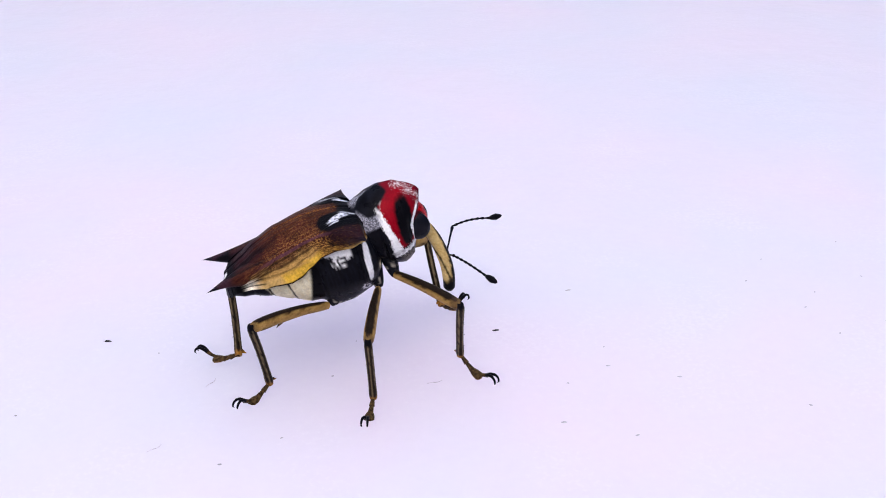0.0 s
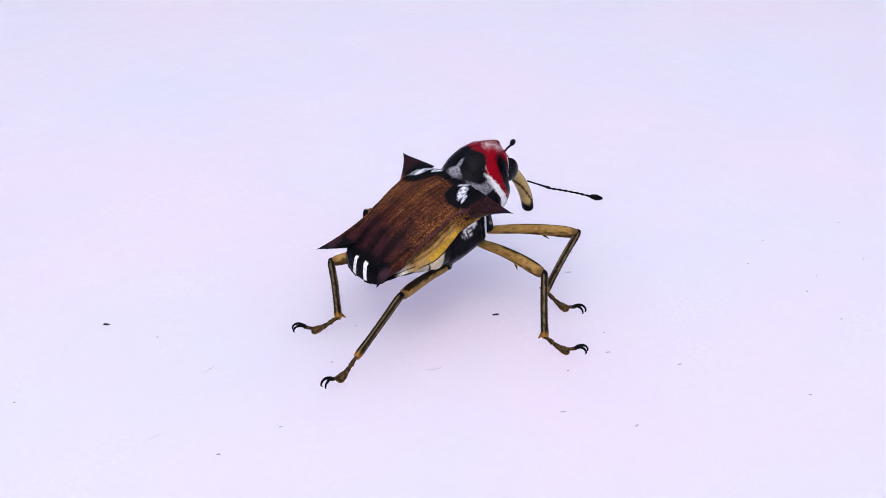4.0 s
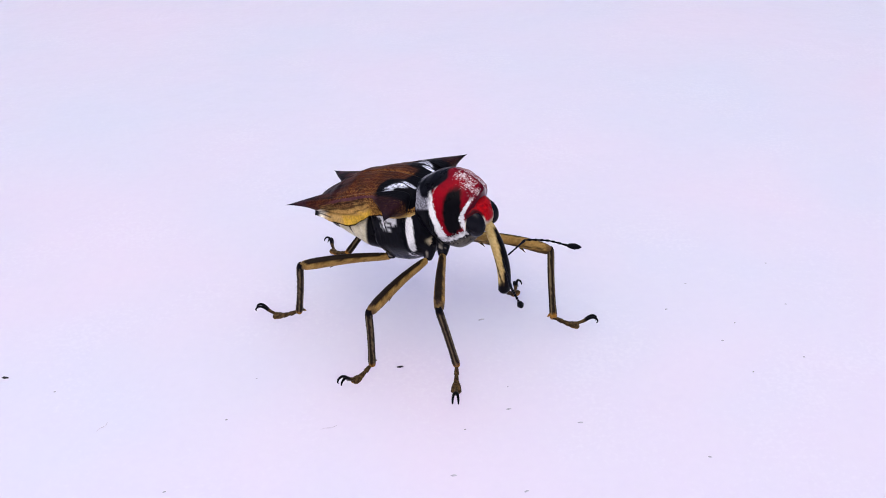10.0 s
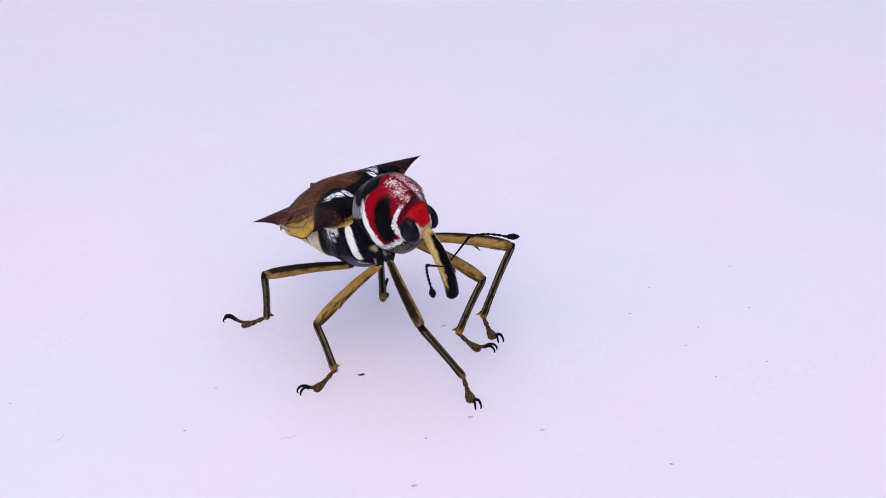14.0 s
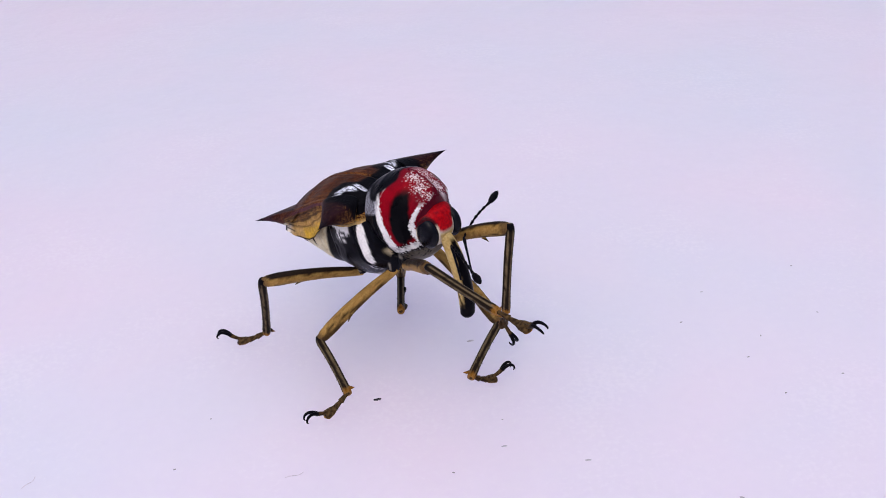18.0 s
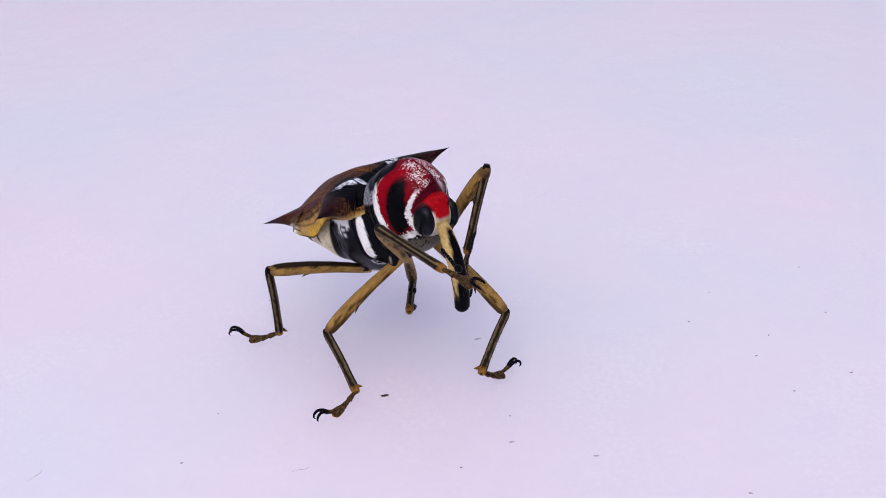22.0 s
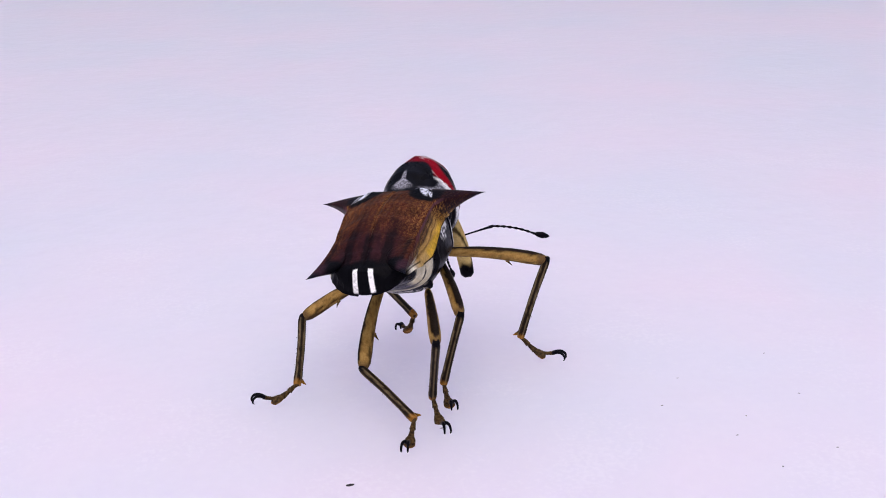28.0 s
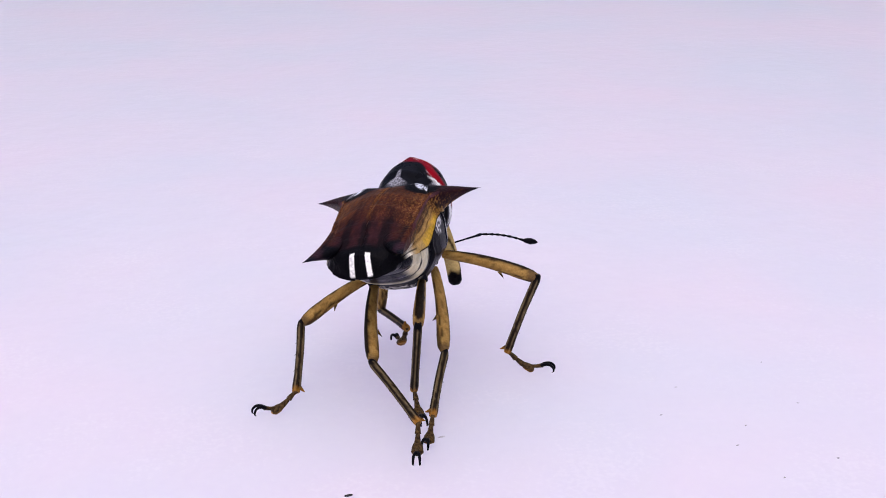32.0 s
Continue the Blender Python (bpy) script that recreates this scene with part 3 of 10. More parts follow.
def thigh_paint(p):
    x, y, z = p[0], p[1], p[2]
    g = grainy((p[0], p[1] * 0.12, p[2]), 0.07)
    g1 = grainy(p, 0.3, 3.0)
    c = blend((0.42, 0.26, 0.080), (0.24, 0.125, 0.034), 0.45 + 0.4 * g + 0.3 * g1)
    c = blend(c, UMBER, 0.45 * step(0.30, 0.5, grainy(p, 0.05, 5.0)))
    c = blend(c, UMBER, step(0.30, 0.38, z + 0.06 * g + 0.10 * step(3.8, 5.5, y) + 0.08 * step(1.4, 0.4, y)))
    c = blend(c, UMBER, 0.85 * step(0.045, 0.015, abs(z + 0.25 + 0.01 * g1)) * step(0.6, 1.2, y) * step(5.6, 5.2, y))
    c = blend(c, UMBER, 0.8 * step(-0.33, -0.37, z))
    return blend(c, (0.05, 0.03, 0.02), 0.7 * step(5.5, 5.9, y))


def shin_paint(length):
    def paint(p):
        a = math.atan2(p[2], p[0])
        g = grainy((p[0], p[1] * 0.4, p[2]), 0.12)
        c = blend(UMBER, (0.16, 0.118, 0.064), step(0.55, 0.95, 0.5 + 0.5 * math.sin(a * 5) + 0.4 * g))
        c = blend(c, AMBER, 0.6 * step(length - 0.35, length - 0.05, p[1] + 0.2 * g))
        c = blend(c, BLACK, step(0.28, 0.12, p[1]))
        return c
    return paint


def foot_paint(p):
    g = grainy(p, 0.12)
    c = blend(UMBER, (0.12, 0.072, 0.028), 0.4 + g)
    return blend(c, AMBER, 0.5 * step(-0.48, -0.62, p[2] + 0.05 * g))


femur, tibia, tarsus = {}, {}, {}
for key in ("FR", "MR", "HR", "FL", "ML", "HL"):
    s = 1 if key[1] == "R" else -1
    hx, hy, hz = HIPS[key[0]]
    lf, lt, lc = SIZES[key[0]]
    bm = bmesh.new()
    near, lift = (0.62, 1.2) if key[0] == "F" else (0.40, 0.9)
    tube(bm, [(s * (hx + 0.02), hy, hz - 0.14), (s * (hx - 0.12 * near), hy, hz + 0.10 * lift), (s * (hx - 0.5 * near), hy, hz + 0.5 * lift), (s * (hx - near), hy, hz + lift)],
         [0.20, 0.34, 0.46, 0.58], 20, 6)
    part("coxa", bm, SCALY, weevil, "dark hip joint with pale scales", lambda p: blend((0.30, 0.27, 0.23), INK, step(-0.6, -0.2, grainy(p, 0.25))))
    bm = bmesh.new()
    tube(bm, [(0, -0.15, -0.05), (0, 0.5, 0.02), (0, lf * 0.35, 0.13), (0, lf * 0.62, 0.10), (0, lf * 0.82, 0.0), (0, lf * 0.94, -0.08), (0, lf + 0.08, -0.10)],
         [0.24, 0.31, 0.36, 0.41, 0.43, 0.38, 0.18], 20, 7, 0.82)
    tube(bm, [(0, lf * 0.60, -0.28), (0, lf * 0.63, -0.44), (0, lf * 0.66, -0.62)], [0.12, 0.06, 0.01], 8, 3)
    femur[key] = part("femur", bm, LEG, weevil, "tan thigh with dark brown edges", thigh_paint)
    bm = bmesh.new()
    tube(bm, [(0, -0.12, -0.05), (0, 0.35, 0.0), (0, lt * 0.4, -0.05), (0, lt * 0.75, -0.03), (0, lt - 0.35, 0.0), (0, lt + 0.04, 0.02)], [0.17, 0.25, 0.24, 0.235, 0.26, 0.22], 20, 7)
    tube(bm, [(0, lt - 0.35, -0.12), (0, lt - 0.12, -0.32), (0, lt + 0.02, -0.50)], [0.14, 0.09, 0.015], 8, 3)
    for i in range(26):
        y = 0.6 + (lt - 1.1) * (i / 25)
        a = i * 2.4
        q = Vector((0.2 * math.cos(a), y, 0.2 * math.sin(a)))
        tube(bm, [q, q * 1.0 + Vector((0.09 * math.cos(a), 0.10, 0.09 * math.sin(a)))], [0.012, 0.004], 4, 1)
    tibia[key] = part("tibia", bm, LEG, weevil, "dark ribbed shin with an amber spur", shin_paint(lt))
    bm = bmesh.new()
    e = lc / 3.0
    tube(bm, [(0, -0.05, 0), (0, 0.25 * e, -0.06), (0, 0.62 * e, -0.24)], [0.11, 0.12, 0.18], 12, 4)
    tube(bm, [(0, 0.60 * e, -0.22), (0, 0.80 * e, -0.30), (0, 1.12 * e, -0.42)], [0.10, 0.14, 0.19], 12, 4)
    tube(bm, [(0, 1.08 * e, -0.40), (0, 1.35 * e, -0.46), (0, 1.72 * e, -0.50), (0, 1.86 * e, -0.46)], [0.12, 0.20, 0.23, 0.10], 14, 4, 1.5)
    tube(bm, [(0, 1.5 * e, -0.38), (0, 1.9 * e, -0.24), (0, 2.28 * e, 0.0)], [0.10, 0.11, 0.14], 10, 4)
    tarsus[key] = part("tarsus", bm, LEG, weevil, "jointed foot with a padded sole", foot_paint)
    bm = bmesh.new()
    ball(bm, (0, 1.55 * e, -0.57), (0.27, 0.36, 0.12), 10, 14)
    part("pad", bm, SCALY, tarsus[key], "amber bristle pad", (0.42, 0.20, 0.05))
    for q in (1, -1):
        bm = bmesh.new()
        tube(bm, [(q * 0.04, 2.22 * e, -0.02), (q * 0.10, 2.42 * e, 0.17), (q * 0.15, 2.68 * e, 0.27), (q * 0.18, 2.92 * e, 0.18), (q * 0.18, 3.02 * e, -0.02), (q * 0.15, 2.94 * e, -0.16)],
             [0.12, 0.10, 0.085, 0.07, 0.05, 0.012], 10, 5)
        part("claw", bm, LEG, tarsus[key], "black hooked claw", BLACK)


# ---- crumbs on the sheet, and fibres added in place of faint smudges: place, length, width, turn ----
def crumb(x, y, size, thin, turn, dark):
    bm = bmesh.new()
    rnd = random.Random(int(x * 31 + y * 17))
    bmesh.ops.create_icosphere(bm, subdivisions=2, radius=1)
    for v in bm.verts:
        k = 1 + 0.35 * noise.noise(v.co * 1.7 + Vector((x, y, 0)))
        # the paler ones are pressed flat, as grey smudges
        v.co = Vector((v.co.x * size * k, v.co.y * thin * k, (v.co.z + 0.9) * thin * (0.55 if dark < 0.2 else 0.2) * k))
    tone = (dark, dark * 0.97, dark * 1.05)
    ob = part("crumb", bm, DEBRIS, None, "", tone, mm(x, y, -0.005, 0, 0, turn))
    return tagged(ob, "tiny dark crumb lying on the white sheet", "crumb", "crumbs on the sheet")


for x, y, size, thin, turn, dark in (
        (0.0, -3.0, 0.22, 0.09, 10, 0.034), (-25.7, -3.2, 0.24, 0.10, -8, 0.03), (18.6, 3.2, 0.12, 0.06, 20, 0.05), (23.0, 1.3, 0.10, 0.06, 60, 0.08),
        (21.7, -0.8, 0.14, 0.06, 15, 0.07), (22.9, -4.4, 0.10, 0.07, 40, 0.06), (26.6, -2.9, 0.10, 0.08, 0, 0.10), (4.0, -9.6, 0.09, 0.07, 0, 0.06),
        (7.3, -15.3, 0.20, 0.10, 30, 0.45), (20.6, 6.5, 0.12, 0.07, 10, 0.30), (18.3, -12.7, 0.16, 0.08, -20, 0.20), (-16.7, -17.0, 0.15, 0.10, 0, 0.15),
        (-13.4, -14.6, 0.14, 0.08, 30, 0.22), (-29.5, -11.6, 0.10, 0.08, 0, 0.06), (3.2, -13.8, 0.24, 0.12, 0, 0.45), (-22.1, -4.8, 0.09, 0.07, 0, 0.10),
        (6.9, -5.4, 0.07, 0.06, 0, 0.05), (11.1, -9.2, 0.22, 0.10, 0, 0.35), (-10.7, -8.1, 0.11, 0.07, 20, 0.10), (-9.3, -3.9, 0.07, 0.06, 0, 0.10),
        (6.8, -7.7, 0.2, 0.1, 10, 0.5), (27.1, 9.1, 0.1, 0.06, 30, 0.1), (27.1, 3.5, 0.1, 0.06, -30, 0.1), (5.6, 2.4, 0.3, 0.12, 15, 0.55)):
    far = dark > 0.035
    crumb(x, y, size * (0.8 if far else 1.05), thin * (0.75 if far else 1.0), turn, min(0.5, 0.18 + dark) if far else dark)
# pale strands added where the sheet has faint blurred smudges
for x, y, turn in ((-20.6, -15.4, 35), (-4.3, -9.2, 10), (-18.2, -8.6, 50)):
    bm = bmesh.new()
    tube(bm, [(-0.5, 0, 0.03), (-0.2, 0.06, 0.03), (0.2, 0.02, 0.03), (0.5, 0.2, 0.03)], [0.012, 0.018, 0.018, 0.012], 8, 4)
    ob = part("fibre", bm, DEBRIS, None, "", (0.60, 0.54, 0.60), mm(x, y, 0, 0, 0, turn))
    tagged(ob, "short pale curled strand in place of a faint smudge on the sheet", "fibre", "fibres on the sheet")


# ---- what moves ----
def motions():
    walk(weevil, [
        (0, mm(-8.49, -4.03, 6.88, 14, -6.2, -79.2)), (0.5, mm(-8.49, -4.04, 6.86, 14, -6.1, -79.4)), (1, mm(-8.49, -4.05, 6.84, 14.1, -5.9, -79.6)),
        (1.5, mm(-8.49, -4.05, 6.82, 14.1, -5.8, -79.7)), (2, mm(-8.48, -4.06, 6.8, 14.2, -5.7, -79.9)), (2.25, mm(-7.69, -3.31, 6.61, 14, -4.4, -75.8)),
        (2.5, mm(-6.91, -2.55, 6.42, 13.7, -3.1, -71.8)), (2.75, mm(-6.12, -1.79, 6.23, 13.5, -1.8, -67.8)), (3, mm(-5.33, -1.04, 6.05, 13.3, -0.5, -63.8)),
        (3.25, mm(-4.54, -0.28, 5.86, 13.1, 0.8, -59.8)), (3.5, mm(-3.76, 0.47, 5.67, 12.9, 2.1, -55.8)), (3.75, mm(-2.97, 1.23, 5.48, 12.7, 3.4, -51.8)),
        (4, mm(-2.18, 1.98, 5.29, 12.5, 4.7, -47.8)), (4.25, mm(-1.39, 2.74, 5.11, 12.3, 6.1, -43.8)), (4.5, mm(-0.6, 3.49, 4.92, 12.2, 7.4, -39.8)),
        (4.75, mm(1.37, 5.56, 5.61, 16.9, 4.2, -22)), (5, mm(3.35, 7.64, 6.31, 21.6, 1.1, -4.6)), (5.25, mm(3.65, 7.5, 7.06, 19.4, -1.5, 15.8)),
        (5.5, mm(3.95, 7.37, 7.81, 17.3, -4.3, 36.4)), (5.75, mm(2.55, 7.03, 8.29, 17.6, -2.2, 54)), (6, mm(1.15, 6.68, 8.78, 18, -0.2, 71.6)),
        (6.25, mm(1.27, 6.59, 8.3, 17.3, -2, 86)), (6.5, mm(1.39, 6.49, 7.82, 16.6, -3.8, 100.3)), (6.75, mm(0.54, 6.48, 7.7, 17.8, -2.3, 110)),
        (7, mm(-0.31, 6.47, 7.58, 19, -0.9, 119.6)), (7.25, mm(-0.33, 6.51, 7.62, 18, -1.6, 124.6)), (7.5, mm(-0.35, 6.56, 7.66, 17.1, -2.3, 129.6)),
        (7.75, mm(-0.57, 5.85, 7.08, 15.9, 2.1, 148.7)), (8, mm(-0.79, 5.15, 6.5, 14.8, 6.5, 167.7)), (8.25, mm(-0.93, 4.68, 6.76, 15.2, 5.7, 168.2)),
        (8.5, mm(-1.07, 4.2, 7.01, 15.5, 4.8, 168.6)), (8.75, mm(-1.01, 3.99, 7.14, 13.8, 4.1, 170.2)), (9, mm(-0.94, 3.79, 7.27, 12, 3.4, 171.9)),
        (9.25, mm(0.14, 3.55, 7.35, 13.6, 3, -163.3)), (9.5, mm(1.21, 3.31, 7.44, 15.2, 2.5, -138.6)), (9.75, mm(1.85, 3.06, 7.58, 13.1, 1.9, -130.4)),
        (10, mm(2.48, 2.81, 7.72, 10.9, 1.3, -122.2)), (10.25, mm(2.53, 2.83, 7.69, 8.9, 0.2, -120.7)), (10.5, mm(2.58, 2.86, 7.65, 6.9, -1, -119.2)),
        (10.75, mm(2.49, 2.67, 7.72, 6.1, -0.5, -119.3)), (11, mm(2.41, 2.47, 7.8, 5.3, 0, -119.5)), (11.25, mm(2.35, 2.38, 7.83, 6.2, 0.1, -119.8)),
        (11.5, mm(2.29, 2.3, 7.87, 7.1, 0.3, -120.1)), (11.75, mm(2.23, 2.21, 7.91, 8, 0.4, -120.4)), (12, mm(2.17, 2.12, 7.94, 8.9, 0.5, -120.7)),
        (12.25, mm(2.08, 2.47, 7.82, 12.3, 3.7, -125.2)), (12.5, mm(1.99, 2.83, 7.69, 15.8, 6.7, -129.3)), (12.75, mm(1.9, 2.59, 7.82, 17.4, 7.3, -130.8)),
        (13, mm(1.81, 2.36, 7.95, 19, 7.9, -132.2)), (13.25, mm(1.78, 2.37, 7.96, 19.2, 7.9, -132.2)), (13.5, mm(1.75, 2.37, 7.98, 19.5, 7.9, -132.3)),
        (14, mm(1.68, 2.39, 8, 20, 7.9, -132.4)), (14.5, mm(1.62, 2.4, 8.03, 20.5, 7.9, -132.5)), (15, mm(1.55, 2.42, 8.05, 21, 7.9, -132.6)),
        (15.5, mm(1.49, 2.43, 8.08, 21.5, 7.9, -132.6)), (16, mm(1.45, 2.05, 8.34, 21.9, 8.3, -133.5)), (16.5, mm(1.23, 1.84, 8.49, 22.7, 8.7, -134.4)),
        (17, mm(1.34, 2.19, 8.33, 22.6, 8.4, -134.6)), (17.5, mm(1.66, 2.34, 8.07, 21.1, 6.3, -135)), (18, mm(1.79, 2.97, 7.79, 19.3, 5.1, -134.9)),
        (18.5, mm(1.86, 2.47, 7.92, 19.6, 4.6, -135.7)), (19, mm(1.72, 2.91, 7.75, 20.4, 4.8, -135.8)), (19.5, mm(1.55, 2.96, 7.8, 20.4, 5.7, -135.8)),
        (20, mm(1.56, 3.06, 7.82, 21, 5.2, -136.2)), (21, mm(1.41, 3.08, 7.84, 22.7, 4.8, -136.5)), (22, mm(1.38, 3.06, 7.88, 23.4, 4.2, -137)),
        (22.5, mm(1.35, 3.15, 7.93, 24, 3.3, -137.7)), (22.75, mm(1.17, 3.31, 7.82, 23.5, 0.6, -144)), (23, mm(0.98, 3.47, 7.71, 23, -2.1, -150.3)),
        (23.25, mm(1.22, 3.66, 8.26, 13.2, -2, -161.2)), (23.5, mm(1.46, 3.84, 8.8, 3.4, -1.7, -172.2)), (23.75, mm(1.62, 2.27, 8.24, 4.3, -1.5, 166.5)),
        (24, mm(1.78, 0.7, 7.69, 5.2, -1.4, 145.3)), (24.25, mm(2.51, 0.36, 7.78, 6.5, -0.8, 119.7)), (24.5, mm(3.25, 0.01, 7.88, 7.7, -0.3, 94.1)),
        (24.75, mm(3.39, 1.23, 7.8, 8.8, -0.6, 79)), (25, mm(3.54, 2.45, 7.72, 9.9, -1, 63.9)), (25.25, mm(3.69, 3.67, 7.63, 11, -1.3, 48.7)),
        (25.5, mm(3.84, 4.9, 7.55, 12.1, -1.7, 33.6)), (25.75, mm(3.98, 6.12, 7.47, 13.2, -2, 18.4)), (26, mm(4.13, 7.34, 7.38, 14.3, -2.4, 3.2)),
        (26.25, mm(4.28, 8.56, 7.3, 15.4, -2.7, -12)), (26.5, mm(4.42, 9.79, 7.22, 16.5, -3, -27.2)), (26.75, mm(4.46, 9.41, 7.57, 13.5, -3.7, -26.1)),
        (27, mm(4.5, 9.04, 7.93, 10.5, -4.4, -24.9)), (27.25, mm(4.83, 11.18, 7.37, 9, -5.8, -24)), (27.5, mm(5.16, 13.32, 6.82, 7.5, -7.1, -23.2)),
        (27.75, mm(5.04, 12.83, 7.43, 5.5, -7.9, -22.7)), (28, mm(4.92, 12.34, 8.04, 3.5, -8.7, -22.2)), (29, mm(4.93, 13.65, 7.38, 1.3, -8.5, -22.8)),
        (30, mm(4.83, 13.49, 7.88, -0.8, -9.9, -22.9)), (31, mm(4.9, 13.52, 7.89, -1.6, -9.8, -22.6)), (32, mm(4.89, 13.53, 8.12, -1.7, -10, -21)),
    ])
    walk(head, [
        (0, mm(-0.3, 0.10, 0.26, 3.7, 3.1, -7.9)), (2, mm(-0.21, 0.10, 0.25, 4, 2.9, -4.7)), (4.5, mm(0.12, 0.75, 0.17, 19.5, -4.3, -3.9)),
        (5, mm(0.28, 0.74, 0.57, 18.5, -1.9, -6.3)), (5.5, mm(-0.08, 0.39, 0.09, 9.8, 8.3, 4.8)), (6, mm(0.07, 0.44, -0.05, 7.7, 7.5, 11.2)),
        (6.5, mm(-0.03, 0.14, 0, 3.7, 5.7, 4.4)), (7, mm(0.09, 0.04, 0, 1, 1.9, 4.6)), (7.5, mm(0.14, 0.03, 0, 0.6, -0.6, 4.2)), (8, mm(0.07, 0.14, 0, 3.7, 0, 2.4)),
        (8.5, mm(0.18, 0.06, 0, 1.1, 1, 7.2)), (9, mm(0.21, 0.09, 0, 1.8, -0.2, 7.1)), (9.5, mm(0.08, 0.02, 0, 0.5, -0.2, 2.6)), (10, mm(0.02, 0.12, 0, 3.2, 0, 0.6)),
        (10.5, mm(0.01, 0.11, 0, 2.9, 0.9, 1.2)), (11, mm(0.03, 0.13, 0, 3.4, -0.9, 0.2)), (12, mm(-0.01, 0.09, 0, 2.4, -1.6, -2)),
        (12.5, mm(-0.07, 0.09, 0, 2.2, -0.5, -2.8)), (13, mm(-0.08, 0.02, 0, 0.5, 0.7, -2)), (15.5, mm(0.01, -0.02, 0, -0.6, -1.4, -0.8)),
        (16, mm(0.08, -0.04, 0, -1, -3.4, -0.1)), (16.5, mm(0.12, -0.06, 0.01, -1.7, -3.6, 1)), (17, mm(0.14, -0.07, 0.01, -2, -3.4, 2)),
        (17.5, mm(0.1, -0.05, 0.01, -1.2, -4.5, -0.3)), (18, mm(0.08, -0.11, 0.01, -3, -3.6, -0.3)), (18.5, mm(0.02, -0.05, 0, -1.3, -3.5, -2.2)),
        (19, mm(0.1, -0.08, 0.01, -2.2, -3.6, 0.6)), (19.5, mm(-0.03, 0.13, 0, 3.4, -5.4, -6.3)), (20, mm(-0.03, 0.06, 0, 1.7, -5.5, -6.1)),
        (21, mm(-0.05, -0.06, 0, -1.5, 0.2, -1.4)), (22, mm(0.24, -0.07, 0.02, -1.8, -8.8, 0.8)), (22.5, mm(0.36, -0.03, 0.03, -1.1, -12.8, 1.5)),
        (23, mm(0.38, -0.07, 0.04, -2.1, -13.4, 2.1)), (23.5, mm(0.1, -0.06, 0.01, -1.5, -4, 0.2)), (24, mm(0.09, 0.04, 0, 1.1, -1.9, 1.5)),
        (24.5, mm(0.15, 0.18, 0, 4.5, -2, 3.6)), (26.5, mm(0.41, 0.25, 0.3, 4.4, -7.5, -7.4)), (27, mm(0.43, 0.29, 0.37, 4.9, -6.6, -7.7)),
        (27.5, mm(0.45, 0.2, 0.43, 1.6, -7.6, -8.8)), (28, mm(0.47, 0.14, 0.47, -0.6, -9.6, -10.1)), (29, mm(0.39, 0.15, 0.45, -0.9, -7.1, -9.2)),
        (30, mm(0.38, 0.12, 0.45, -1.8, -6.8, -9.1)), (31, mm(0.39, 0.1, 0.48, -2.7, -6.8, -9.5)), (32, mm(0.39, 0.12, 0.45, -1.7, -7.4, -9.4)),
    ])
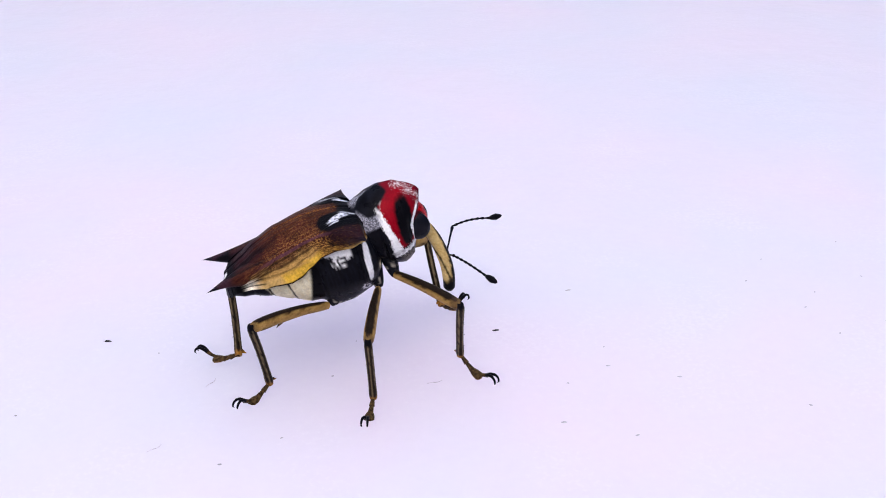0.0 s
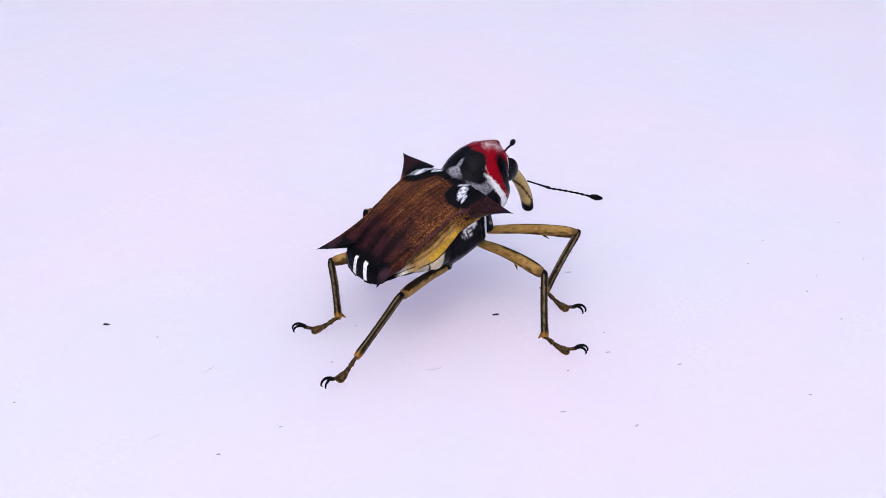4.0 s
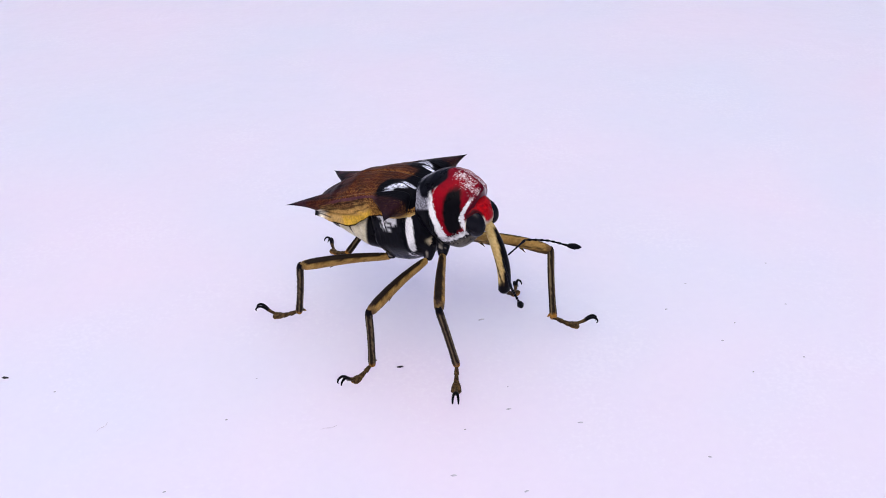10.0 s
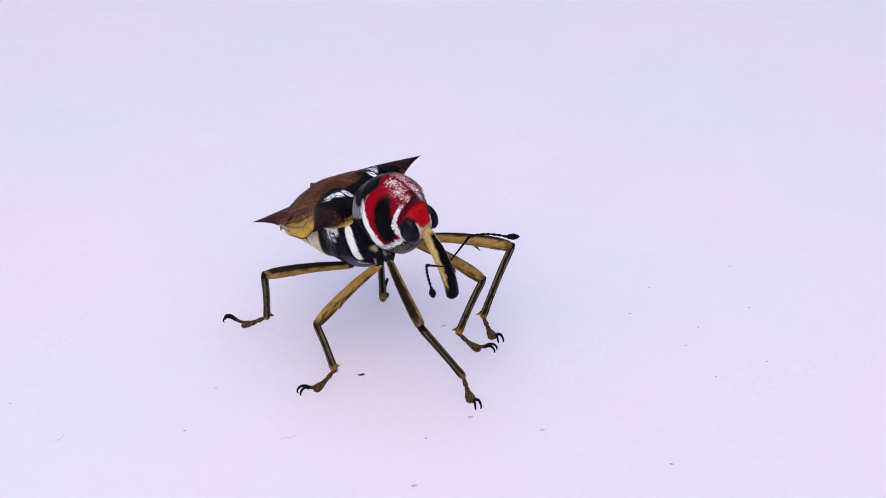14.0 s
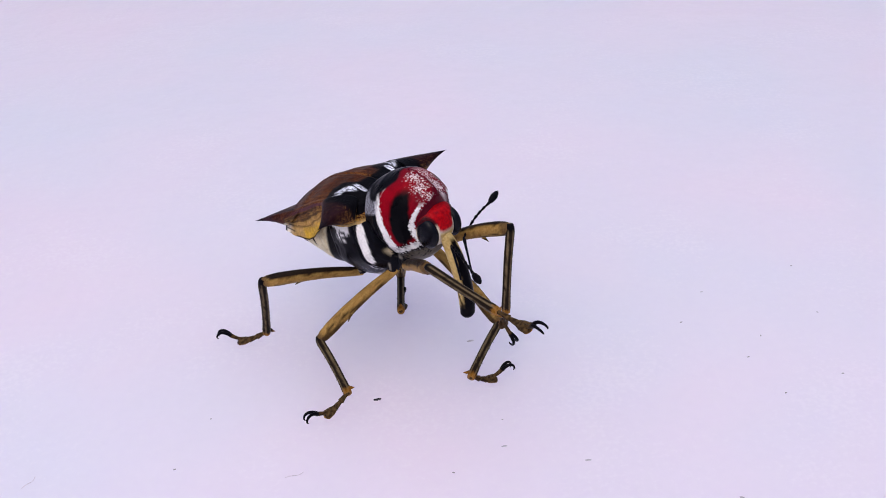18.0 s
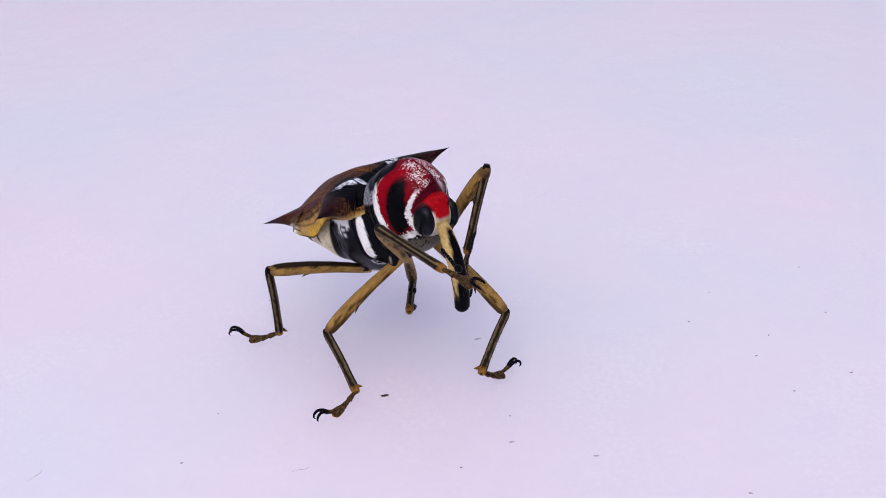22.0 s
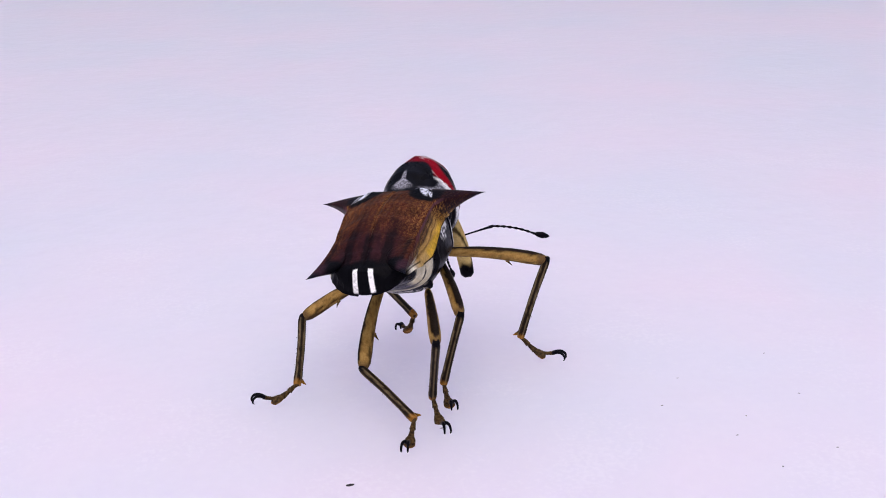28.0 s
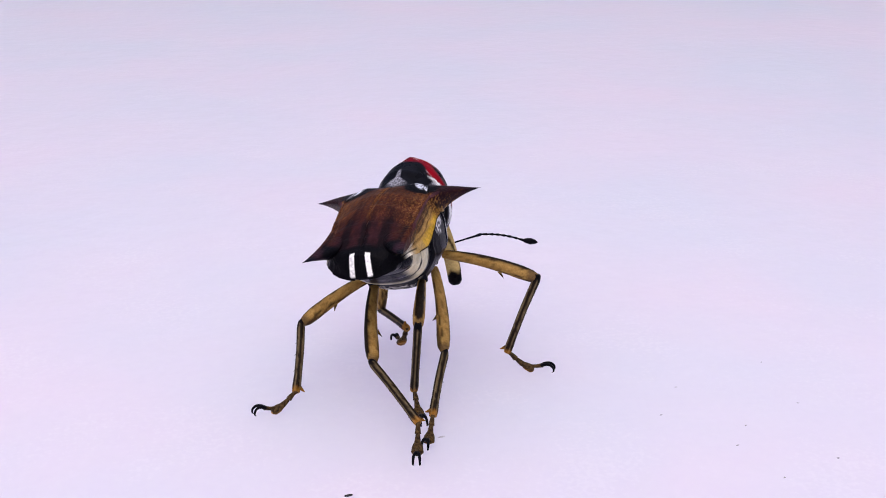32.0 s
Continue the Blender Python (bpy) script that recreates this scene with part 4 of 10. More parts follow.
    walk(pronotum, [
        (0, mm(-0.05, 0.15, 0, 3.8, 1.3, -2.4)), (2, mm(-0.05, 0.16, 0, 4, 1.2, -1.4)), (4.5, mm(0.11, 0.79, 0.11, 21, -2, -2.7)), (5, mm(0.17, 1.06, 0.23, 29, 0, -9.8)),
        (5.5, mm(-0.16, 0.42, 0.03, 11, 4.1, 0.6)), (6, mm(-0.16, 0.55, -0.04, 7.2, 3.8, 3.6)), (6.5, mm(-0.1, 0.13, 0, 3.6, 2.7, 1.4)),
        (7, mm(-0.03, 0.03, 0, 0.9, 0.9, 1.4)), (7.5, mm(0.01, 0.02, 0, 0.6, -0.3, 1.3)), (8, mm(0, 0.14, 0, 3.7, 0, 0.7)), (8.5, mm(-0.02, 0.04, 0, 1, 0.5, 2.2)),
        (9, mm(0, 0.07, 0, 1.8, 0, 2.2)), (9.5, mm(0, 0.02, 0, 0.5, -0.1, 0.8)), (10, mm(0, 0.12, 0, 3.2, 0, 0.2)), (10.5, mm(-0.02, 0.11, 0, 2.9, 0.4, 0.4)),
        (11, mm(0.02, 0.13, 0, 3.4, -0.4, 0.1)), (12, mm(0.03, 0.09, 0, 2.4, -0.8, -0.6)), (12.5, mm(0.01, 0.09, 0, 2.2, -0.2, -0.9)),
        (13, mm(-0.01, 0.02, 0, 0.5, 0.3, -0.6)), (15.5, mm(0.02, -0.02, 0, -0.6, -0.6, -0.2)), (16, mm(0.06, -0.04, 0, -1, -1.5, 0)),
        (16.5, mm(0.06, -0.06, 0, -1.7, -1.6, 0.3)), (17, mm(0.06, -0.08, 0.01, -2, -1.6, 0.6)), (17.5, mm(0.08, -0.05, 0, -1.2, -2.1, -0.1)),
        (18, mm(0.06, -0.11, 0.01, -3, -1.6, -0.1)), (18.5, mm(0.06, -0.05, 0, -1.3, -1.6, -0.7)), (19, mm(0.06, -0.08, 0.01, -2.2, -1.6, 0.2)),
        (19.5, mm(0.1, 0.12, 0, 3.2, -2.5, -2)), (20, mm(0.1, 0.06, 0, 1.6, -2.6, -1.9)), (21, mm(-0.01, -0.06, 0, -1.5, 0.1, -0.4)),
        (22, mm(0.15, -0.07, 0.01, -1.8, -4, 0.3)), (22.5, mm(0.22, -0.03, 0.01, -1, -5.8, 0.5)), (23, mm(0.24, -0.07, 0.02, -1.9, -6.1, 0.7)),
        (23.5, mm(0.07, -0.06, 0, -1.5, -1.8, 0.1)), (24, mm(0.03, 0.04, 0, 1.1, -0.9, 0.4)), (24.5, mm(0.03, 0.18, 0, 4.6, -0.8, 1.1)),
        (26.5, mm(0.42, 0.37, 0.2, 10, -3.4, -6.9)), (27, mm(0.42, 0.44, 0.21, 12.1, -2.9, -8.2)), (27.5, mm(0.38, 0.38, 0.12, 11.6, -3.4, -9.8)),
        (28, mm(0.41, 0.34, 0.14, 11.6, -4.3, -10.9)), (29, mm(0.31, 0.37, 0.09, 12.0, -3.1, -11.2)), (30, mm(0.29, 0.34, 0.10, 11.5, -2.9, -11.1)),
        (31, mm(0.3, 0.33, 0.10, 11.6, -2.9, -11.8)), (32, mm(0.31, 0.34, 0.10, 11.6, -3.2, -11.2)),
    ])
    walk(femur["FR"], [
        (0, mm(1.45, 1.16, -1.66, -8.6, 8.7, -64.6)), (0.5, mm(1.48, 1.18, -1.66, -11.2, 8.3, -63)), (1, mm(1.11, 0.97, -1.6, -8.6, 8.5, -61.6)),
        (1.5, mm(1.46, 1.17, -1.66, -10.5, 8.1, -62.8)), (2, mm(1.29, 1.08, -1.63, -8.1, 8.3, -63.5)), (2.25, mm(1.5, 1.19, -1.67, -7.4, 7.5, -63)),
        (2.5, mm(1.5, 1.19, -1.67, -3.3, 4.1, -61.2)), (2.75, mm(1.5, 1.19, -1.67, 1, -3, -57.8)), (3, mm(1.51, 1.19, -1.67, 4, -14.5, -52.8)),
        (3.25, mm(1.51, 1.19, -1.67, 3.3, -29.7, -45.7)), (3.5, mm(1.52, 1.19, -1.67, -2.9, -45.1, -36.4)), (3.75, mm(1.52, 1.19, -1.67, -14.8, -57.2, -24.6)),
        (4, mm(1.52, 1.19, -1.67, -30, -64.9, -11.3)), (4.25, mm(1.52, 1.2, -1.67, -45.3, -69.5, 2.4)), (4.5, mm(1.53, 1.21, -1.67, -57.8, -72.1, 14.7)),
        (4.75, mm(1.52, 1.2, -1.67, 22.8, -42.3, -64.9)), (5, mm(1.55, 1.21, -1.66, 23.9, 6.8, -76.1)), (5.25, mm(1.52, 1.2, -1.67, 16.3, 8.7, -69.8)),
        (5.5, mm(1.52, 1.2, -1.67, -6.2, 11.3, -58.6)), (5.75, mm(1.52, 1.2, -1.67, -30.9, 10.5, -47.8)), (6, mm(1.52, 1.2, -1.67, -40.1, 9.6, -42.1)),
        (6.25, mm(1.53, 1.21, -1.68, -33.6, 14.1, -55.9)), (6.5, mm(1.54, 1.21, -1.68, -30.8, 21.3, -69.6)), (6.75, mm(1.55, 1.22, -1.69, -28.3, 21.1, -68.7)),
        (7, mm(1.69, 1.31, -1.76, -26.6, 20.4, -67.6)), (7.25, mm(1.55, 1.21, -1.68, -26.9, 21.2, -76)), (7.5, mm(1.54, 1.21, -1.68, -28, 21.5, -84.3)),
        (7.75, mm(1.52, 1.2, -1.67, -22.8, 28.4, -71.3)), (8, mm(1.32, 0.99, -1.58, -20.8, 31.2, -54.6)), (8.25, mm(1.49, 1.17, -1.66, -11.2, 15.2, -40.2)),
        (8.5, mm(1.51, 1.17, -1.66, -9.8, 0.8, -29.4)), (8.75, mm(1.51, 1.19, -1.67, -7.2, -0, -30.4)), (9, mm(1.52, 1.2, -1.67, -7.7, -1.1, -31.5)),
        (9.25, mm(1.53, 1.22, -1.67, -8.2, 6.3, -38.1)), (9.5, mm(1.54, 1.22, -1.67, -11.9, 11.1, -44.5)), (9.75, mm(1.55, 1.23, -1.68, -8.2, 6.2, -53)),
        (10, mm(1.73, 1.31, -1.69, -4.3, 2, -61.8)), (10.25, mm(1.57, 1.23, -1.67, -4.8, 2.6, -62.5)), (10.5, mm(1.56, 1.22, -1.67, -3.8, 3.1, -63.2)),
        (10.75, mm(1.57, 1.23, -1.68, -5.2, 9.5, -53.7)), (11, mm(1.56, 1.24, -1.68, -7.4, 15.8, -44.6)), (11.25, mm(1.56, 1.24, -1.68, -8, 15.7, -44.4)),
        (11.5, mm(1.56, 1.24, -1.68, -9.3, 15.3, -44.8)), (11.75, mm(1.55, 1.24, -1.68, -10.4, 14.9, -45)), (12, mm(1.69, 1.39, -1.72, -12.1, 14.2, -44.8)),
        (12.25, mm(1.54, 1.23, -1.68, -13.2, 14.5, -43.7)), (12.5, mm(1.54, 1.23, -1.68, -16.6, 14.2, -42.9)), (12.75, mm(1.52, 1.21, -1.67, -19.7, 14, -41.8)),
        (13, mm(1.52, 1.2, -1.67, -24.6, 12.7, -40.2)), (13.25, mm(1.52, 1.2, -1.67, -24.1, 12.9, -40.4)), (13.5, mm(1.52, 1.2, -1.67, -24.5, 12.7, -40.3)),
        (14, mm(1.52, 1.2, -1.67, -25.1, 12.2, -40)), (14.5, mm(1.53, 1.21, -1.68, -25.8, 11.6, -39.6)), (15, mm(1.53, 1.22, -1.68, -26.5, 11.1, -39.5)),
        (15.5, mm(1.54, 1.23, -1.69, -28, 10.1, -38.9)), (16, mm(1.63, 1.37, -1.79, -31.1, 8.8, -36.9)), (16.5, mm(1.52, 1.2, -1.67, -33.8, 10.7, -35.2)),
        (17, mm(1.47, 1.09, -1.59, -32.7, 12.6, -34.8)), (17.5, mm(1.51, 1.17, -1.65, -34.4, 17.7, -25.1)), (18, mm(1.53, 1.21, -1.67, 15.3, 19.6, -20.5)),
        (18.5, mm(1.52, 1.19, -1.67, 28.9, 1, -21.8)), (19, mm(1.52, 1.18, -1.68, 21.4, -31.9, -20.8)), (19.5, mm(1.52, 1.19, -1.67, 30.3, 12.1, -16.9)),
        (20, mm(1.52, 1.19, -1.67, 31.6, 5.7, -16.9)), (21, mm(1.52, 1.2, -1.67, 13.5, -29.8, -20.7)), (22, mm(1.51, 1.19, -1.67, 38.1, 30.3, -20.4)),
        (22.5, mm(1.52, 1.2, -1.67, -2.7, 65.8, -38.3)), (22.75, mm(1.52, 1.2, -1.67, 7.9, 9, -43.7)), (23, mm(1.52, 1.2, -1.67, -23.6, -2.4, -46.8)),
        (23.25, mm(1.53, 1.21, -1.67, -20.4, 8.3, -41.9)), (23.5, mm(1.52, 1.18, -1.67, -25.3, 17.2, -36.4)), (23.75, mm(1.53, 1.23, -1.68, -12.9, 15, -24.1)),
        (24, mm(1.57, 1.44, -1.7, -8.1, 7.9, -12.4)), (24.25, mm(1.53, 1.22, -1.67, -7.5, 7.2, -29.1)), (24.5, mm(1.52, 1.2, -1.67, -11.3, 7.7, -46.9)),
        (24.75, mm(1.52, 1.2, -1.67, -9.3, 7.6, -47.9)), (25, mm(1.52, 1.2, -1.67, -9.5, 6.4, -50.3)), (25.25, mm(1.52, 1.2, -1.67, -9.3, 4.9, -53.7)),
        (25.5, mm(1.52, 1.2, -1.67, -9, 3.2, -57.6)), (25.75, mm(1.53, 1.2, -1.67, -8.8, 1.6, -61.5)), (26, mm(1.53, 1.2, -1.67, -8.8, 0.2, -64.9)),
        (26.25, mm(1.53, 1.2, -1.67, -8.9, -0.8, -67.4)), (26.5, mm(1.52, 1.2, -1.67, -9.3, -1.2, -68.3)), (26.75, mm(1.51, 1.2, -1.67, -10.4, 0.7, -67.9)),
        (27, mm(1.47, 1.18, -1.66, -9.9, 3.1, -67.3)), (27.25, mm(1.53, 1.2, -1.67, -5.7, -4.9, -79.7)), (27.5, mm(1.58, 1.2, -1.67, 0.3, -13.5, -93.4)),
        (27.75, mm(1.56, 1.2, -1.67, -6.4, -8.5, -88)), (28, mm(1.75, 1.22, -1.71, -10.8, -3.7, -83.2)), (29, mm(1.51, 1.2, -1.67, -15.5, -25.7, -72.6)),
        (30, mm(1.76, 1.17, -1.72, -10.8, -13.2, -95.5)), (31, mm(1.6, 1.22, -1.7, -21.4, -15, -70.2)), (32, mm(2.1, 1.05, -1.81, -14.3, -18.1, -99.4)),
    ])
    walk(tibia["FR"], [
        (0, mm(6.99, 3.95, -2.59, -120.3, 8.4, -63.8)), (0.5, mm(6.88, 4.13, -2.86, -123.2, 7.8, -63.8)), (1, mm(6.5, 4.04, -2.53, -120.8, 8.5, -64.9)),
        (1.5, mm(6.87, 4.13, -2.79, -123.4, 7.1, -64.5)), (2, mm(6.79, 3.96, -2.5, -119.6, 7.3, -64.7)), (2.25, mm(6.99, 4.1, -2.47, -121.7, 6.5, -63.9)),
        (2.5, mm(6.97, 4.23, -2.03, -119.9, 3.4, -62)), (2.75, mm(6.8, 4.54, -1.56, -117.4, -3.2, -58.5)), (3, mm(6.42, 5.06, -1.25, -116, -14.3, -53.3)),
        (3.25, mm(5.87, 5.69, -1.36, -117.5, -29.3, -46.1)), (3.5, mm(5.42, 6.09, -1.9, -124.3, -44.7, -36.3)), (3.75, mm(5.27, 6.14, -2.54, -136.3, -56.7, -24.3)),
        (4, mm(5.37, 5.96, -3, -151.1, -64.4, -10.8)), (4.25, mm(5.5, 5.78, -3.23, -166, -68.9, 2.6)), (4.5, mm(5.56, 5.72, -3.3, -179.4, -71.6, 14.6)),
        (4.75, mm(6.06, 5.14, 0.13, -93.7, -40.7, -63.8)), (5, mm(7.19, 2.3, 0.86, -85.6, 9.4, -75)), (5.25, mm(7.26, 3.03, 0.07, -97.8, 10.5, -69.5)),
        (5.5, mm(6.78, 4.56, -2.33, -122.5, 12.4, -59)), (5.75, mm(5.11, 5.25, -4.83, -136.4, 10.5, -47.6)), (6, mm(4.24, 5.22, -5.65, -139.9, 9.6, -42.1)),
        (6.25, mm(5.38, 4.84, -5.05, -130.3, 14.4, -56)), (6.5, mm(6.19, 4.18, -4.67, -121.3, 21.4, -69.8)), (6.75, mm(6.31, 4.22, -4.46, -118, 21.2, -68.8)),
        (7, mm(6.51, 4.35, -4.39, -116.5, 20.5, -67.8)), (7.25, mm(6.73, 3.56, -4.32, -114.9, 23.5, -76.1)), (7.5, mm(6.95, 2.83, -4.42, -115.4, 26.3, -84.3)),
        (7.75, mm(6.62, 4.15, -3.81, -101, 35.5, -69)), (8, mm(5.43, 5.33, -3.49, -75.5, 39.9, -48.1)), (8.25, mm(5.22, 6.07, -2.83, -80.1, 20.2, -37)),
        (8.5, mm(4.53, 6.56, -2.72, -85.4, 3.7, -28.3)), (8.75, mm(4.66, 6.55, -2.46, -86.5, 1.2, -29.8)), (9, mm(4.82, 6.56, -2.52, -88.3, -1.1, -31.5)),
        (9.25, mm(5.28, 6.17, -2.56, -97.9, 6.1, -37.9)), (9.5, mm(5.66, 5.77, -2.94, -108.6, 10.6, -44.3)), (9.75, mm(6.45, 5.05, -2.57, -107.8, 5.5, -52.8)),
        (10, mm(7.23, 4.28, -2.16, -108.6, 1.2, -62)), (10.25, mm(7.1, 4.14, -2.19, -107.2, 1.4, -62.7)), (10.5, mm(7.14, 4.06, -2.09, -107.7, 2, -63.4)),
        (10.75, mm(6.55, 5.01, -2.24, -105.6, 8.3, -53.7)), (11, mm(5.77, 5.82, -2.46, -102.8, 14.8, -44.3)), (11.25, mm(5.74, 5.84, -2.52, -103.6, 14.6, -44.2)),
        (11.5, mm(5.73, 5.82, -2.65, -103.4, 14.1, -44.5)), (11.75, mm(5.71, 5.81, -2.77, -103.1, 13.6, -44.8)), (12, mm(5.78, 5.96, -2.99, -105.9, 13, -44.6)),
        (12.25, mm(5.5, 5.89, -3.07, -102.1, 13.8, -43.3)), (12.5, mm(5.31, 5.93, -3.42, -100.8, 14.6, -42.8)), (12.75, mm(5.08, 5.95, -3.72, -104, 13.9, -41.5)),
        (13, mm(4.76, 5.92, -4.22, -106.6, 12.7, -39.8)), (13.25, mm(4.79, 5.93, -4.16, -107.3, 13.5, -40.1)), (13.5, mm(4.77, 5.92, -4.2, -107.3, 13.3, -40)),
        (14, mm(4.74, 5.91, -4.27, -107.6, 12.8, -39.8)), (14.5, mm(4.71, 5.91, -4.35, -108.1, 12.2, -39.5)), (15, mm(4.68, 5.89, -4.42, -108.3, 11.8, -39.2)),
        (15.5, mm(4.62, 5.86, -4.59, -108.6, 11.6, -39)), (16, mm(4.46, 5.96, -4.99, -113.9, 9.4, -36.8)), (16.5, mm(4, 5.83, -5.1, -115, 7.9, -36.2)),
        (17, mm(3.87, 5.85, -4.9, -111.8, 6, -37.2)), (17.5, mm(2.73, 6.31, -5.02, -126, 15.7, -24.8)), (18, mm(4.17, 6.68, -0.11, -22, 19.4, -15.8)),
        (18.5, mm(3.61, 6.26, 1.36, -16.4, 0.1, -17.3)), (19, mm(2.46, 7.07, 0.26, -20.5, -32.3, -17.1)), (19.5, mm(3.73, 6.18, 1.42, -18.7, 11.4, -16.1)),
        (20, mm(3.38, 6.21, 1.6, -20, 5, -17.6)), (21, mm(2.99, 7.16, -0.4, -12.1, -29.8, -24.4)), (22, mm(5.06, 5.14, 1.67, -29, 29.7, -22.1)),
        (22.5, mm(5.19, 6.28, -1.79, -21.2, 65.6, -38.8)), (22.75, mm(5.91, 5.6, -0.81, -74, 8.6, -43.9)), (23, mm(5.81, 5.08, -4.2, -109, -2.3, -46.8)),
        (23.25, mm(5.22, 5.79, -3.83, -124.7, 7.3, -41.2)), (23.5, mm(4.24, 6.21, -4.23, -139, 14.4, -32.5)), (23.75, mm(3.69, 6.96, -3.04, -123.2, 13.1, -22.5)),
        (24, mm(2.78, 7.53, -2.57, -108.1, 5.8, -11.2)), (24.25, mm(4.46, 6.7, -2.48, -97.6, 6.2, -28.9)), (24.5, mm(5.9, 5.52, -2.89, -87.9, 7.7, -46.9)),
        (24.75, mm(6.03, 5.45, -2.68, -89.1, 7.6, -47.9)), (25, mm(6.2, 5.24, -2.7, -91.4, 6.4, -50.2)), (25.25, mm(6.46, 4.94, -2.68, -94.7, 4.9, -53.6)),
        (25.5, mm(6.72, 4.57, -2.65, -98.4, 3.2, -57.6)), (25.75, mm(6.96, 4.18, -2.63, -102, 1.6, -61.5)), (26, mm(7.14, 3.83, -2.63, -105.3, 0.2, -64.9)),
        (26.25, mm(7.25, 3.57, -2.64, -107.3, -0.7, -67.3)), (26.5, mm(7.35, 3.5, -2.7, -108.9, -1.2, -68.3)), (26.75, mm(7.22, 3.53, -2.81, -109.6, 1, -66.4)),
        (27, mm(7.15, 3.62, -2.74, -110.8, 4, -64.6)), (27.25, mm(7.68, 2.26, -2.29, -114.1, -5.2, -75.8)), (27.5, mm(7.84, 0.84, -1.64, -110.5, -15.6, -88.5)),
        (27.75, mm(7.79, 1.31, -2.36, -113, -11.7, -82.4)), (28, mm(7.88, 1.88, -2.88, -116.5, -8.1, -76.9)), (29, mm(7.49, 2.31, -3.18, -124.4, -35.4, -62.6)),
        (30, mm(7.87, 0.31, -2.86, -115.7, -6.4, -84.8)), (31, mm(7.29, 2.64, -3.91, -125.3, -35.9, -64.9)), (32, mm(8.02, -0.42, -3.28, -118.7, -0.1, -86.9)),
    ])
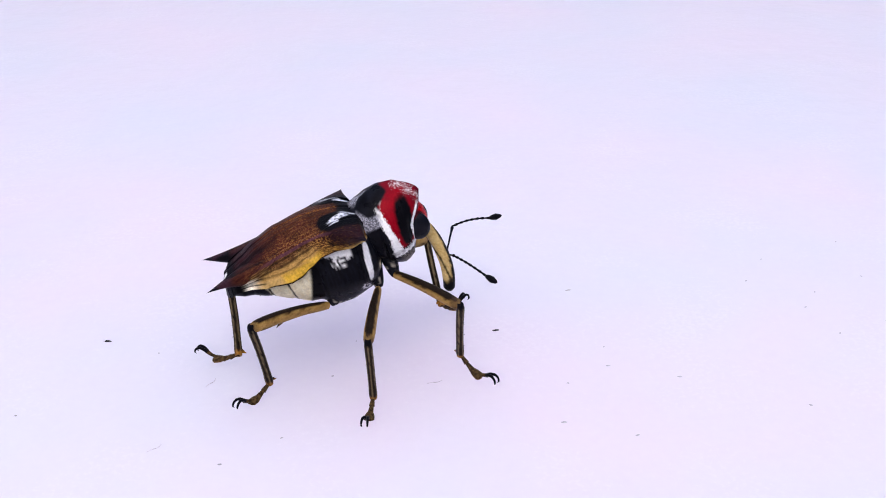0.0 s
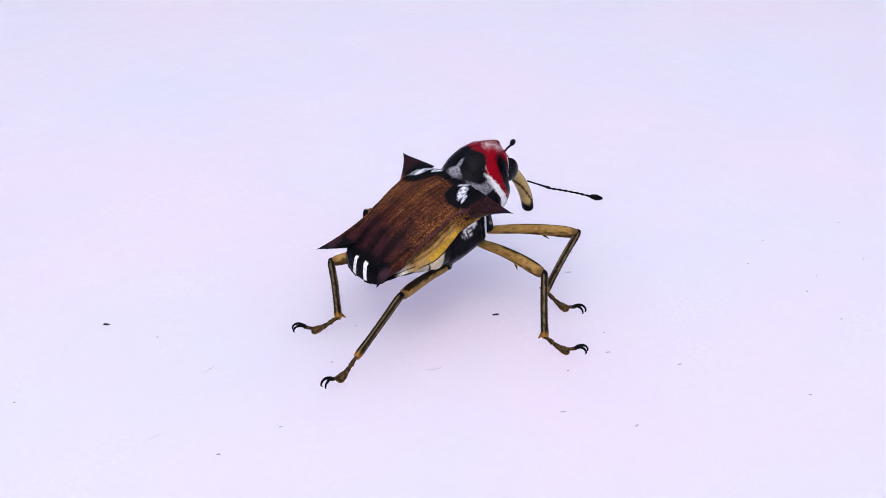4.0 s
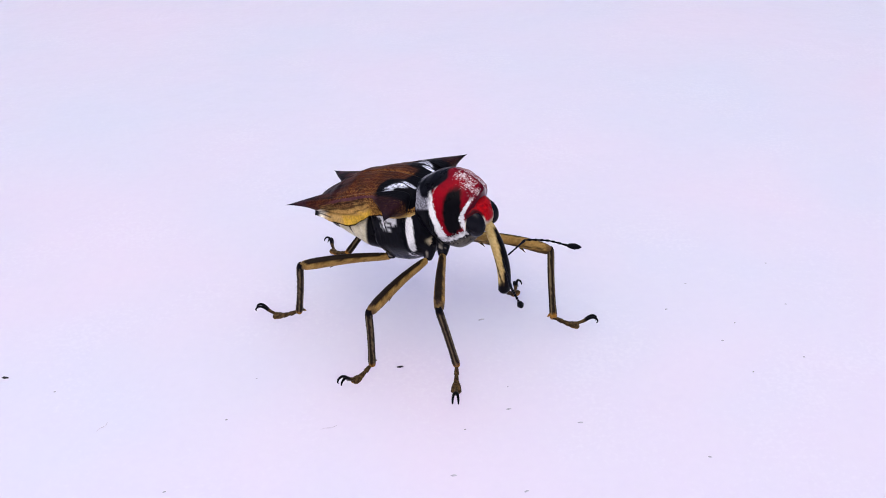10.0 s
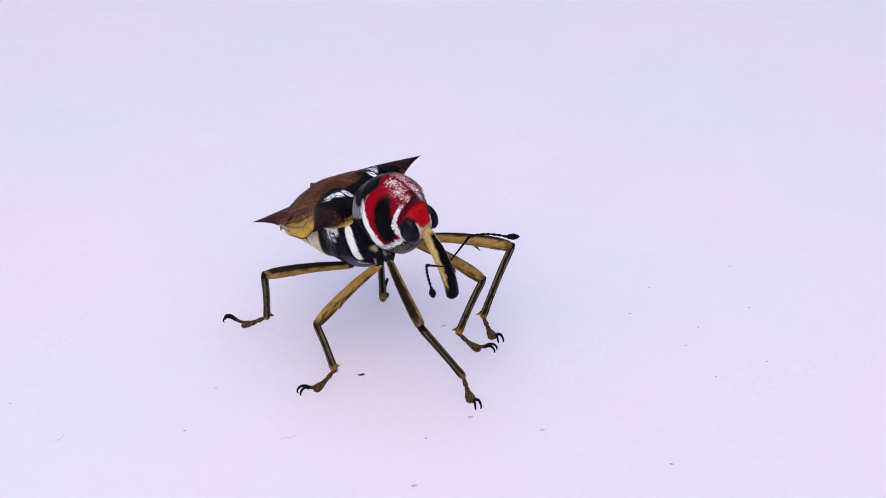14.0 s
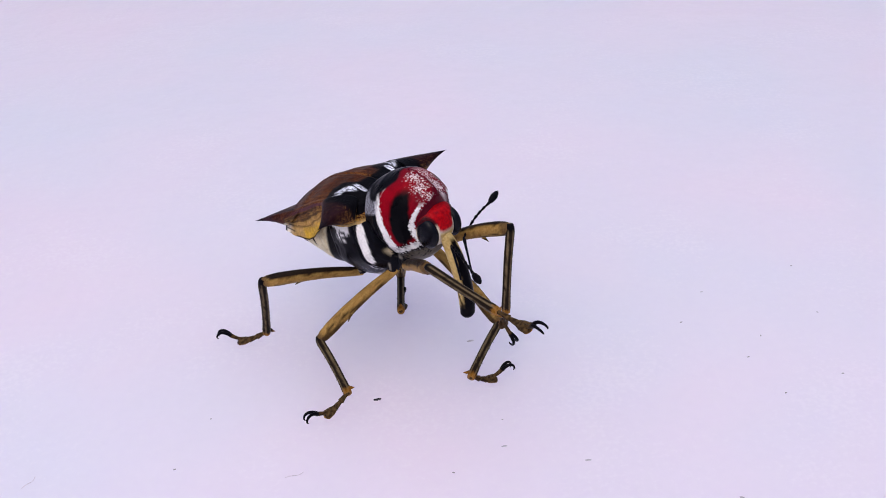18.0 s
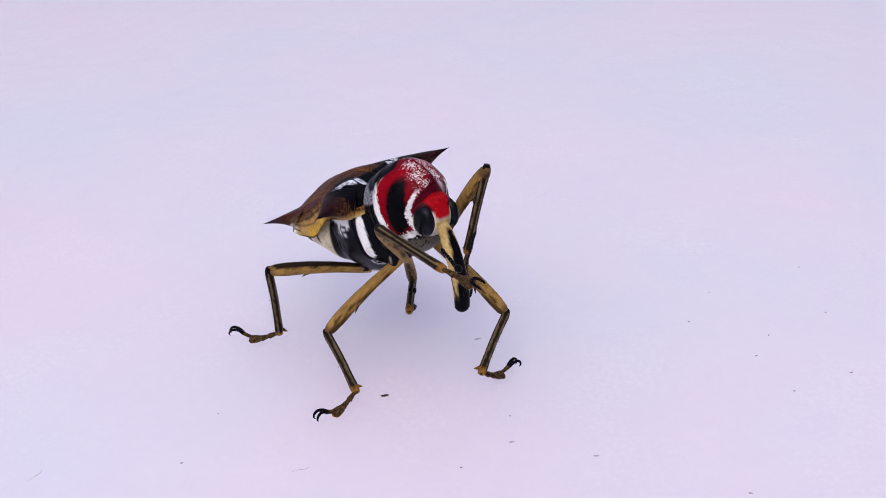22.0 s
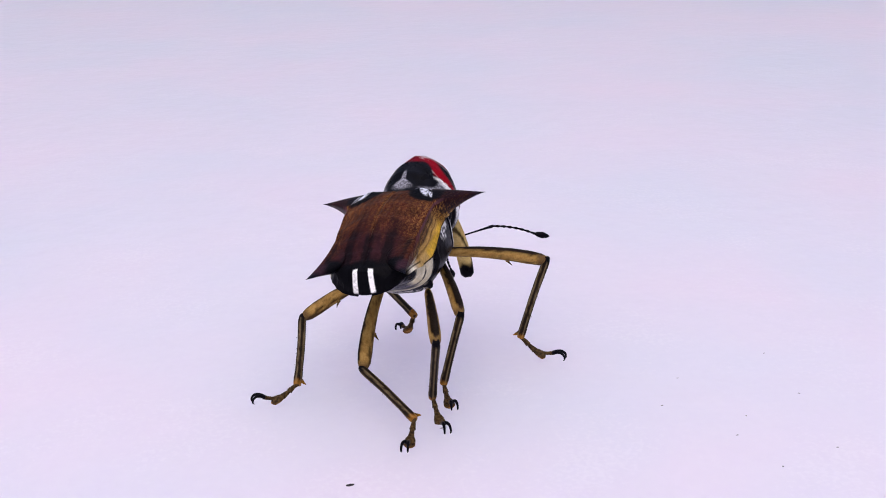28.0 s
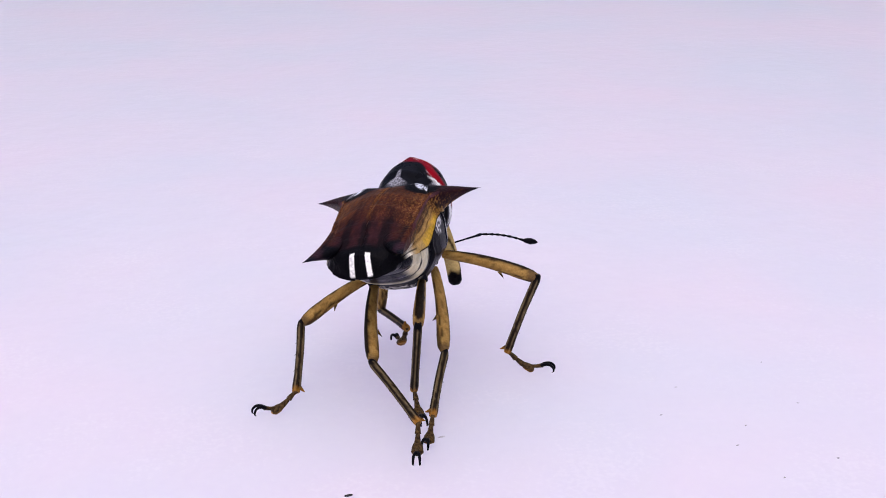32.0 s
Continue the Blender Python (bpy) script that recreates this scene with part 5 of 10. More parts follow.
    walk(tarsus["FR"], [
        (0, mm(4.26, 3.36, -7.18, -27.2, -8.1, -54.8)), (0.5, mm(3.97, 3.38, -7.31, -23.4, -8, -54.3)), (1, mm(3.72, 3.49, -7.09, -26.9, -8.4, -53.9)),
        (1.5, mm(3.96, 3.36, -7.24, -23.7, -7.5, -51.1)), (2, mm(4.14, 3.36, -7.13, -25.3, -7.4, -50.1)), (2.25, mm(4.23, 3.32, -7.01, -20.7, -8.2, -51)),
        (2.5, mm(4.48, 3.22, -6.68, -19.3, -9.4, -53.4)), (2.75, mm(4.83, 3.02, -6.32, -17.4, -10.6, -57.4)), (3, mm(5.25, 2.7, -5.92, -15.3, -11.7, -62.1)),
        (3.25, mm(5.7, 2.29, -5.51, -12.8, -12.5, -67.4)), (3.5, mm(6.14, 1.81, -5.05, -10.2, -13, -72.7)), (3.75, mm(6.5, 1.33, -4.58, -7.8, -13.1, -77.1)),
        (4, mm(6.79, 0.9, -4.12, -5.7, -13.1, -81.1)), (4.25, mm(6.95, 0.63, -3.7, -3.9, -12.9, -83.5)), (4.5, mm(6.97, 0.54, -3.32, -2.5, -12.8, -83.8)),
        (4.75, mm(7.29, 1.85, -3.93, 4.1, -17.1, -79.9)), (5, mm(7.36, 3.25, -4.42, 10.4, 5.6, -71.2)), (5.25, mm(6.24, 3.68, -5.16, 6.8, -17.9, -74.6)),
        (5.5, mm(3.8, 3.9, -6.75, -4.8, -14.3, -68.3)), (5.75, mm(1.78, 3.12, -8.47, -13.5, -13.5, -55.9)), (6, mm(1.06, 2.55, -9.06, -21.6, -13.4, -48.1)),
        (6.25, mm(1.93, 3.74, -9.01, -18.7, -12.9, -53.2)), (6.5, mm(2.99, 4.79, -8.94, -18.3, -11.7, -55.6)), (6.75, mm(3.34, 4.91, -8.88, -17.8, -14.5, -60.5)),
        (7, mm(3.66, 5, -8.88, -14.6, -17.1, -65.9)), (7.25, mm(4.07, 4.9, -8.79, -14.4, -16.7, -71.9)), (7.5, mm(4.44, 4.74, -8.76, -12.1, -16.2, -78.3)),
        (7.75, mm(4.57, 6.64, -8.1, -13.6, -15.1, -63.6)), (8, mm(4.2, 8.71, -7.48, -16.3, -15, -46.5)), (8.25, mm(4.32, 7.91, -7.8, -14.2, -14.7, -45.5)),
        (8.5, mm(4.43, 7.1, -8.06, -13.1, -14.4, -43.9)), (8.75, mm(4.73, 6.89, -7.82, -13.3, -12.8, -46.3)), (9, mm(4.99, 6.64, -7.74, -10.5, -11.4, -49.5)),
        (9.25, mm(4.38, 5.93, -7.85, -15.8, -11.3, -41.2)), (9.5, mm(3.8, 5.2, -7.94, -20.4, -10.5, -33.5)), (9.75, mm(4.84, 4.44, -7.66, -16.6, -10.9, -47)),
        (10, mm(5.67, 3.57, -7.24, -19.1, -9.9, -60.7)), (10.25, mm(5.63, 3.52, -7.32, -13.9, -7.8, -61)), (10.5, mm(5.6, 3.49, -7.2, -14.2, -5.3, -61.2)),
        (10.75, mm(4.94, 4.75, -7.36, -13.7, -4, -47.4)), (11, mm(3.98, 5.9, -7.52, -11.1, -2.9, -33.3)), (11.25, mm(3.91, 5.85, -7.57, -13.7, -3.3, -33.2)),
        (11.5, mm(3.95, 5.83, -7.72, -14.2, -4, -33.3)), (11.75, mm(3.97, 5.81, -7.86, -14.8, -4.6, -33.6)), (12, mm(3.92, 5.73, -8.02, -15.2, -5.2, -33.4)),
        (12.25, mm(3.82, 5.93, -8.17, -15.6, -9.6, -32)), (12.5, mm(3.65, 6.09, -8.52, -14.7, -14.2, -31.9)), (12.75, mm(3.28, 5.81, -8.78, -16.7, -15.6, -31.4)),
        (13, mm(2.91, 5.47, -9.24, -13.2, -17, -31.8)), (13.25, mm(2.85, 5.48, -9.15, -17.4, -17.2, -31.5)), (13.5, mm(2.84, 5.46, -9.19, -17.7, -17.2, -30.8)),
        (14, mm(2.83, 5.39, -9.26, -18.7, -17.1, -29.2)), (14.5, mm(2.82, 5.31, -9.34, -20, -16.9, -27.1)), (15, mm(2.81, 5.24, -9.41, -21.2, -16.7, -25.5)),
        (15.5, mm(2.74, 5.17, -9.57, -20.1, 11.4, -35.7)), (16, mm(2.52, 4.7, -9.83, -19.6, 11, -31.2)), (16.5, mm(2.12, 4.39, -9.92, -22.5, 11.8, -31.8)),
        (17, mm(2.25, 4.58, -9.86, -19.9, 12.4, -32.8)), (17.5, mm(0.34, 3.94, -9.2, -28.5, 18.3, -23.2)), (18, mm(4.88, 11.65, -2.01, -13.9, 20.2, -7.7)),
        (18.5, mm(5.14, 11.18, -0.15, -19.9, -7.6, -40)), (19, mm(4.9, 11.58, -1.33, 13.4, -32.8, -21.2)), (19.5, mm(4.81, 11.16, -0.27, -26.5, 5.7, -27.1)),
        (20, mm(4.75, 11.07, -0.23, -18.3, 7.1, -11)), (21, mm(5.67, 11.71, -1.38, -14.8, -30.2, -25.5)), (22, mm(5.63, 9.98, -0.59, -16.3, 31.5, -16.4)),
        (22.5, mm(6.95, 11.29, -2.59, -39, 60, -58.6)), (22.75, mm(6.38, 7.2, -5.92, -20.9, -15.3, -37.5)), (23, mm(4.69, 3.75, -9.22, -23, -17, -51.3)),
        (23.25, mm(2.78, 3.86, -8.21, -25.4, -5.8, -35.8)), (23.5, mm(1.33, 3.26, -7.64, -20.9, 22.2, -25.5)), (23.75, mm(1.62, 4.63, -7.41, -18.6, 1.3, -17.9)),
        (24, mm(1.95, 5.99, -7.65, -8.1, -0, -15.3)), (24.25, mm(3.62, 6.36, -7.77, -12, -2.6, -32.3)), (24.5, mm(5.56, 6.17, -8.12, -7.2, -5.6, -49)),
        (24.75, mm(5.61, 6.03, -8, -13, -6.3, -50)), (25, mm(5.72, 5.62, -8.03, -13.7, -7.2, -52.4)), (25.25, mm(5.83, 5.04, -8.01, -14.1, -8.4, -55.9)),
        (25.5, mm(5.9, 4.4, -7.95, -14.3, -9.6, -59.8)), (25.75, mm(5.91, 3.78, -7.88, -14.6, -10.9, -63.5)), (26, mm(5.85, 3.25, -7.81, -14.7, -12.2, -66.7)),
        (26.25, mm(5.8, 2.9, -7.76, -14.9, -13.4, -68.8)), (26.5, mm(5.78, 2.76, -7.75, -15.5, -14.4, -69.3)), (26.75, mm(5.53, 2.89, -7.86, -15.3, -12.5, -79.5)),
        (27, mm(5.28, 3.12, -7.75, -21.6, -10.2, -90.4)), (27.25, mm(5.66, 1.29, -7.17, -17.1, -8.8, -93)), (27.5, mm(6, -0.56, -6.48, -19.1, -7.4, -95.7)),
        (27.75, mm(5.84, 0.04, -7.2, -20, -5.4, -94.8)), (28, mm(5.7, 0.68, -7.64, -28.5, -2.2, -94)), (29, mm(5.98, -1.36, -6.79, -30.6, 0.1, -93.1)),
        (30, mm(5.6, -0.44, -7.67, -27.8, 3, -91)), (31, mm(5.57, -1, -7.46, -29.9, 3.5, -90.4)), (32, mm(5.45, -0.57, -7.99, -26.5, 2.7, -92.4)),
    ])
    walk(femur["MR"], [
        (0, mm(2.16, -0.16, -2.02, -3.3, -12.6, -106.8)), (0.5, mm(1.67, 0, -1.99, -0, -12.5, -107.3)), (1, mm(1.91, -0.09, -2, -0.9, -12.7, -107.6)),
        (1.5, mm(1.64, 0.01, -1.99, 0.4, -12.9, -106.8)), (2, mm(1.84, -0.06, -2, -2.7, -13.1, -106)), (2.25, mm(1.62, 0.01, -1.99, 4, -13.8, -105.6)),
        (2.5, mm(1.62, 0.01, -1.99, 7.2, -16.7, -104.4)), (2.75, mm(1.62, 0.01, -1.98, 9.6, -21.5, -102.7)), (3, mm(1.62, 0.02, -1.98, 11.3, -27.9, -100.9)),
        (3.25, mm(1.62, 0.02, -1.98, 11.9, -35.1, -99.4)), (3.5, mm(1.63, 0.02, -1.98, 11.9, -42.2, -98.6)), (3.75, mm(1.63, 0.02, -1.98, 11.7, -48.7, -98.7)),
        (4, mm(1.64, 0.02, -1.98, 11.9, -54.2, -99.8)), (4.25, mm(1.65, 0.02, -1.98, 13.1, -59.1, -101.5)), (4.5, mm(1.64, 0.02, -1.98, 16.3, -64, -104.4)),
        (4.75, mm(1.67, 0.01, -1.99, -1.2, -71.4, -93.5)), (5, mm(2.16, -0.06, -2.07, -29.6, -74.5, -69.6)), (5.25, mm(1.65, -0, -2, -23, -61.8, -83.6)),
        (5.5, mm(1.62, 0.01, -2, -23.8, -47.6, -88.4)), (5.75, mm(1.6, 0.02, -2, -18.7, -39.2, -89.4)), (6, mm(1.58, 0.02, -1.99, -15.7, -28.5, -90.6)),
        (6.25, mm(1.59, 0.02, -1.99, -11.5, -17.3, -92)), (6.5, mm(1.59, 0.02, -1.99, -10.1, -6.2, -94.1)), (6.75, mm(1.6, 0.02, -1.99, -11.1, 2.5, -96)),
        (7, mm(1.6, 0.02, -2, -13.9, 8.7, -97.9)), (7.25, mm(1.61, 0.02, -2, -18.1, 10.9, -98.4)), (7.5, mm(1.61, 0.02, -2, -20.1, 11.3, -98.6)),
        (7.75, mm(1.62, 0.01, -2, -11.6, 23.5, -104.3)), (8, mm(1.8, -0.03, -2.01, -7, 38.6, -107.7)), (8.25, mm(1.6, 0.01, -1.99, -5.3, 35.2, -111.5)),
        (8.5, mm(1.61, 0.01, -1.99, -5.2, 30.9, -115.1)), (8.75, mm(1.59, 0.02, -1.99, -5.2, 31.8, -117.2)), (9, mm(1.58, 0.02, -1.99, -7.6, 32.2, -119.3)),
        (9.25, mm(1.59, 0.01, -1.99, 5.1, 3.6, -108.5)), (9.5, mm(1.61, 0.01, -1.99, 2.7, -27.8, -102.9)), (9.75, mm(1.63, 0.01, -1.99, 0.4, -19.5, -97.8)),
        (10, mm(2.04, -0.02, -2.02, -4.1, -10.6, -94)), (10.25, mm(1.65, 0.01, -1.99, -3, -9.9, -94.3)), (10.5, mm(1.68, 0.01, -2, -4.8, -9, -94.8)),
        (10.75, mm(1.65, 0.01, -1.99, -4.1, -9.3, -94.9)), (11, mm(1.67, 0.01, -2, -4.9, -9.2, -95)), (11.25, mm(1.65, 0.01, -1.99, -4.2, -10.3, -94.9)),
        (11.5, mm(1.65, 0.01, -1.99, -4.4, -11.4, -94.6)), (11.75, mm(1.65, 0.01, -1.99, -4.4, -12.5, -94.4)), (12, mm(1.99, -0.02, -2.03, -5.6, -13.4, -94.5)),
        (12.25, mm(1.6, -0, -1.99, -4.8, 30.1, -123.3)), (12.5, mm(1.57, 0.03, -1.98, -61.5, 58.6, 167.3)), (12.75, mm(1.55, 0.05, -1.97, -54.4, 57.8, 174.7)),
        (13, mm(1.38, 0.23, -1.86, -47.5, 56.5, -178.1)), (13.25, mm(1.54, 0.06, -1.97, -47.2, 56, -178.1)), (13.5, mm(1.55, 0.06, -1.97, -46.5, 55.5, -177.6)),
        (14, mm(1.55, 0.05, -1.97, -45, 54.6, -176.3)), (14.5, mm(1.56, 0.04, -1.97, -43.4, 53.5, -175)), (15, mm(1.56, 0.04, -1.98, -41.8, 52.5, -173.6)),
        (15.5, mm(1.57, 0.04, -1.98, -41.2, 51.7, -173.7)), (16, mm(1.56, 0.04, -1.98, -39, 48.9, -172.2)), (16.5, mm(1.55, 0.05, -1.97, -33.8, 47.7, -165)),
        (17, mm(1.34, 0.24, -1.87, -33.1, 51.6, -159.7)), (17.5, mm(1.55, 0.05, -1.97, -36.3, 51.8, -162)), (18, mm(1.5, 0.08, -1.95, -42.1, 54.9, -164.3)),
        (18.5, mm(1.55, 0.05, -1.97, -38.5, 51.7, -164.8)), (19, mm(1.36, 0.21, -1.87, -40.5, 53.5, -165.1)), (19.5, mm(1.53, 0.06, -1.96, -41, 54.9, -161.8)),
        (20, mm(1.3, 0.2, -1.86, -41.2, 55.7, -158.4)), (21, mm(1.5, 0.09, -1.94, -41.4, 50.7, -162.9)), (22, mm(1.22, 0.28, -1.8, -38.1, 50.6, -157.2)),
        (22.5, mm(1.54, 0.05, -1.96, -38.3, 45.9, -158.5)), (22.75, mm(1.57, 0.03, -1.98, -41.3, 38.9, -153.2)), (23, mm(1.58, 0.02, -1.99, -44.9, 32.1, -147.1)),
        (23.25, mm(1.59, 0.02, -1.99, -23.9, 23.1, -114.5)), (23.5, mm(1.58, 0.02, -1.99, -16.8, -3.6, -83.7)), (23.75, mm(1.61, 0.02, -2, -19, 17.4, -99.2)),
        (24, mm(1.78, -0.01, -2.09, -31.7, 28.8, -115)), (24.25, mm(1.6, 0.02, -2, -25.5, 12.1, -107.9)), (24.5, mm(1.58, 0.02, -1.99, -31.2, -1.8, -102.5)),
        (24.75, mm(1.58, 0.02, -1.99, -28.5, -2.4, -101.3)), (25, mm(1.58, 0.02, -1.99, -22.3, -5.4, -97.2)), (25.25, mm(1.58, 0.02, -1.99, -16.4, -13.7, -89)),
        (25.5, mm(1.58, 0.02, -1.99, -17.1, -29.4, -74.4)), (25.75, mm(1.58, 0.02, -1.99, -30.1, -45.6, -54.1)), (26, mm(1.58, 0.02, -1.99, -49.7, -54.5, -34)),
        (26.25, mm(1.58, 0.02, -1.99, -64.8, -57.9, -20.9)), (26.5, mm(1.58, 0.02, -1.99, -70.6, -58.8, -16.2)), (26.75, mm(1.59, 0.02, -1.99, -67.6, -54.1, -19.8)),
        (27, mm(1.68, 0.03, -2.06, -64.8, -49.3, -23.3)), (27.25, mm(1.6, 0.01, -2, -84.9, -58.8, -28.5)), (27.5, mm(1.62, -0.04, -2.02, -121.2, -61.4, -23.5)),
        (27.75, mm(1.56, 0.05, -1.98, -16.5, -43.5, -132.3)), (28, mm(1.43, 0.35, -1.92, -11.9, -23, -150.2)), (29, mm(1.77, -0.58, -2.16, -27.9, -55.3, -138.8)),
        (30, mm(1.88, -1.08, -2.33, -25.2, -48, -145.8)), (31, mm(1.69, -0.44, -2.29, -135, -41.1, -20.5)), (32, mm(1.69, -0.43, -2.32, -129.5, -41.5, -25)),
    ])
    walk(tibia["MR"], [
        (0, mm(7.94, -1.98, -2.36, -103.5, -13.9, -107.2)), (0.5, mm(7.46, -1.8, -1.99, -97.8, -13, -107.2)), (1, mm(7.69, -1.95, -2.09, -102.5, -12.5, -107)),
        (1.5, mm(7.45, -1.74, -1.95, -98.7, -13.9, -106.5)), (2, mm(7.65, -1.79, -2.28, -100.8, -15.1, -106)), (2.25, mm(7.48, -1.52, -1.58, -96.1, -16.2, -105.6)),
        (2.5, mm(7.51, -1.28, -1.26, -91.9, -19.3, -104.5)), (2.75, mm(7.54, -0.94, -1.04, -85.6, -24.2, -103.1)), (3, mm(7.57, -0.56, -0.93, -77.9, -30.7, -101.7)),
        (3.25, mm(7.6, -0.24, -0.95, -69.3, -37.9, -100.9)), (3.5, mm(7.63, -0.04, -1.05, -59.9, -44.6, -100.9)), (3.75, mm(7.65, 0.03, -1.17, -50.1, -50.7, -101.8)),
        (4, mm(7.67, 0.01, -1.25, -40.5, -55.9, -103.7)), (4.25, mm(7.68, -0, -1.27, -31.3, -60.5, -107.3)), (4.5, mm(7.67, 0.06, -1.23, -22.8, -65.1, -112.8)),
        (4.75, mm(7.72, -0.48, -2.03, -40.4, -74.8, -106.7)), (5, mm(8.11, -0.93, -2.87, -93.1, -82.1, -71.8)), (5.25, mm(7.44, -1.45, -3.12, -70.7, -66.2, -87.2)),
        (5.5, mm(7.23, -1.64, -3.65, -70.1, -50.5, -89.8)), (5.75, mm(7.36, -1.15, -3.51, -75.4, -40.7, -89.7)), (6, mm(7.42, -0.82, -3.43, -81.3, -28.5, -90.6)),
        (6.25, mm(7.52, -0.55, -3.14, -91, -17.2, -92.3)), (6.5, mm(7.54, -0.52, -3.05, -100.9, -6, -94.4)), (6.75, mm(7.53, -0.55, -3.16, -110.4, 2.7, -96.6)),
        (7, mm(7.47, -0.57, -3.44, -119.2, 9.1, -98.6)), (7.25, mm(7.37, -0.47, -3.85, -124.6, 11.3, -99.4)), (7.5, mm(7.31, -0.43, -4.04, -126.6, 11.8, -99.7)),
        (7.75, mm(7.5, -0.99, -3.12, -121.2, 24.4, -105.4)), (8, mm(7.68, -1.42, -2.59, -116.7, 39.2, -107.6)), (8.25, mm(7.34, -1.9, -2.45, -114, 36.2, -111.8)),
        (8.5, mm(7.21, -2.3, -2.46, -112.6, 31.7, -115.5)), (8.75, mm(7.1, -2.48, -2.46, -110.7, 32.1, -117.3)), (9, mm(7.11, -2.58, -2.68, -110.6, 32.1, -119.3)),
        (9.25, mm(7.31, -1.94, -1.45, -96, 2.9, -109)), (9.5, mm(7.55, -1.22, -1.74, -94.6, -29.2, -104.4)), (9.75, mm(7.65, -0.8, -1.95, -92.5, -22.4, -99.5)),
        (10, mm(8.08, -0.52, -2.45, -93.9, -15, -95.5)), (10.25, mm(7.69, -0.5, -2.31, -90.6, -13.8, -95.9)), (10.5, mm(7.7, -0.57, -2.51, -92.4, -13.1, -96.2)),
        (10.75, mm(7.68, -0.58, -2.42, -93.3, -12.2, -96.1)), (11, mm(7.69, -0.6, -2.51, -94.6, -12, -96.1)), (11.25, mm(7.68, -0.59, -2.43, -94.9, -12.2, -95.9)),
        (11.5, mm(7.68, -0.57, -2.44, -95.9, -12.8, -95.5)), (11.75, mm(7.68, -0.56, -2.45, -96.6, -13.5, -95.2)), (12, mm(8.01, -0.63, -2.61, -101.9, -13.9, -95)),
        (12.25, mm(6.8, -3.11, -2.43, -97.4, 28.6, -126.3)), (12.5, mm(5.37, -3.8, -4.76, -150, 56.5, 167)), (12.75, mm(5.39, -3.85, -4.6, -144.5, 55.4, 174.2)),
        (13, mm(5.24, -3.75, -4.33, -137.7, 54.2, 180)), (13.25, mm(5.37, -3.93, -4.46, -139.5, 53.7, -179.3)), (13.5, mm(5.35, -3.96, -4.46, -139.1, 53.6, -178.9)),
        (14, mm(5.32, -4.01, -4.46, -138.3, 53.5, -178.2)), (14.5, mm(5.28, -4.06, -4.45, -137.2, 53.4, -177)), (15, mm(5.25, -4.1, -4.44, -136.1, 53.2, -176)),
        (15.5, mm(5.19, -4.15, -4.46, -135.8, 53.2, -176.1)), (16, mm(5.05, -4.24, -4.49, -133.9, 51.7, -175)), (16.5, mm(5.27, -4.17, -4.24, -129, 45.4, -166.9)),
        (17, mm(5.54, -3.63, -3.93, -124.8, 44.8, -163.5)), (17.5, mm(5.75, -3.73, -4.19, -130.1, 44.8, -164)), (18, mm(5.93, -3.35, -4.29, -133.5, 49.3, -167.1)),
        (18.5, mm(5.66, -3.76, -4.31, -132, 45, -165.7)), (19, mm(5.6, -3.43, -4.21, -129.6, 47, -166)), (19.5, mm(6.06, -3.27, -4.25, -130, 45.2, -162.4)),
        (20, mm(6.05, -2.83, -4.11, -123.3, 43.2, -161.1)), (21, mm(5.81, -3.35, -4.48, -130.4, 45.7, -164.7)), (22, mm(5.74, -3, -4.18, -122.2, 40.4, -159.5)),
        (22.5, mm(5.8, -3.39, -4.58, -127.2, 40.6, -158.9)), (22.75, mm(5.87, -2.91, -5.1, -132.5, 36.3, -153.4)), (23, mm(5.77, -2.32, -5.57, -135.8, 32.1, -147.2)),
        (23.25, mm(7.04, -1.41, -4.25, -115.9, 24, -114.7)), (23.5, mm(7.37, 0.55, -3.74, -103.2, -2.1, -83.8)), (23.75, mm(7.37, -0.31, -3.89, -119.9, 20.1, -99.9)),
        (24, mm(7.11, -0.8, -4.89, -149, 31.9, -118.4)), (24.25, mm(6.98, -1.14, -4.56, -146.2, 13, -108.8)), (24.5, mm(6.63, -1.2, -5.14, -155.4, -1.8, -102.4)),
        (24.75, mm(6.79, -1.14, -4.89, -152.8, -2.4, -101.2)), (25, mm(7.13, -0.9, -4.28, -144.8, -5.4, -97.2)), (25.25, mm(7.41, -0.28, -3.65, -134.9, -13.7, -89)),
        (25.5, mm(7.41, 0.74, -3.54, -128.8, -29.4, -74.5)), (25.75, mm(7.11, 1.34, -4.12, -133.5, -45.6, -54.1)), (26, mm(6.9, 1.17, -4.68, -144.4, -54.6, -33.9)),
        (26.25, mm(6.85, 0.77, -4.91, -152.5, -57.9, -20.9)), (26.5, mm(6.9, 0.6, -4.99, -156.6, -58.8, -16)), (26.75, mm(6.65, 0.66, -5.28, -153.8, -54.6, -18.4)),
        (27, mm(6.53, 0.76, -5.64, -153.7, -50.4, -19.9)), (27.25, mm(6.4, -1.98, -5.13, -152.2, -60.2, -25.1)), (27.5, mm(4.54, -4.75, -4.51, -154, -62.7, -19.3)),
        (27.75, mm(5.06, -4.74, -3.23, -78.7, -45.4, -134.5)), (28, mm(3.95, -5.04, -3.07, -91.7, -23, -151.5)), (29, mm(3.55, -6.16, -3.78, -56.9, -53.5, -133.2)),
        (30, mm(3.38, -6.71, -4.06, -48.7, -47.8, -141.2)), (31, mm(2.83, -5.45, -5.53, -145.2, -37.8, -24.3)), (32, mm(2.87, -5.25, -5.83, -141.8, -37.7, -28.4)),
    ])
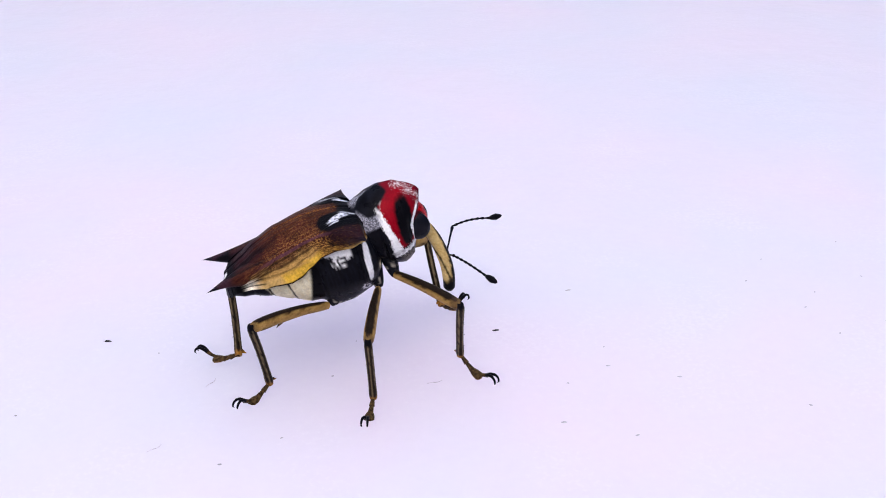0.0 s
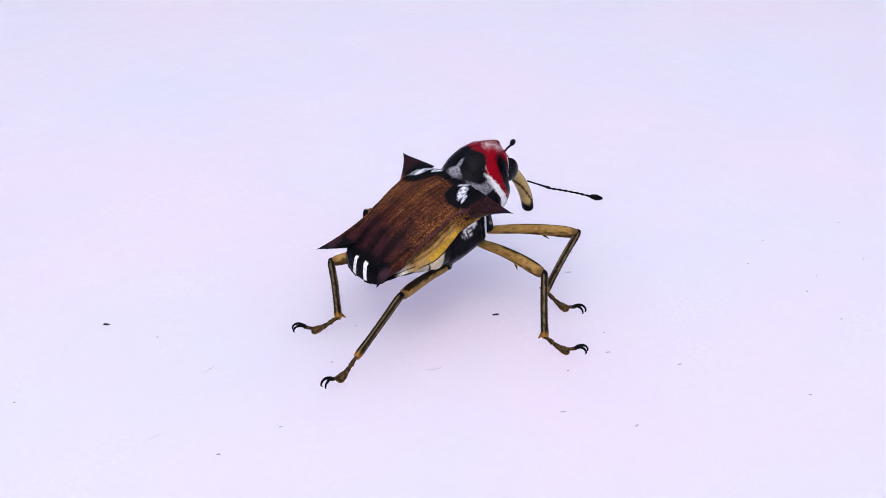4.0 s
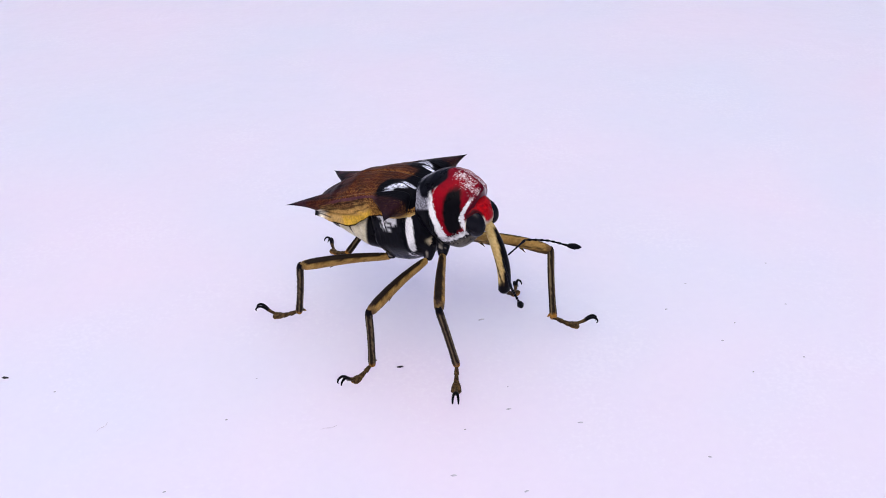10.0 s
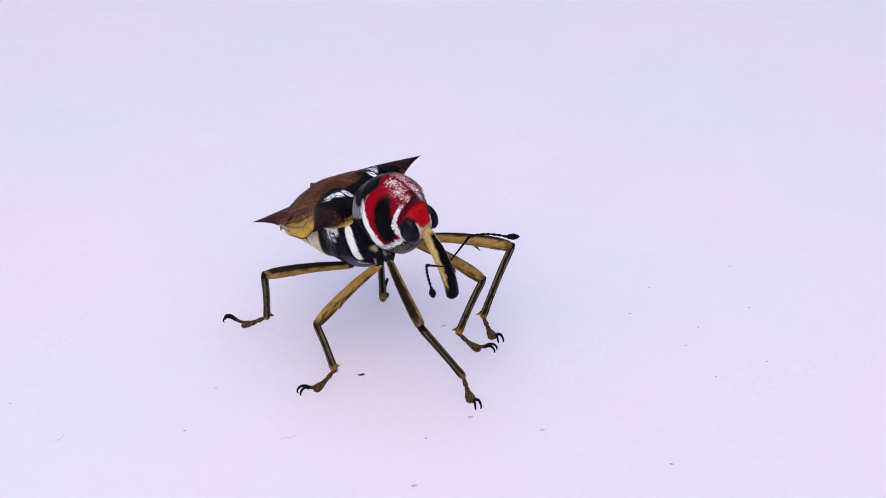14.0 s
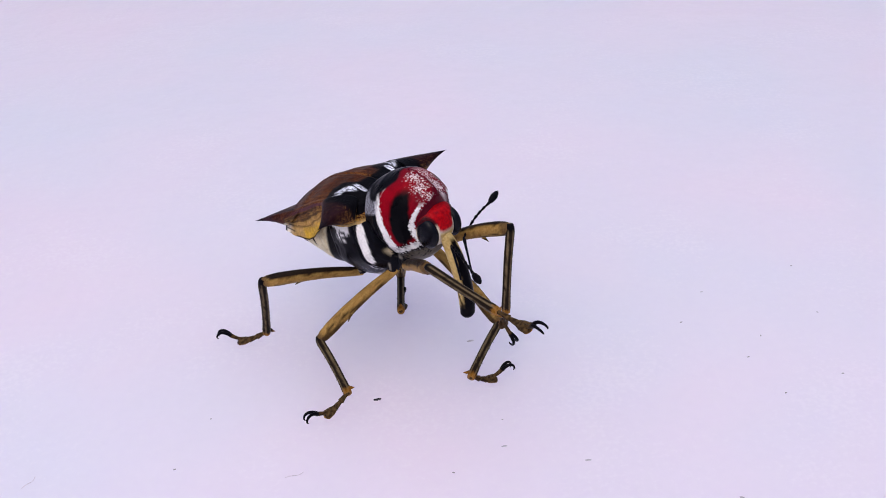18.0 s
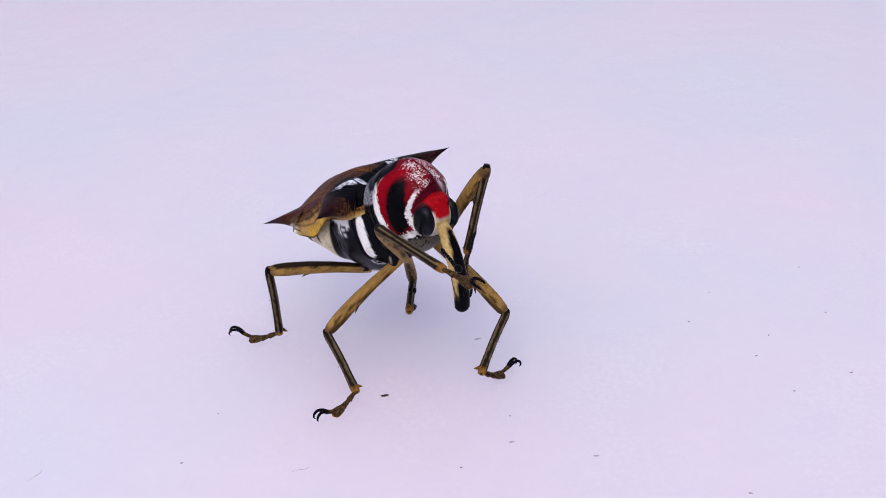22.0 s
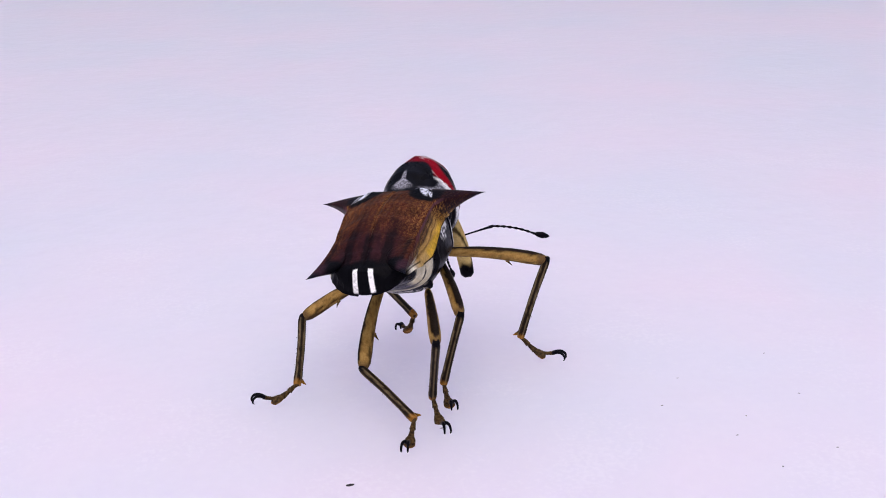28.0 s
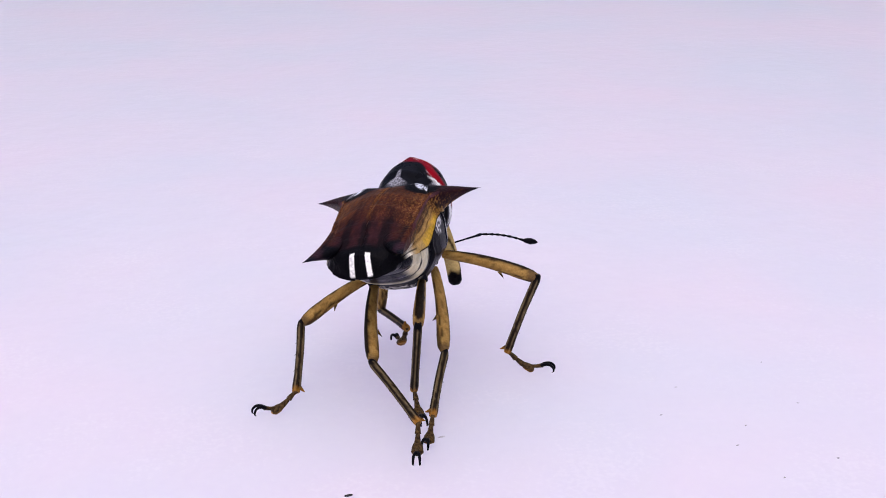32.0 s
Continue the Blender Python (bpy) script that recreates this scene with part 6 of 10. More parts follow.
    walk(tarsus["MR"], [
        (0, mm(6.62, -2.68, -6.63, -3.1, -15.2, -112.1)), (0.5, mm(6.58, -2.59, -6.36, -6.7, -15.3, -111.6)), (1, mm(6.47, -2.58, -6.41, -4.3, -15.3, -111.2)),
        (1.5, mm(6.49, -2.58, -6.29, -6.5, -15.2, -109.4)), (2, mm(6.52, -2.67, -6.57, 1.1, -15.5, -107.3)), (2.25, mm(6.68, -2.6, -5.9, -6.7, -14.4, -104)),
        (2.5, mm(6.99, -2.69, -5.54, -6.6, -13.7, -99.4)), (2.75, mm(7.46, -2.82, -5.16, -7, -13.2, -93.8)), (3, mm(8.04, -2.97, -4.74, -7.7, -12.7, -87.4)),
        (3.25, mm(8.68, -3.1, -4.3, -8.6, -12.3, -80.9)), (3.5, mm(9.34, -3.17, -3.84, -9.3, -12.2, -74.6)), (3.75, mm(9.94, -3.2, -3.37, -9.9, -12.3, -69.1)),
        (4, mm(10.44, -3.17, -2.9, -10.2, -12.5, -64.6)), (4.25, mm(10.77, -3.11, -2.43, -10.2, -12.8, -61.7)), (4.5, mm(10.9, -3.03, -1.97, -10.2, -13.1, -59.6)),
        (4.75, mm(10.21, -4.19, -2.8, -8.4, -15.5, -82.4)), (5, mm(9.28, -5.27, -3.49, -2.4, -19.5, -102.4)), (5.25, mm(9.13, -5.29, -4.85, -4.5, -16.9, -110.6)),
        (5.5, mm(8.78, -4.92, -6.36, -6, -16.3, -114.4)), (5.75, mm(8.52, -4, -6.83, -2.5, -16.2, -116.8)), (6, mm(8.08, -2.97, -7.37, 0.3, -16.1, -118.2)),
        (6.25, mm(7.39, -1.89, -7.47, -3.3, -16.9, -110.5)), (6.5, mm(6.65, -0.92, -7.47, -7.2, -17, -102.8)), (6.75, mm(5.98, -0.17, -7.4, -7.3, -17.9, -95.8)),
        (7, mm(5.38, 0.38, -7.35, -7.4, -19, -89.9)), (7.25, mm(4.95, 0.67, -7.51, -9.1, -17.8, -86.1)), (7.5, mm(4.77, 0.76, -7.6, -10, -16.7, -84.1)),
        (7.75, mm(5.66, 1.18, -6.65, -0.9, -15.2, -99.8)), (8, mm(6.51, 1.64, -5.73, 12.9, -10.6, -116)), (8.25, mm(6.54, 1.05, -5.79, 6.7, -10.3, -120.4)),
        (8.5, mm(6.58, 0.43, -6.02, 8.3, -9.9, -125.2)), (8.75, mm(6.71, 0.25, -6.05, 4.8, -8, -129.3)), (9, mm(6.83, 0.09, -6.17, 4.5, -6.2, -134.5)),
        (9.25, mm(6.94, -1.57, -5.95, 5.5, -5.8, -143.1)), (9.5, mm(6.65, -3.26, -5.68, 8.7, -4.8, -152)), (9.75, mm(7.17, -2.47, -6.14, 3.3, -8.7, -128.5)),
        (10, mm(7.66, -1.65, -6.81, 3.3, -10.6, -104.2)), (10.25, mm(7.53, -1.57, -6.71, -3.7, -8.1, -106.1)), (10.5, mm(7.4, -1.57, -6.91, -3.8, -6.9, -107.7)),
        (10.75, mm(7.32, -1.5, -6.84, -5.7, -5.6, -106.8)), (11, mm(7.23, -1.49, -6.93, -4.5, -5.1, -105.1)), (11.25, mm(7.19, -1.5, -6.84, -5.7, -5.7, -106.8)),
        (11.5, mm(7.12, -1.52, -6.84, -5.4, -6.6, -108.5)), (11.75, mm(7.06, -1.56, -6.82, -5.1, -7.3, -110.2)), (12, mm(6.99, -1.61, -6.91, -4.1, -8.1, -111.4)),
        (12.25, mm(7.6, -1.03, -6.37, -1.3, -10.6, -108.4)), (12.5, mm(8.09, -0.4, -6.01, 2.3, -13.5, -106.2)), (12.75, mm(7.91, -0.4, -6.09, 2.1, -15.1, -105)),
        (13, mm(7.71, -0.4, -6.11, -0.9, -16.8, -103.5)), (13.25, mm(7.7, -0.46, -6.2, 2.1, -17.1, -102.8)), (13.5, mm(7.67, -0.49, -6.22, 2.1, -17.4, -102.2)),
        (14, mm(7.63, -0.55, -6.25, 2, -18.1, -101.1)), (14.5, mm(7.58, -0.61, -6.29, 1.9, -18.8, -99.7)), (15, mm(7.53, -0.67, -6.32, 1.8, -19.4, -98.8)),
        (15.5, mm(7.49, -0.74, -6.35, 1.3, -20, -97.5)), (16, mm(7.33, -0.89, -6.51, 0.9, -20.2, -97.8)), (16.5, mm(7.07, -0.83, -6.71, 3.5, -20.3, -103.3)),
        (17, mm(7.32, -0.41, -6.57, -0.4, -20.2, -107)), (17.5, mm(7.29, -0.25, -6.65, 1.3, -18.8, -108.4)), (18, mm(7.66, 0.24, -6.43, -5.1, -18.1, -105.5)),
        (18.5, mm(7.21, -0.23, -6.69, -1.5, -18.6, -103.1)), (19, mm(7.38, -0.01, -6.59, -3.6, -20, -98.5)), (19.5, mm(7.53, 0.25, -6.7, -0.2, -19.9, -97.3)),
        (20, mm(7.7, 0.36, -6.87, -0.2, -20.5, -97.7)), (21, mm(7.42, 0.14, -6.89, -4.6, -22.5, -91.7)), (22, mm(7.22, 0.13, -7.1, -3.2, -23.2, -96.1)),
        (22.5, mm(7, 0.01, -7.32, -2.9, -24, -93.4)), (22.75, mm(6.27, 0.71, -7.79, -9.7, -23.5, -84.3)), (23, mm(5.42, 1.35, -8.27, -14.4, -21.9, -75.6)),
        (23.25, mm(5.93, 0.92, -7.97, -10.7, -13.1, -88.1)), (23.5, mm(6.36, 0.28, -8.15, -8.7, -3.6, -100.1)), (23.75, mm(5.38, 1.41, -7.58, -9.7, -4.5, -104.5)),
        (24, mm(4.28, 2.13, -6.87, -14.3, -5.3, -104.5)), (24.25, mm(3.6, 0.61, -7.01, -9, -6.5, -98.7)), (24.5, mm(2.59, -0.37, -7.03, -7, -7.6, -98)),
        (24.75, mm(2.82, -0.44, -6.96, -7.1, -8.8, -98.5)), (25, mm(3.42, -0.68, -6.88, -7, -9.9, -100.1)), (25.25, mm(4.23, -1.1, -6.77, -6.9, -11, -102.1)),
        (25.5, mm(5.13, -1.69, -6.62, -6.5, -12.1, -104.1)), (25.75, mm(5.96, -2.39, -6.42, -6.2, -13.2, -105.8)), (26, mm(6.63, -3.09, -6.21, -5.9, -14.3, -107)),
        (26.25, mm(7.07, -3.61, -6.02, -5.7, -15.5, -107.6)), (26.5, mm(7.23, -3.82, -5.92, -4.6, -16.6, -107.8)), (26.75, mm(6.92, -3.71, -6.44, -6.9, -13.8, -113)),
        (27, mm(6.6, -3.58, -6.92, -10.3, -11.1, -117.6)), (27.25, mm(6.36, -6.39, -6.18, -6.7, -10.4, -137.1)), (27.5, mm(4.86, -9.17, -5.42, -4.7, -9.8, -156)),
        (27.75, mm(3.48, -7.62, -6.35, -6.9, -9.6, -152.3)), (28, mm(2.33, -5.77, -7.25, -5.3, -9.4, -152.4)), (29, mm(3.27, -10.08, -6.04, -39.6, 9.9, 6.2)),
        (30, mm(3.29, -10.63, -6.35, -82, 9.5, 25.4)), (31, mm(2.74, -9.49, -7.57, -23, -10.4, -167.6)), (32, mm(2.69, -9.2, -8.05, -14.7, -10.8, -175.6)),
    ])
    walk(femur["HR"], [
        (0, mm(1.86, -3.51, -1.97, 17.9, -15.8, -149.6)), (0.5, mm(1.57, -3.1, -2.12, 22.3, -15.2, -149.5)), (1, mm(1.8, -3.43, -1.98, 19.6, -13.4, -149.8)),
        (1.5, mm(1.56, -3.09, -2.12, 22.8, -12.5, -148.1)), (2, mm(1.79, -3.38, -2, 19.6, -12, -146.8)), (2.25, mm(1.55, -3.06, -2.13, 26.9, -12.4, -147.9)),
        (2.5, mm(1.55, -3.07, -2.12, 30.4, -13.4, -150.4)), (2.75, mm(1.55, -3.07, -2.11, 33.2, -14.3, -153.6)), (3, mm(1.55, -3.08, -2.11, 34.7, -15.2, -156.9)),
        (3.25, mm(1.56, -3.09, -2.1, 34.2, -15.6, -160.4)), (3.5, mm(1.56, -3.11, -2.1, 32.1, -15.3, -163.6)), (3.75, mm(1.56, -3.13, -2.09, 28.3, -14.1, -166.1)),
        (4, mm(1.56, -3.16, -2.09, 23.5, -11.6, -167.9)), (4.25, mm(1.56, -3.2, -2.1, 18.7, -8.5, -168.9)), (4.5, mm(1.55, -3.2, -2.11, 14.6, -7.3, -169.5)),
        (4.75, mm(1.57, -3.16, -2.08, 33.3, -40.2, 179.2)), (5, mm(1.88, -3.69, -1.68, 43.8, -40.7, 176.7)), (5.25, mm(1.56, -3.09, -2.13, 34.2, -50.6, -175)),
        (5.5, mm(1.54, -3.05, -2.15, 14.2, -54, -156.3)), (5.75, mm(1.51, -3.02, -2.16, 14.2, -40.5, -160.6)), (6, mm(1.51, -3.02, -2.16, 13.8, -26, -165.3)),
        (6.25, mm(1.5, -3, -2.16, 11.2, -42.9, -159.1)), (6.5, mm(1.51, -3.01, -2.16, 2.5, -60.5, -148.4)), (6.75, mm(1.51, -3.02, -2.16, 11.3, -59.5, -148.1)),
        (7, mm(1.53, -3.02, -2.15, 22.4, -43.3, -144.9)), (7.25, mm(1.53, -3.03, -2.15, 21, -7.2, -142.1)), (7.5, mm(1.53, -3.03, -2.16, 8.1, 13.5, -141.2)),
        (7.75, mm(1.53, -3.04, -2.16, -1.2, 29.7, -141.5)), (8, mm(1.52, -3.02, -2.16, -5.5, 42.2, -142.6)), (8.25, mm(1.53, -3.04, -2.16, -5.5, 35, -147.2)),
        (8.5, mm(1.54, -3.06, -2.16, -4.4, 31.1, -151.9)), (8.75, mm(1.53, -3.04, -2.16, -7.4, 26.7, -156.1)), (9, mm(1.51, -3.01, -2.16, -11.6, 24.9, -160.3)),
        (9.25, mm(1.54, -3.04, -2.15, 16.6, 12.5, -136.1)), (9.5, mm(1.54, -3.03, -2.15, 22.6, -13.6, -125)), (9.75, mm(1.54, -3.03, -2.15, 19.2, -19.7, -132.9)),
        (10, mm(1.72, -3.21, -2.1, 12.3, -27, -139.8)), (10.25, mm(1.55, -3.05, -2.15, 10.4, -27.8, -138.7)), (10.5, mm(1.53, -3.03, -2.16, 6.7, -28.2, -137.6)),
        (10.75, mm(1.54, -3.04, -2.16, 5.4, -27.3, -137)), (11, mm(1.51, -3.01, -2.16, 4.4, -26.3, -136.4)), (11.25, mm(1.53, -3.03, -2.16, 5.4, -26.2, -136.4)),
        (11.5, mm(1.52, -3.02, -2.16, 6.8, -25.6, -136.6)), (11.75, mm(1.52, -3.02, -2.16, 8.1, -24.9, -136.6)), (12, mm(1.43, -2.93, -2.18, 9.9, -25.2, -136.6)),
        (12.25, mm(1.52, -3.01, -2.16, 16.7, -28.2, -131)), (12.5, mm(1.52, -3.01, -2.16, 23.8, -32.4, -126.6)), (12.75, mm(1.51, -3.01, -2.16, 25.1, -32.9, -128.2)),
        (13, mm(1.43, -2.97, -2.2, 26.3, -33.4, -130.1)), (13.25, mm(1.5, -3.01, -2.16, 26.5, -33.6, -129.9)), (13.5, mm(1.5, -3.01, -2.16, 26.8, -33.9, -130)),
        (14, mm(1.51, -3.01, -2.16, 27.3, -34.5, -129.6)), (14.5, mm(1.51, -3.01, -2.16, 27.7, -35.2, -129.1)), (15, mm(1.51, -3.01, -2.16, 28.1, -35.8, -128.8)),
        (15.5, mm(1.51, -3.01, -2.16, 28.8, -36.3, -128.7)), (16, mm(1.51, -3.01, -2.16, 27.8, -35.1, -130.3)), (16.5, mm(1.48, -3, -2.17, 28, -34.7, -131.6)),
        (17, mm(1.31, -2.92, -2.26, 29.4, -33.7, -131.6)), (17.5, mm(1.5, -3, -2.17, 26.3, -30.3, -129.3)), (18, mm(1.64, -3.06, -2.11, 23.1, -28.5, -124.7)),
        (18.5, mm(1.52, -3.02, -2.15, 24.5, -26.7, -131.7)), (19, mm(1.52, -3.01, -2.16, 26.8, -27.2, -130.3)), (19.5, mm(1.52, -3.01, -2.16, 27.2, -28.2, -126.8)),
        (20, mm(1.56, -3.03, -2.14, 25.5, -29.6, -125.1)), (21, mm(1.53, -3.02, -2.15, 24.5, -31.8, -122.9)), (22, mm(1.4, -2.96, -2.21, 27.4, -29.7, -130.4)),
        (22.5, mm(1.5, -3.01, -2.16, 26.7, -31.3, -125.6)), (22.75, mm(1.53, -3.02, -2.15, 23.6, -0.4, -126.7)), (23, mm(1.51, -3.01, -2.16, 11.9, 27.9, -134.9)),
        (23.25, mm(1.52, -3.02, -2.16, 7.3, 12.5, -134.4)), (23.5, mm(1.51, -3.01, -2.16, -11, -13.9, -125)), (23.75, mm(1.53, -3.02, -2.16, -2.5, -16.9, -127)),
        (24, mm(1.53, -3.02, -2.16, 4.6, -20, -132.8)), (24.25, mm(1.53, -3.03, -2.16, 6.4, -20.9, -139.1)), (24.5, mm(1.51, -3.01, -2.16, 8, -21.7, -142)),
        (24.75, mm(1.52, -3.03, -2.16, 9.6, -22.5, -142.4)), (25, mm(1.52, -3.03, -2.16, 10.8, -23.7, -143.5)), (25.25, mm(1.52, -3.03, -2.16, 11.1, -25.3, -145)),
        (25.5, mm(1.52, -3.03, -2.16, 10.3, -27.2, -146.6)), (25.75, mm(1.52, -3.03, -2.16, 8.3, -29.7, -148.2)), (26, mm(1.52, -3.03, -2.16, 5.4, -33, -149.4)),
        (26.25, mm(1.52, -3.03, -2.16, 2.4, -37.4, -150.3)), (26.5, mm(1.51, -3.01, -2.16, 0.8, -38.8, -150.6)), (26.75, mm(1.53, -3.04, -2.15, 14.6, -21.7, -153.8)),
        (27, mm(1.65, -3.31, -2.11, 8.1, -15.5, -156.2)), (27.25, mm(1.54, -3.08, -2.15, 9.8, -23.6, -157.6)), (27.5, mm(1.51, -3, -2.16, -19.1, -44.1, -150.1)),
        (27.75, mm(1.55, -3.11, -2.15, 6.9, -17.6, -159.9)), (28, mm(1.74, -3.69, -2.22, -4.7, -10.4, -160.7)), (29, mm(1.72, -3.53, -2.05, 11.6, -12.9, -160.7)),
        (30, mm(1.34, -2.54, -2.12, -4.2, -10.3, -159.4)), (31, mm(1.51, -3.03, -2.16, -4.1, -12.4, -166.1)), (32, mm(1.46, -2.72, -2.13, -6.9, -12.5, -167.9)),
    ])
    walk(tibia["HR"], [
        (0, mm(5.16, -8.15, -0.21, -96.9, -17.4, -151)), (0.5, mm(4.87, -7.54, 0.06, -90.4, -17.6, -150.8)), (1, mm(5.02, -8.05, -0.04, -96.5, -15.9, -150.6)),
        (1.5, mm(4.88, -7.48, 0.14, -90.2, -16.5, -150.2)), (2, mm(5.21, -7.85, -0.05, -95.4, -17.5, -149.4)), (2.25, mm(4.86, -7.25, 0.5, -86.1, -17.1, -150.8)),
        (2.5, mm(4.69, -7.19, 0.81, -79.2, -16.9, -153.3)), (2.75, mm(4.49, -7.17, 1.05, -70.1, -17.1, -156.3)), (3, mm(4.29, -7.23, 1.16, -59.6, -17.2, -159.5)),
        (3.25, mm(4.06, -7.43, 1.12, -48.8, -16.9, -162.3)), (3.5, mm(3.79, -7.71, 0.95, -37.7, -16, -164.7)), (3.75, mm(3.49, -8.05, 0.65, -26.7, -14.5, -166.4)),
        (4, mm(3.17, -8.4, 0.24, -16.2, -11.8, -167.5)), (4.25, mm(2.92, -8.67, -0.21, -6.9, -8.7, -168)), (4.5, mm(2.79, -8.83, -0.62, -0.7, -7.6, -167.8)),
        (4.75, mm(3.61, -8.16, 0.42, -15, -41.5, -171.8)), (5, mm(4.32, -8.14, 1.45, -29.7, -42, -172.6)), (5.25, mm(4.57, -7.76, -0, -51.9, -51.1, -166.6)),
        (5.5, mm(4.94, -7.85, -1.29, -84.7, -53.8, -151.5)), (5.75, mm(4.33, -8.14, -1.04, -75.3, -42.8, -160.2)), (6, mm(3.58, -8.45, -0.89, -69.3, -29.7, -166.5)),
        (6.25, mm(4.32, -8.17, -1.32, -68, -46, -162)), (6.5, mm(4.81, -7.96, -2.03, -72.2, -63.2, -152.8)), (6.75, mm(5.45, -7.44, -1.57, -76.8, -60.7, -149.9)),
        (7, mm(5.97, -6.63, -0.5, -83.7, -43.6, -145)), (7.25, mm(5.15, -7.25, -0.03, -96.3, -7.4, -142.2)), (7.5, mm(5.07, -7.75, -1.35, -116.2, 13.6, -141.3)),
        (7.75, mm(5.29, -7.66, -2.27, -136.4, 29.7, -141.5)), (8, mm(5.42, -7.5, -2.58, -149.2, 42.2, -142.6)), (8.25, mm(5.01, -7.84, -2.63, -148.1, 35, -147.4)),
        (8.5, mm(4.54, -8.19, -2.55, -147.3, 31.2, -152.1)), (8.75, mm(4.24, -8.3, -2.85, -147.3, 26.8, -156.2)), (9, mm(4, -8.44, -3.27, -152.2, 24.9, -160.3)),
        (9.25, mm(5.23, -7.4, -0.49, -107.6, 12.3, -134.9)), (9.5, mm(6.35, -5.74, 0.07, -80.7, -13.8, -122.4)), (9.75, mm(6.11, -6.37, -0.3, -78.7, -19.9, -129.1)),
        (10, mm(5.91, -7.28, -0.97, -80.3, -25.9, -134.7)), (10.25, mm(5.79, -7.12, -1.2, -82.1, -27.9, -134.9)), (10.5, mm(5.75, -7.18, -1.55, -86.2, -28.3, -135)),
        (10.75, mm(5.77, -7.2, -1.66, -87.9, -27.7, -135.3)), (11, mm(5.75, -7.17, -1.75, -88.6, -26.9, -135.7)), (11.25, mm(5.8, -7.15, -1.66, -88, -27.6, -136.8)),
        (11.5, mm(5.8, -7.1, -1.53, -86.5, -27.3, -138)), (11.75, mm(5.82, -7.06, -1.4, -85.3, -27.1, -139.3)), (12, mm(5.77, -6.89, -1.25, -82.4, -27.8, -140.5)),
        (12.25, mm(6.35, -6.14, -0.65, -79, -29.7, -133.8)), (12.5, mm(6.66, -5.22, -0.13, -73, -33.2, -128.6)), (12.75, mm(6.59, -5.26, -0.04, -72.8, -33.5, -129.1)),
        (13, mm(6.44, -5.29, -0, -71.3, -33.4, -129.7)), (13.25, mm(6.53, -5.3, 0.05, -72.3, -33.8, -129.6)), (13.5, mm(6.53, -5.27, 0.07, -72.2, -33.8, -129.3)),
        (14, mm(6.57, -5.19, 0.09, -72.3, -34.1, -128.6)), (14.5, mm(6.61, -5.1, 0.1, -72.3, -34.5, -127.7)), (15, mm(6.63, -5.02, 0.11, -72.2, -34.7, -127)),
        (15.5, mm(6.64, -4.94, 0.15, -71.9, -35.1, -126.6)), (16, mm(6.55, -5.19, 0.11, -70.1, -33.5, -127.6)), (16.5, mm(6.46, -5.3, 0.12, -71.6, -32.9, -128.4)),
        (17, mm(6.26, -5.15, 0.17, -69.7, -31.9, -127.7)), (17.5, mm(6.47, -5.35, 0.1, -71.7, -31.6, -129.2)), (18, mm(6.77, -5.26, -0.06, -74, -32.5, -127.6)),
        (18.5, mm(6.3, -5.79, 0.06, -73, -29.4, -130.9)), (19, mm(6.36, -5.51, 0.23, -76.8, -27.7, -125.2)), (19.5, mm(6.53, -5.14, 0.24, -77.6, -28.1, -122.1)),
        (20, mm(6.69, -5.08, 0.09, -78.2, -27.9, -120.8)), (21, mm(6.79, -4.87, -0.05, -76.8, -31.3, -120.5)), (22, mm(6.3, -5.35, 0.17, -78.2, -26.5, -120.7)),
        (22.5, mm(6.63, -4.98, 0.12, -79.2, -29.7, -120.7)), (22.75, mm(5.91, -6.27, 0.23, -82.4, 0.5, -124.6)), (23, mm(5.33, -7.65, -1.05, -96, 27.9, -134.9)),
        (23.25, mm(5.62, -7.27, -1.42, -82.7, 12.7, -134.4)), (23.5, mm(6.14, -6.58, -3.26, -70.1, -14.4, -125.2)), (23.75, mm(6.23, -6.65, -2.4, -72.7, -16.8, -127)),
        (24, mm(6, -6.93, -1.71, -73.2, -20, -132.7)), (24.25, mm(5.58, -7.34, -1.54, -72.9, -20.9, -139)), (24.5, mm(5.45, -7.55, -1.38, -73.4, -21.7, -142)),
        (24.75, mm(5.4, -7.45, -1.24, -70.4, -22.5, -142.5)), (25, mm(5.36, -7.47, -1.14, -65.6, -23.7, -143.6)), (25.25, mm(5.27, -7.53, -1.13, -58.5, -25.3, -145.1)),
        (25.5, mm(5.15, -7.65, -1.22, -49.9, -27.2, -146.7)), (25.75, mm(4.99, -7.81, -1.41, -40.4, -29.7, -148.3)), (26, mm(4.8, -7.98, -1.69, -30.8, -33, -149.4)),
        (26.25, mm(4.6, -8.12, -1.96, -22.6, -37.4, -150.2)), (26.5, mm(4.54, -8.28, -2.09, -19.8, -38.8, -150.6)), (26.75, mm(4.57, -7.96, -0.75, -56.3, -21.7, -153.8)),
        (27, mm(4.23, -8.61, -1.3, -87.5, -15.2, -156.3)), (27.25, mm(4.15, -8.35, -1.22, -61.9, -23.4, -157.5)), (27.5, mm(3.13, -8.55, -3.56, -21.8, -46.3, -157.7)),
        (27.75, mm(3.79, -8.58, -1.46, -74, -17.7, -159.8)), (28, mm(3.62, -9.32, -2.7, -115.4, -10.5, -160.7)), (29, mm(3.9, -8.95, -0.88, -104.7, -13.4, -159.9)),
        (30, mm(3.35, -8.12, -2.55, -119.3, -10.7, -159.5)), (31, mm(2.85, -8.81, -2.58, -119.8, -13.4, -165.5)), (32, mm(2.55, -8.53, -2.83, -110.5, -12.9, -167.3)),
    ])
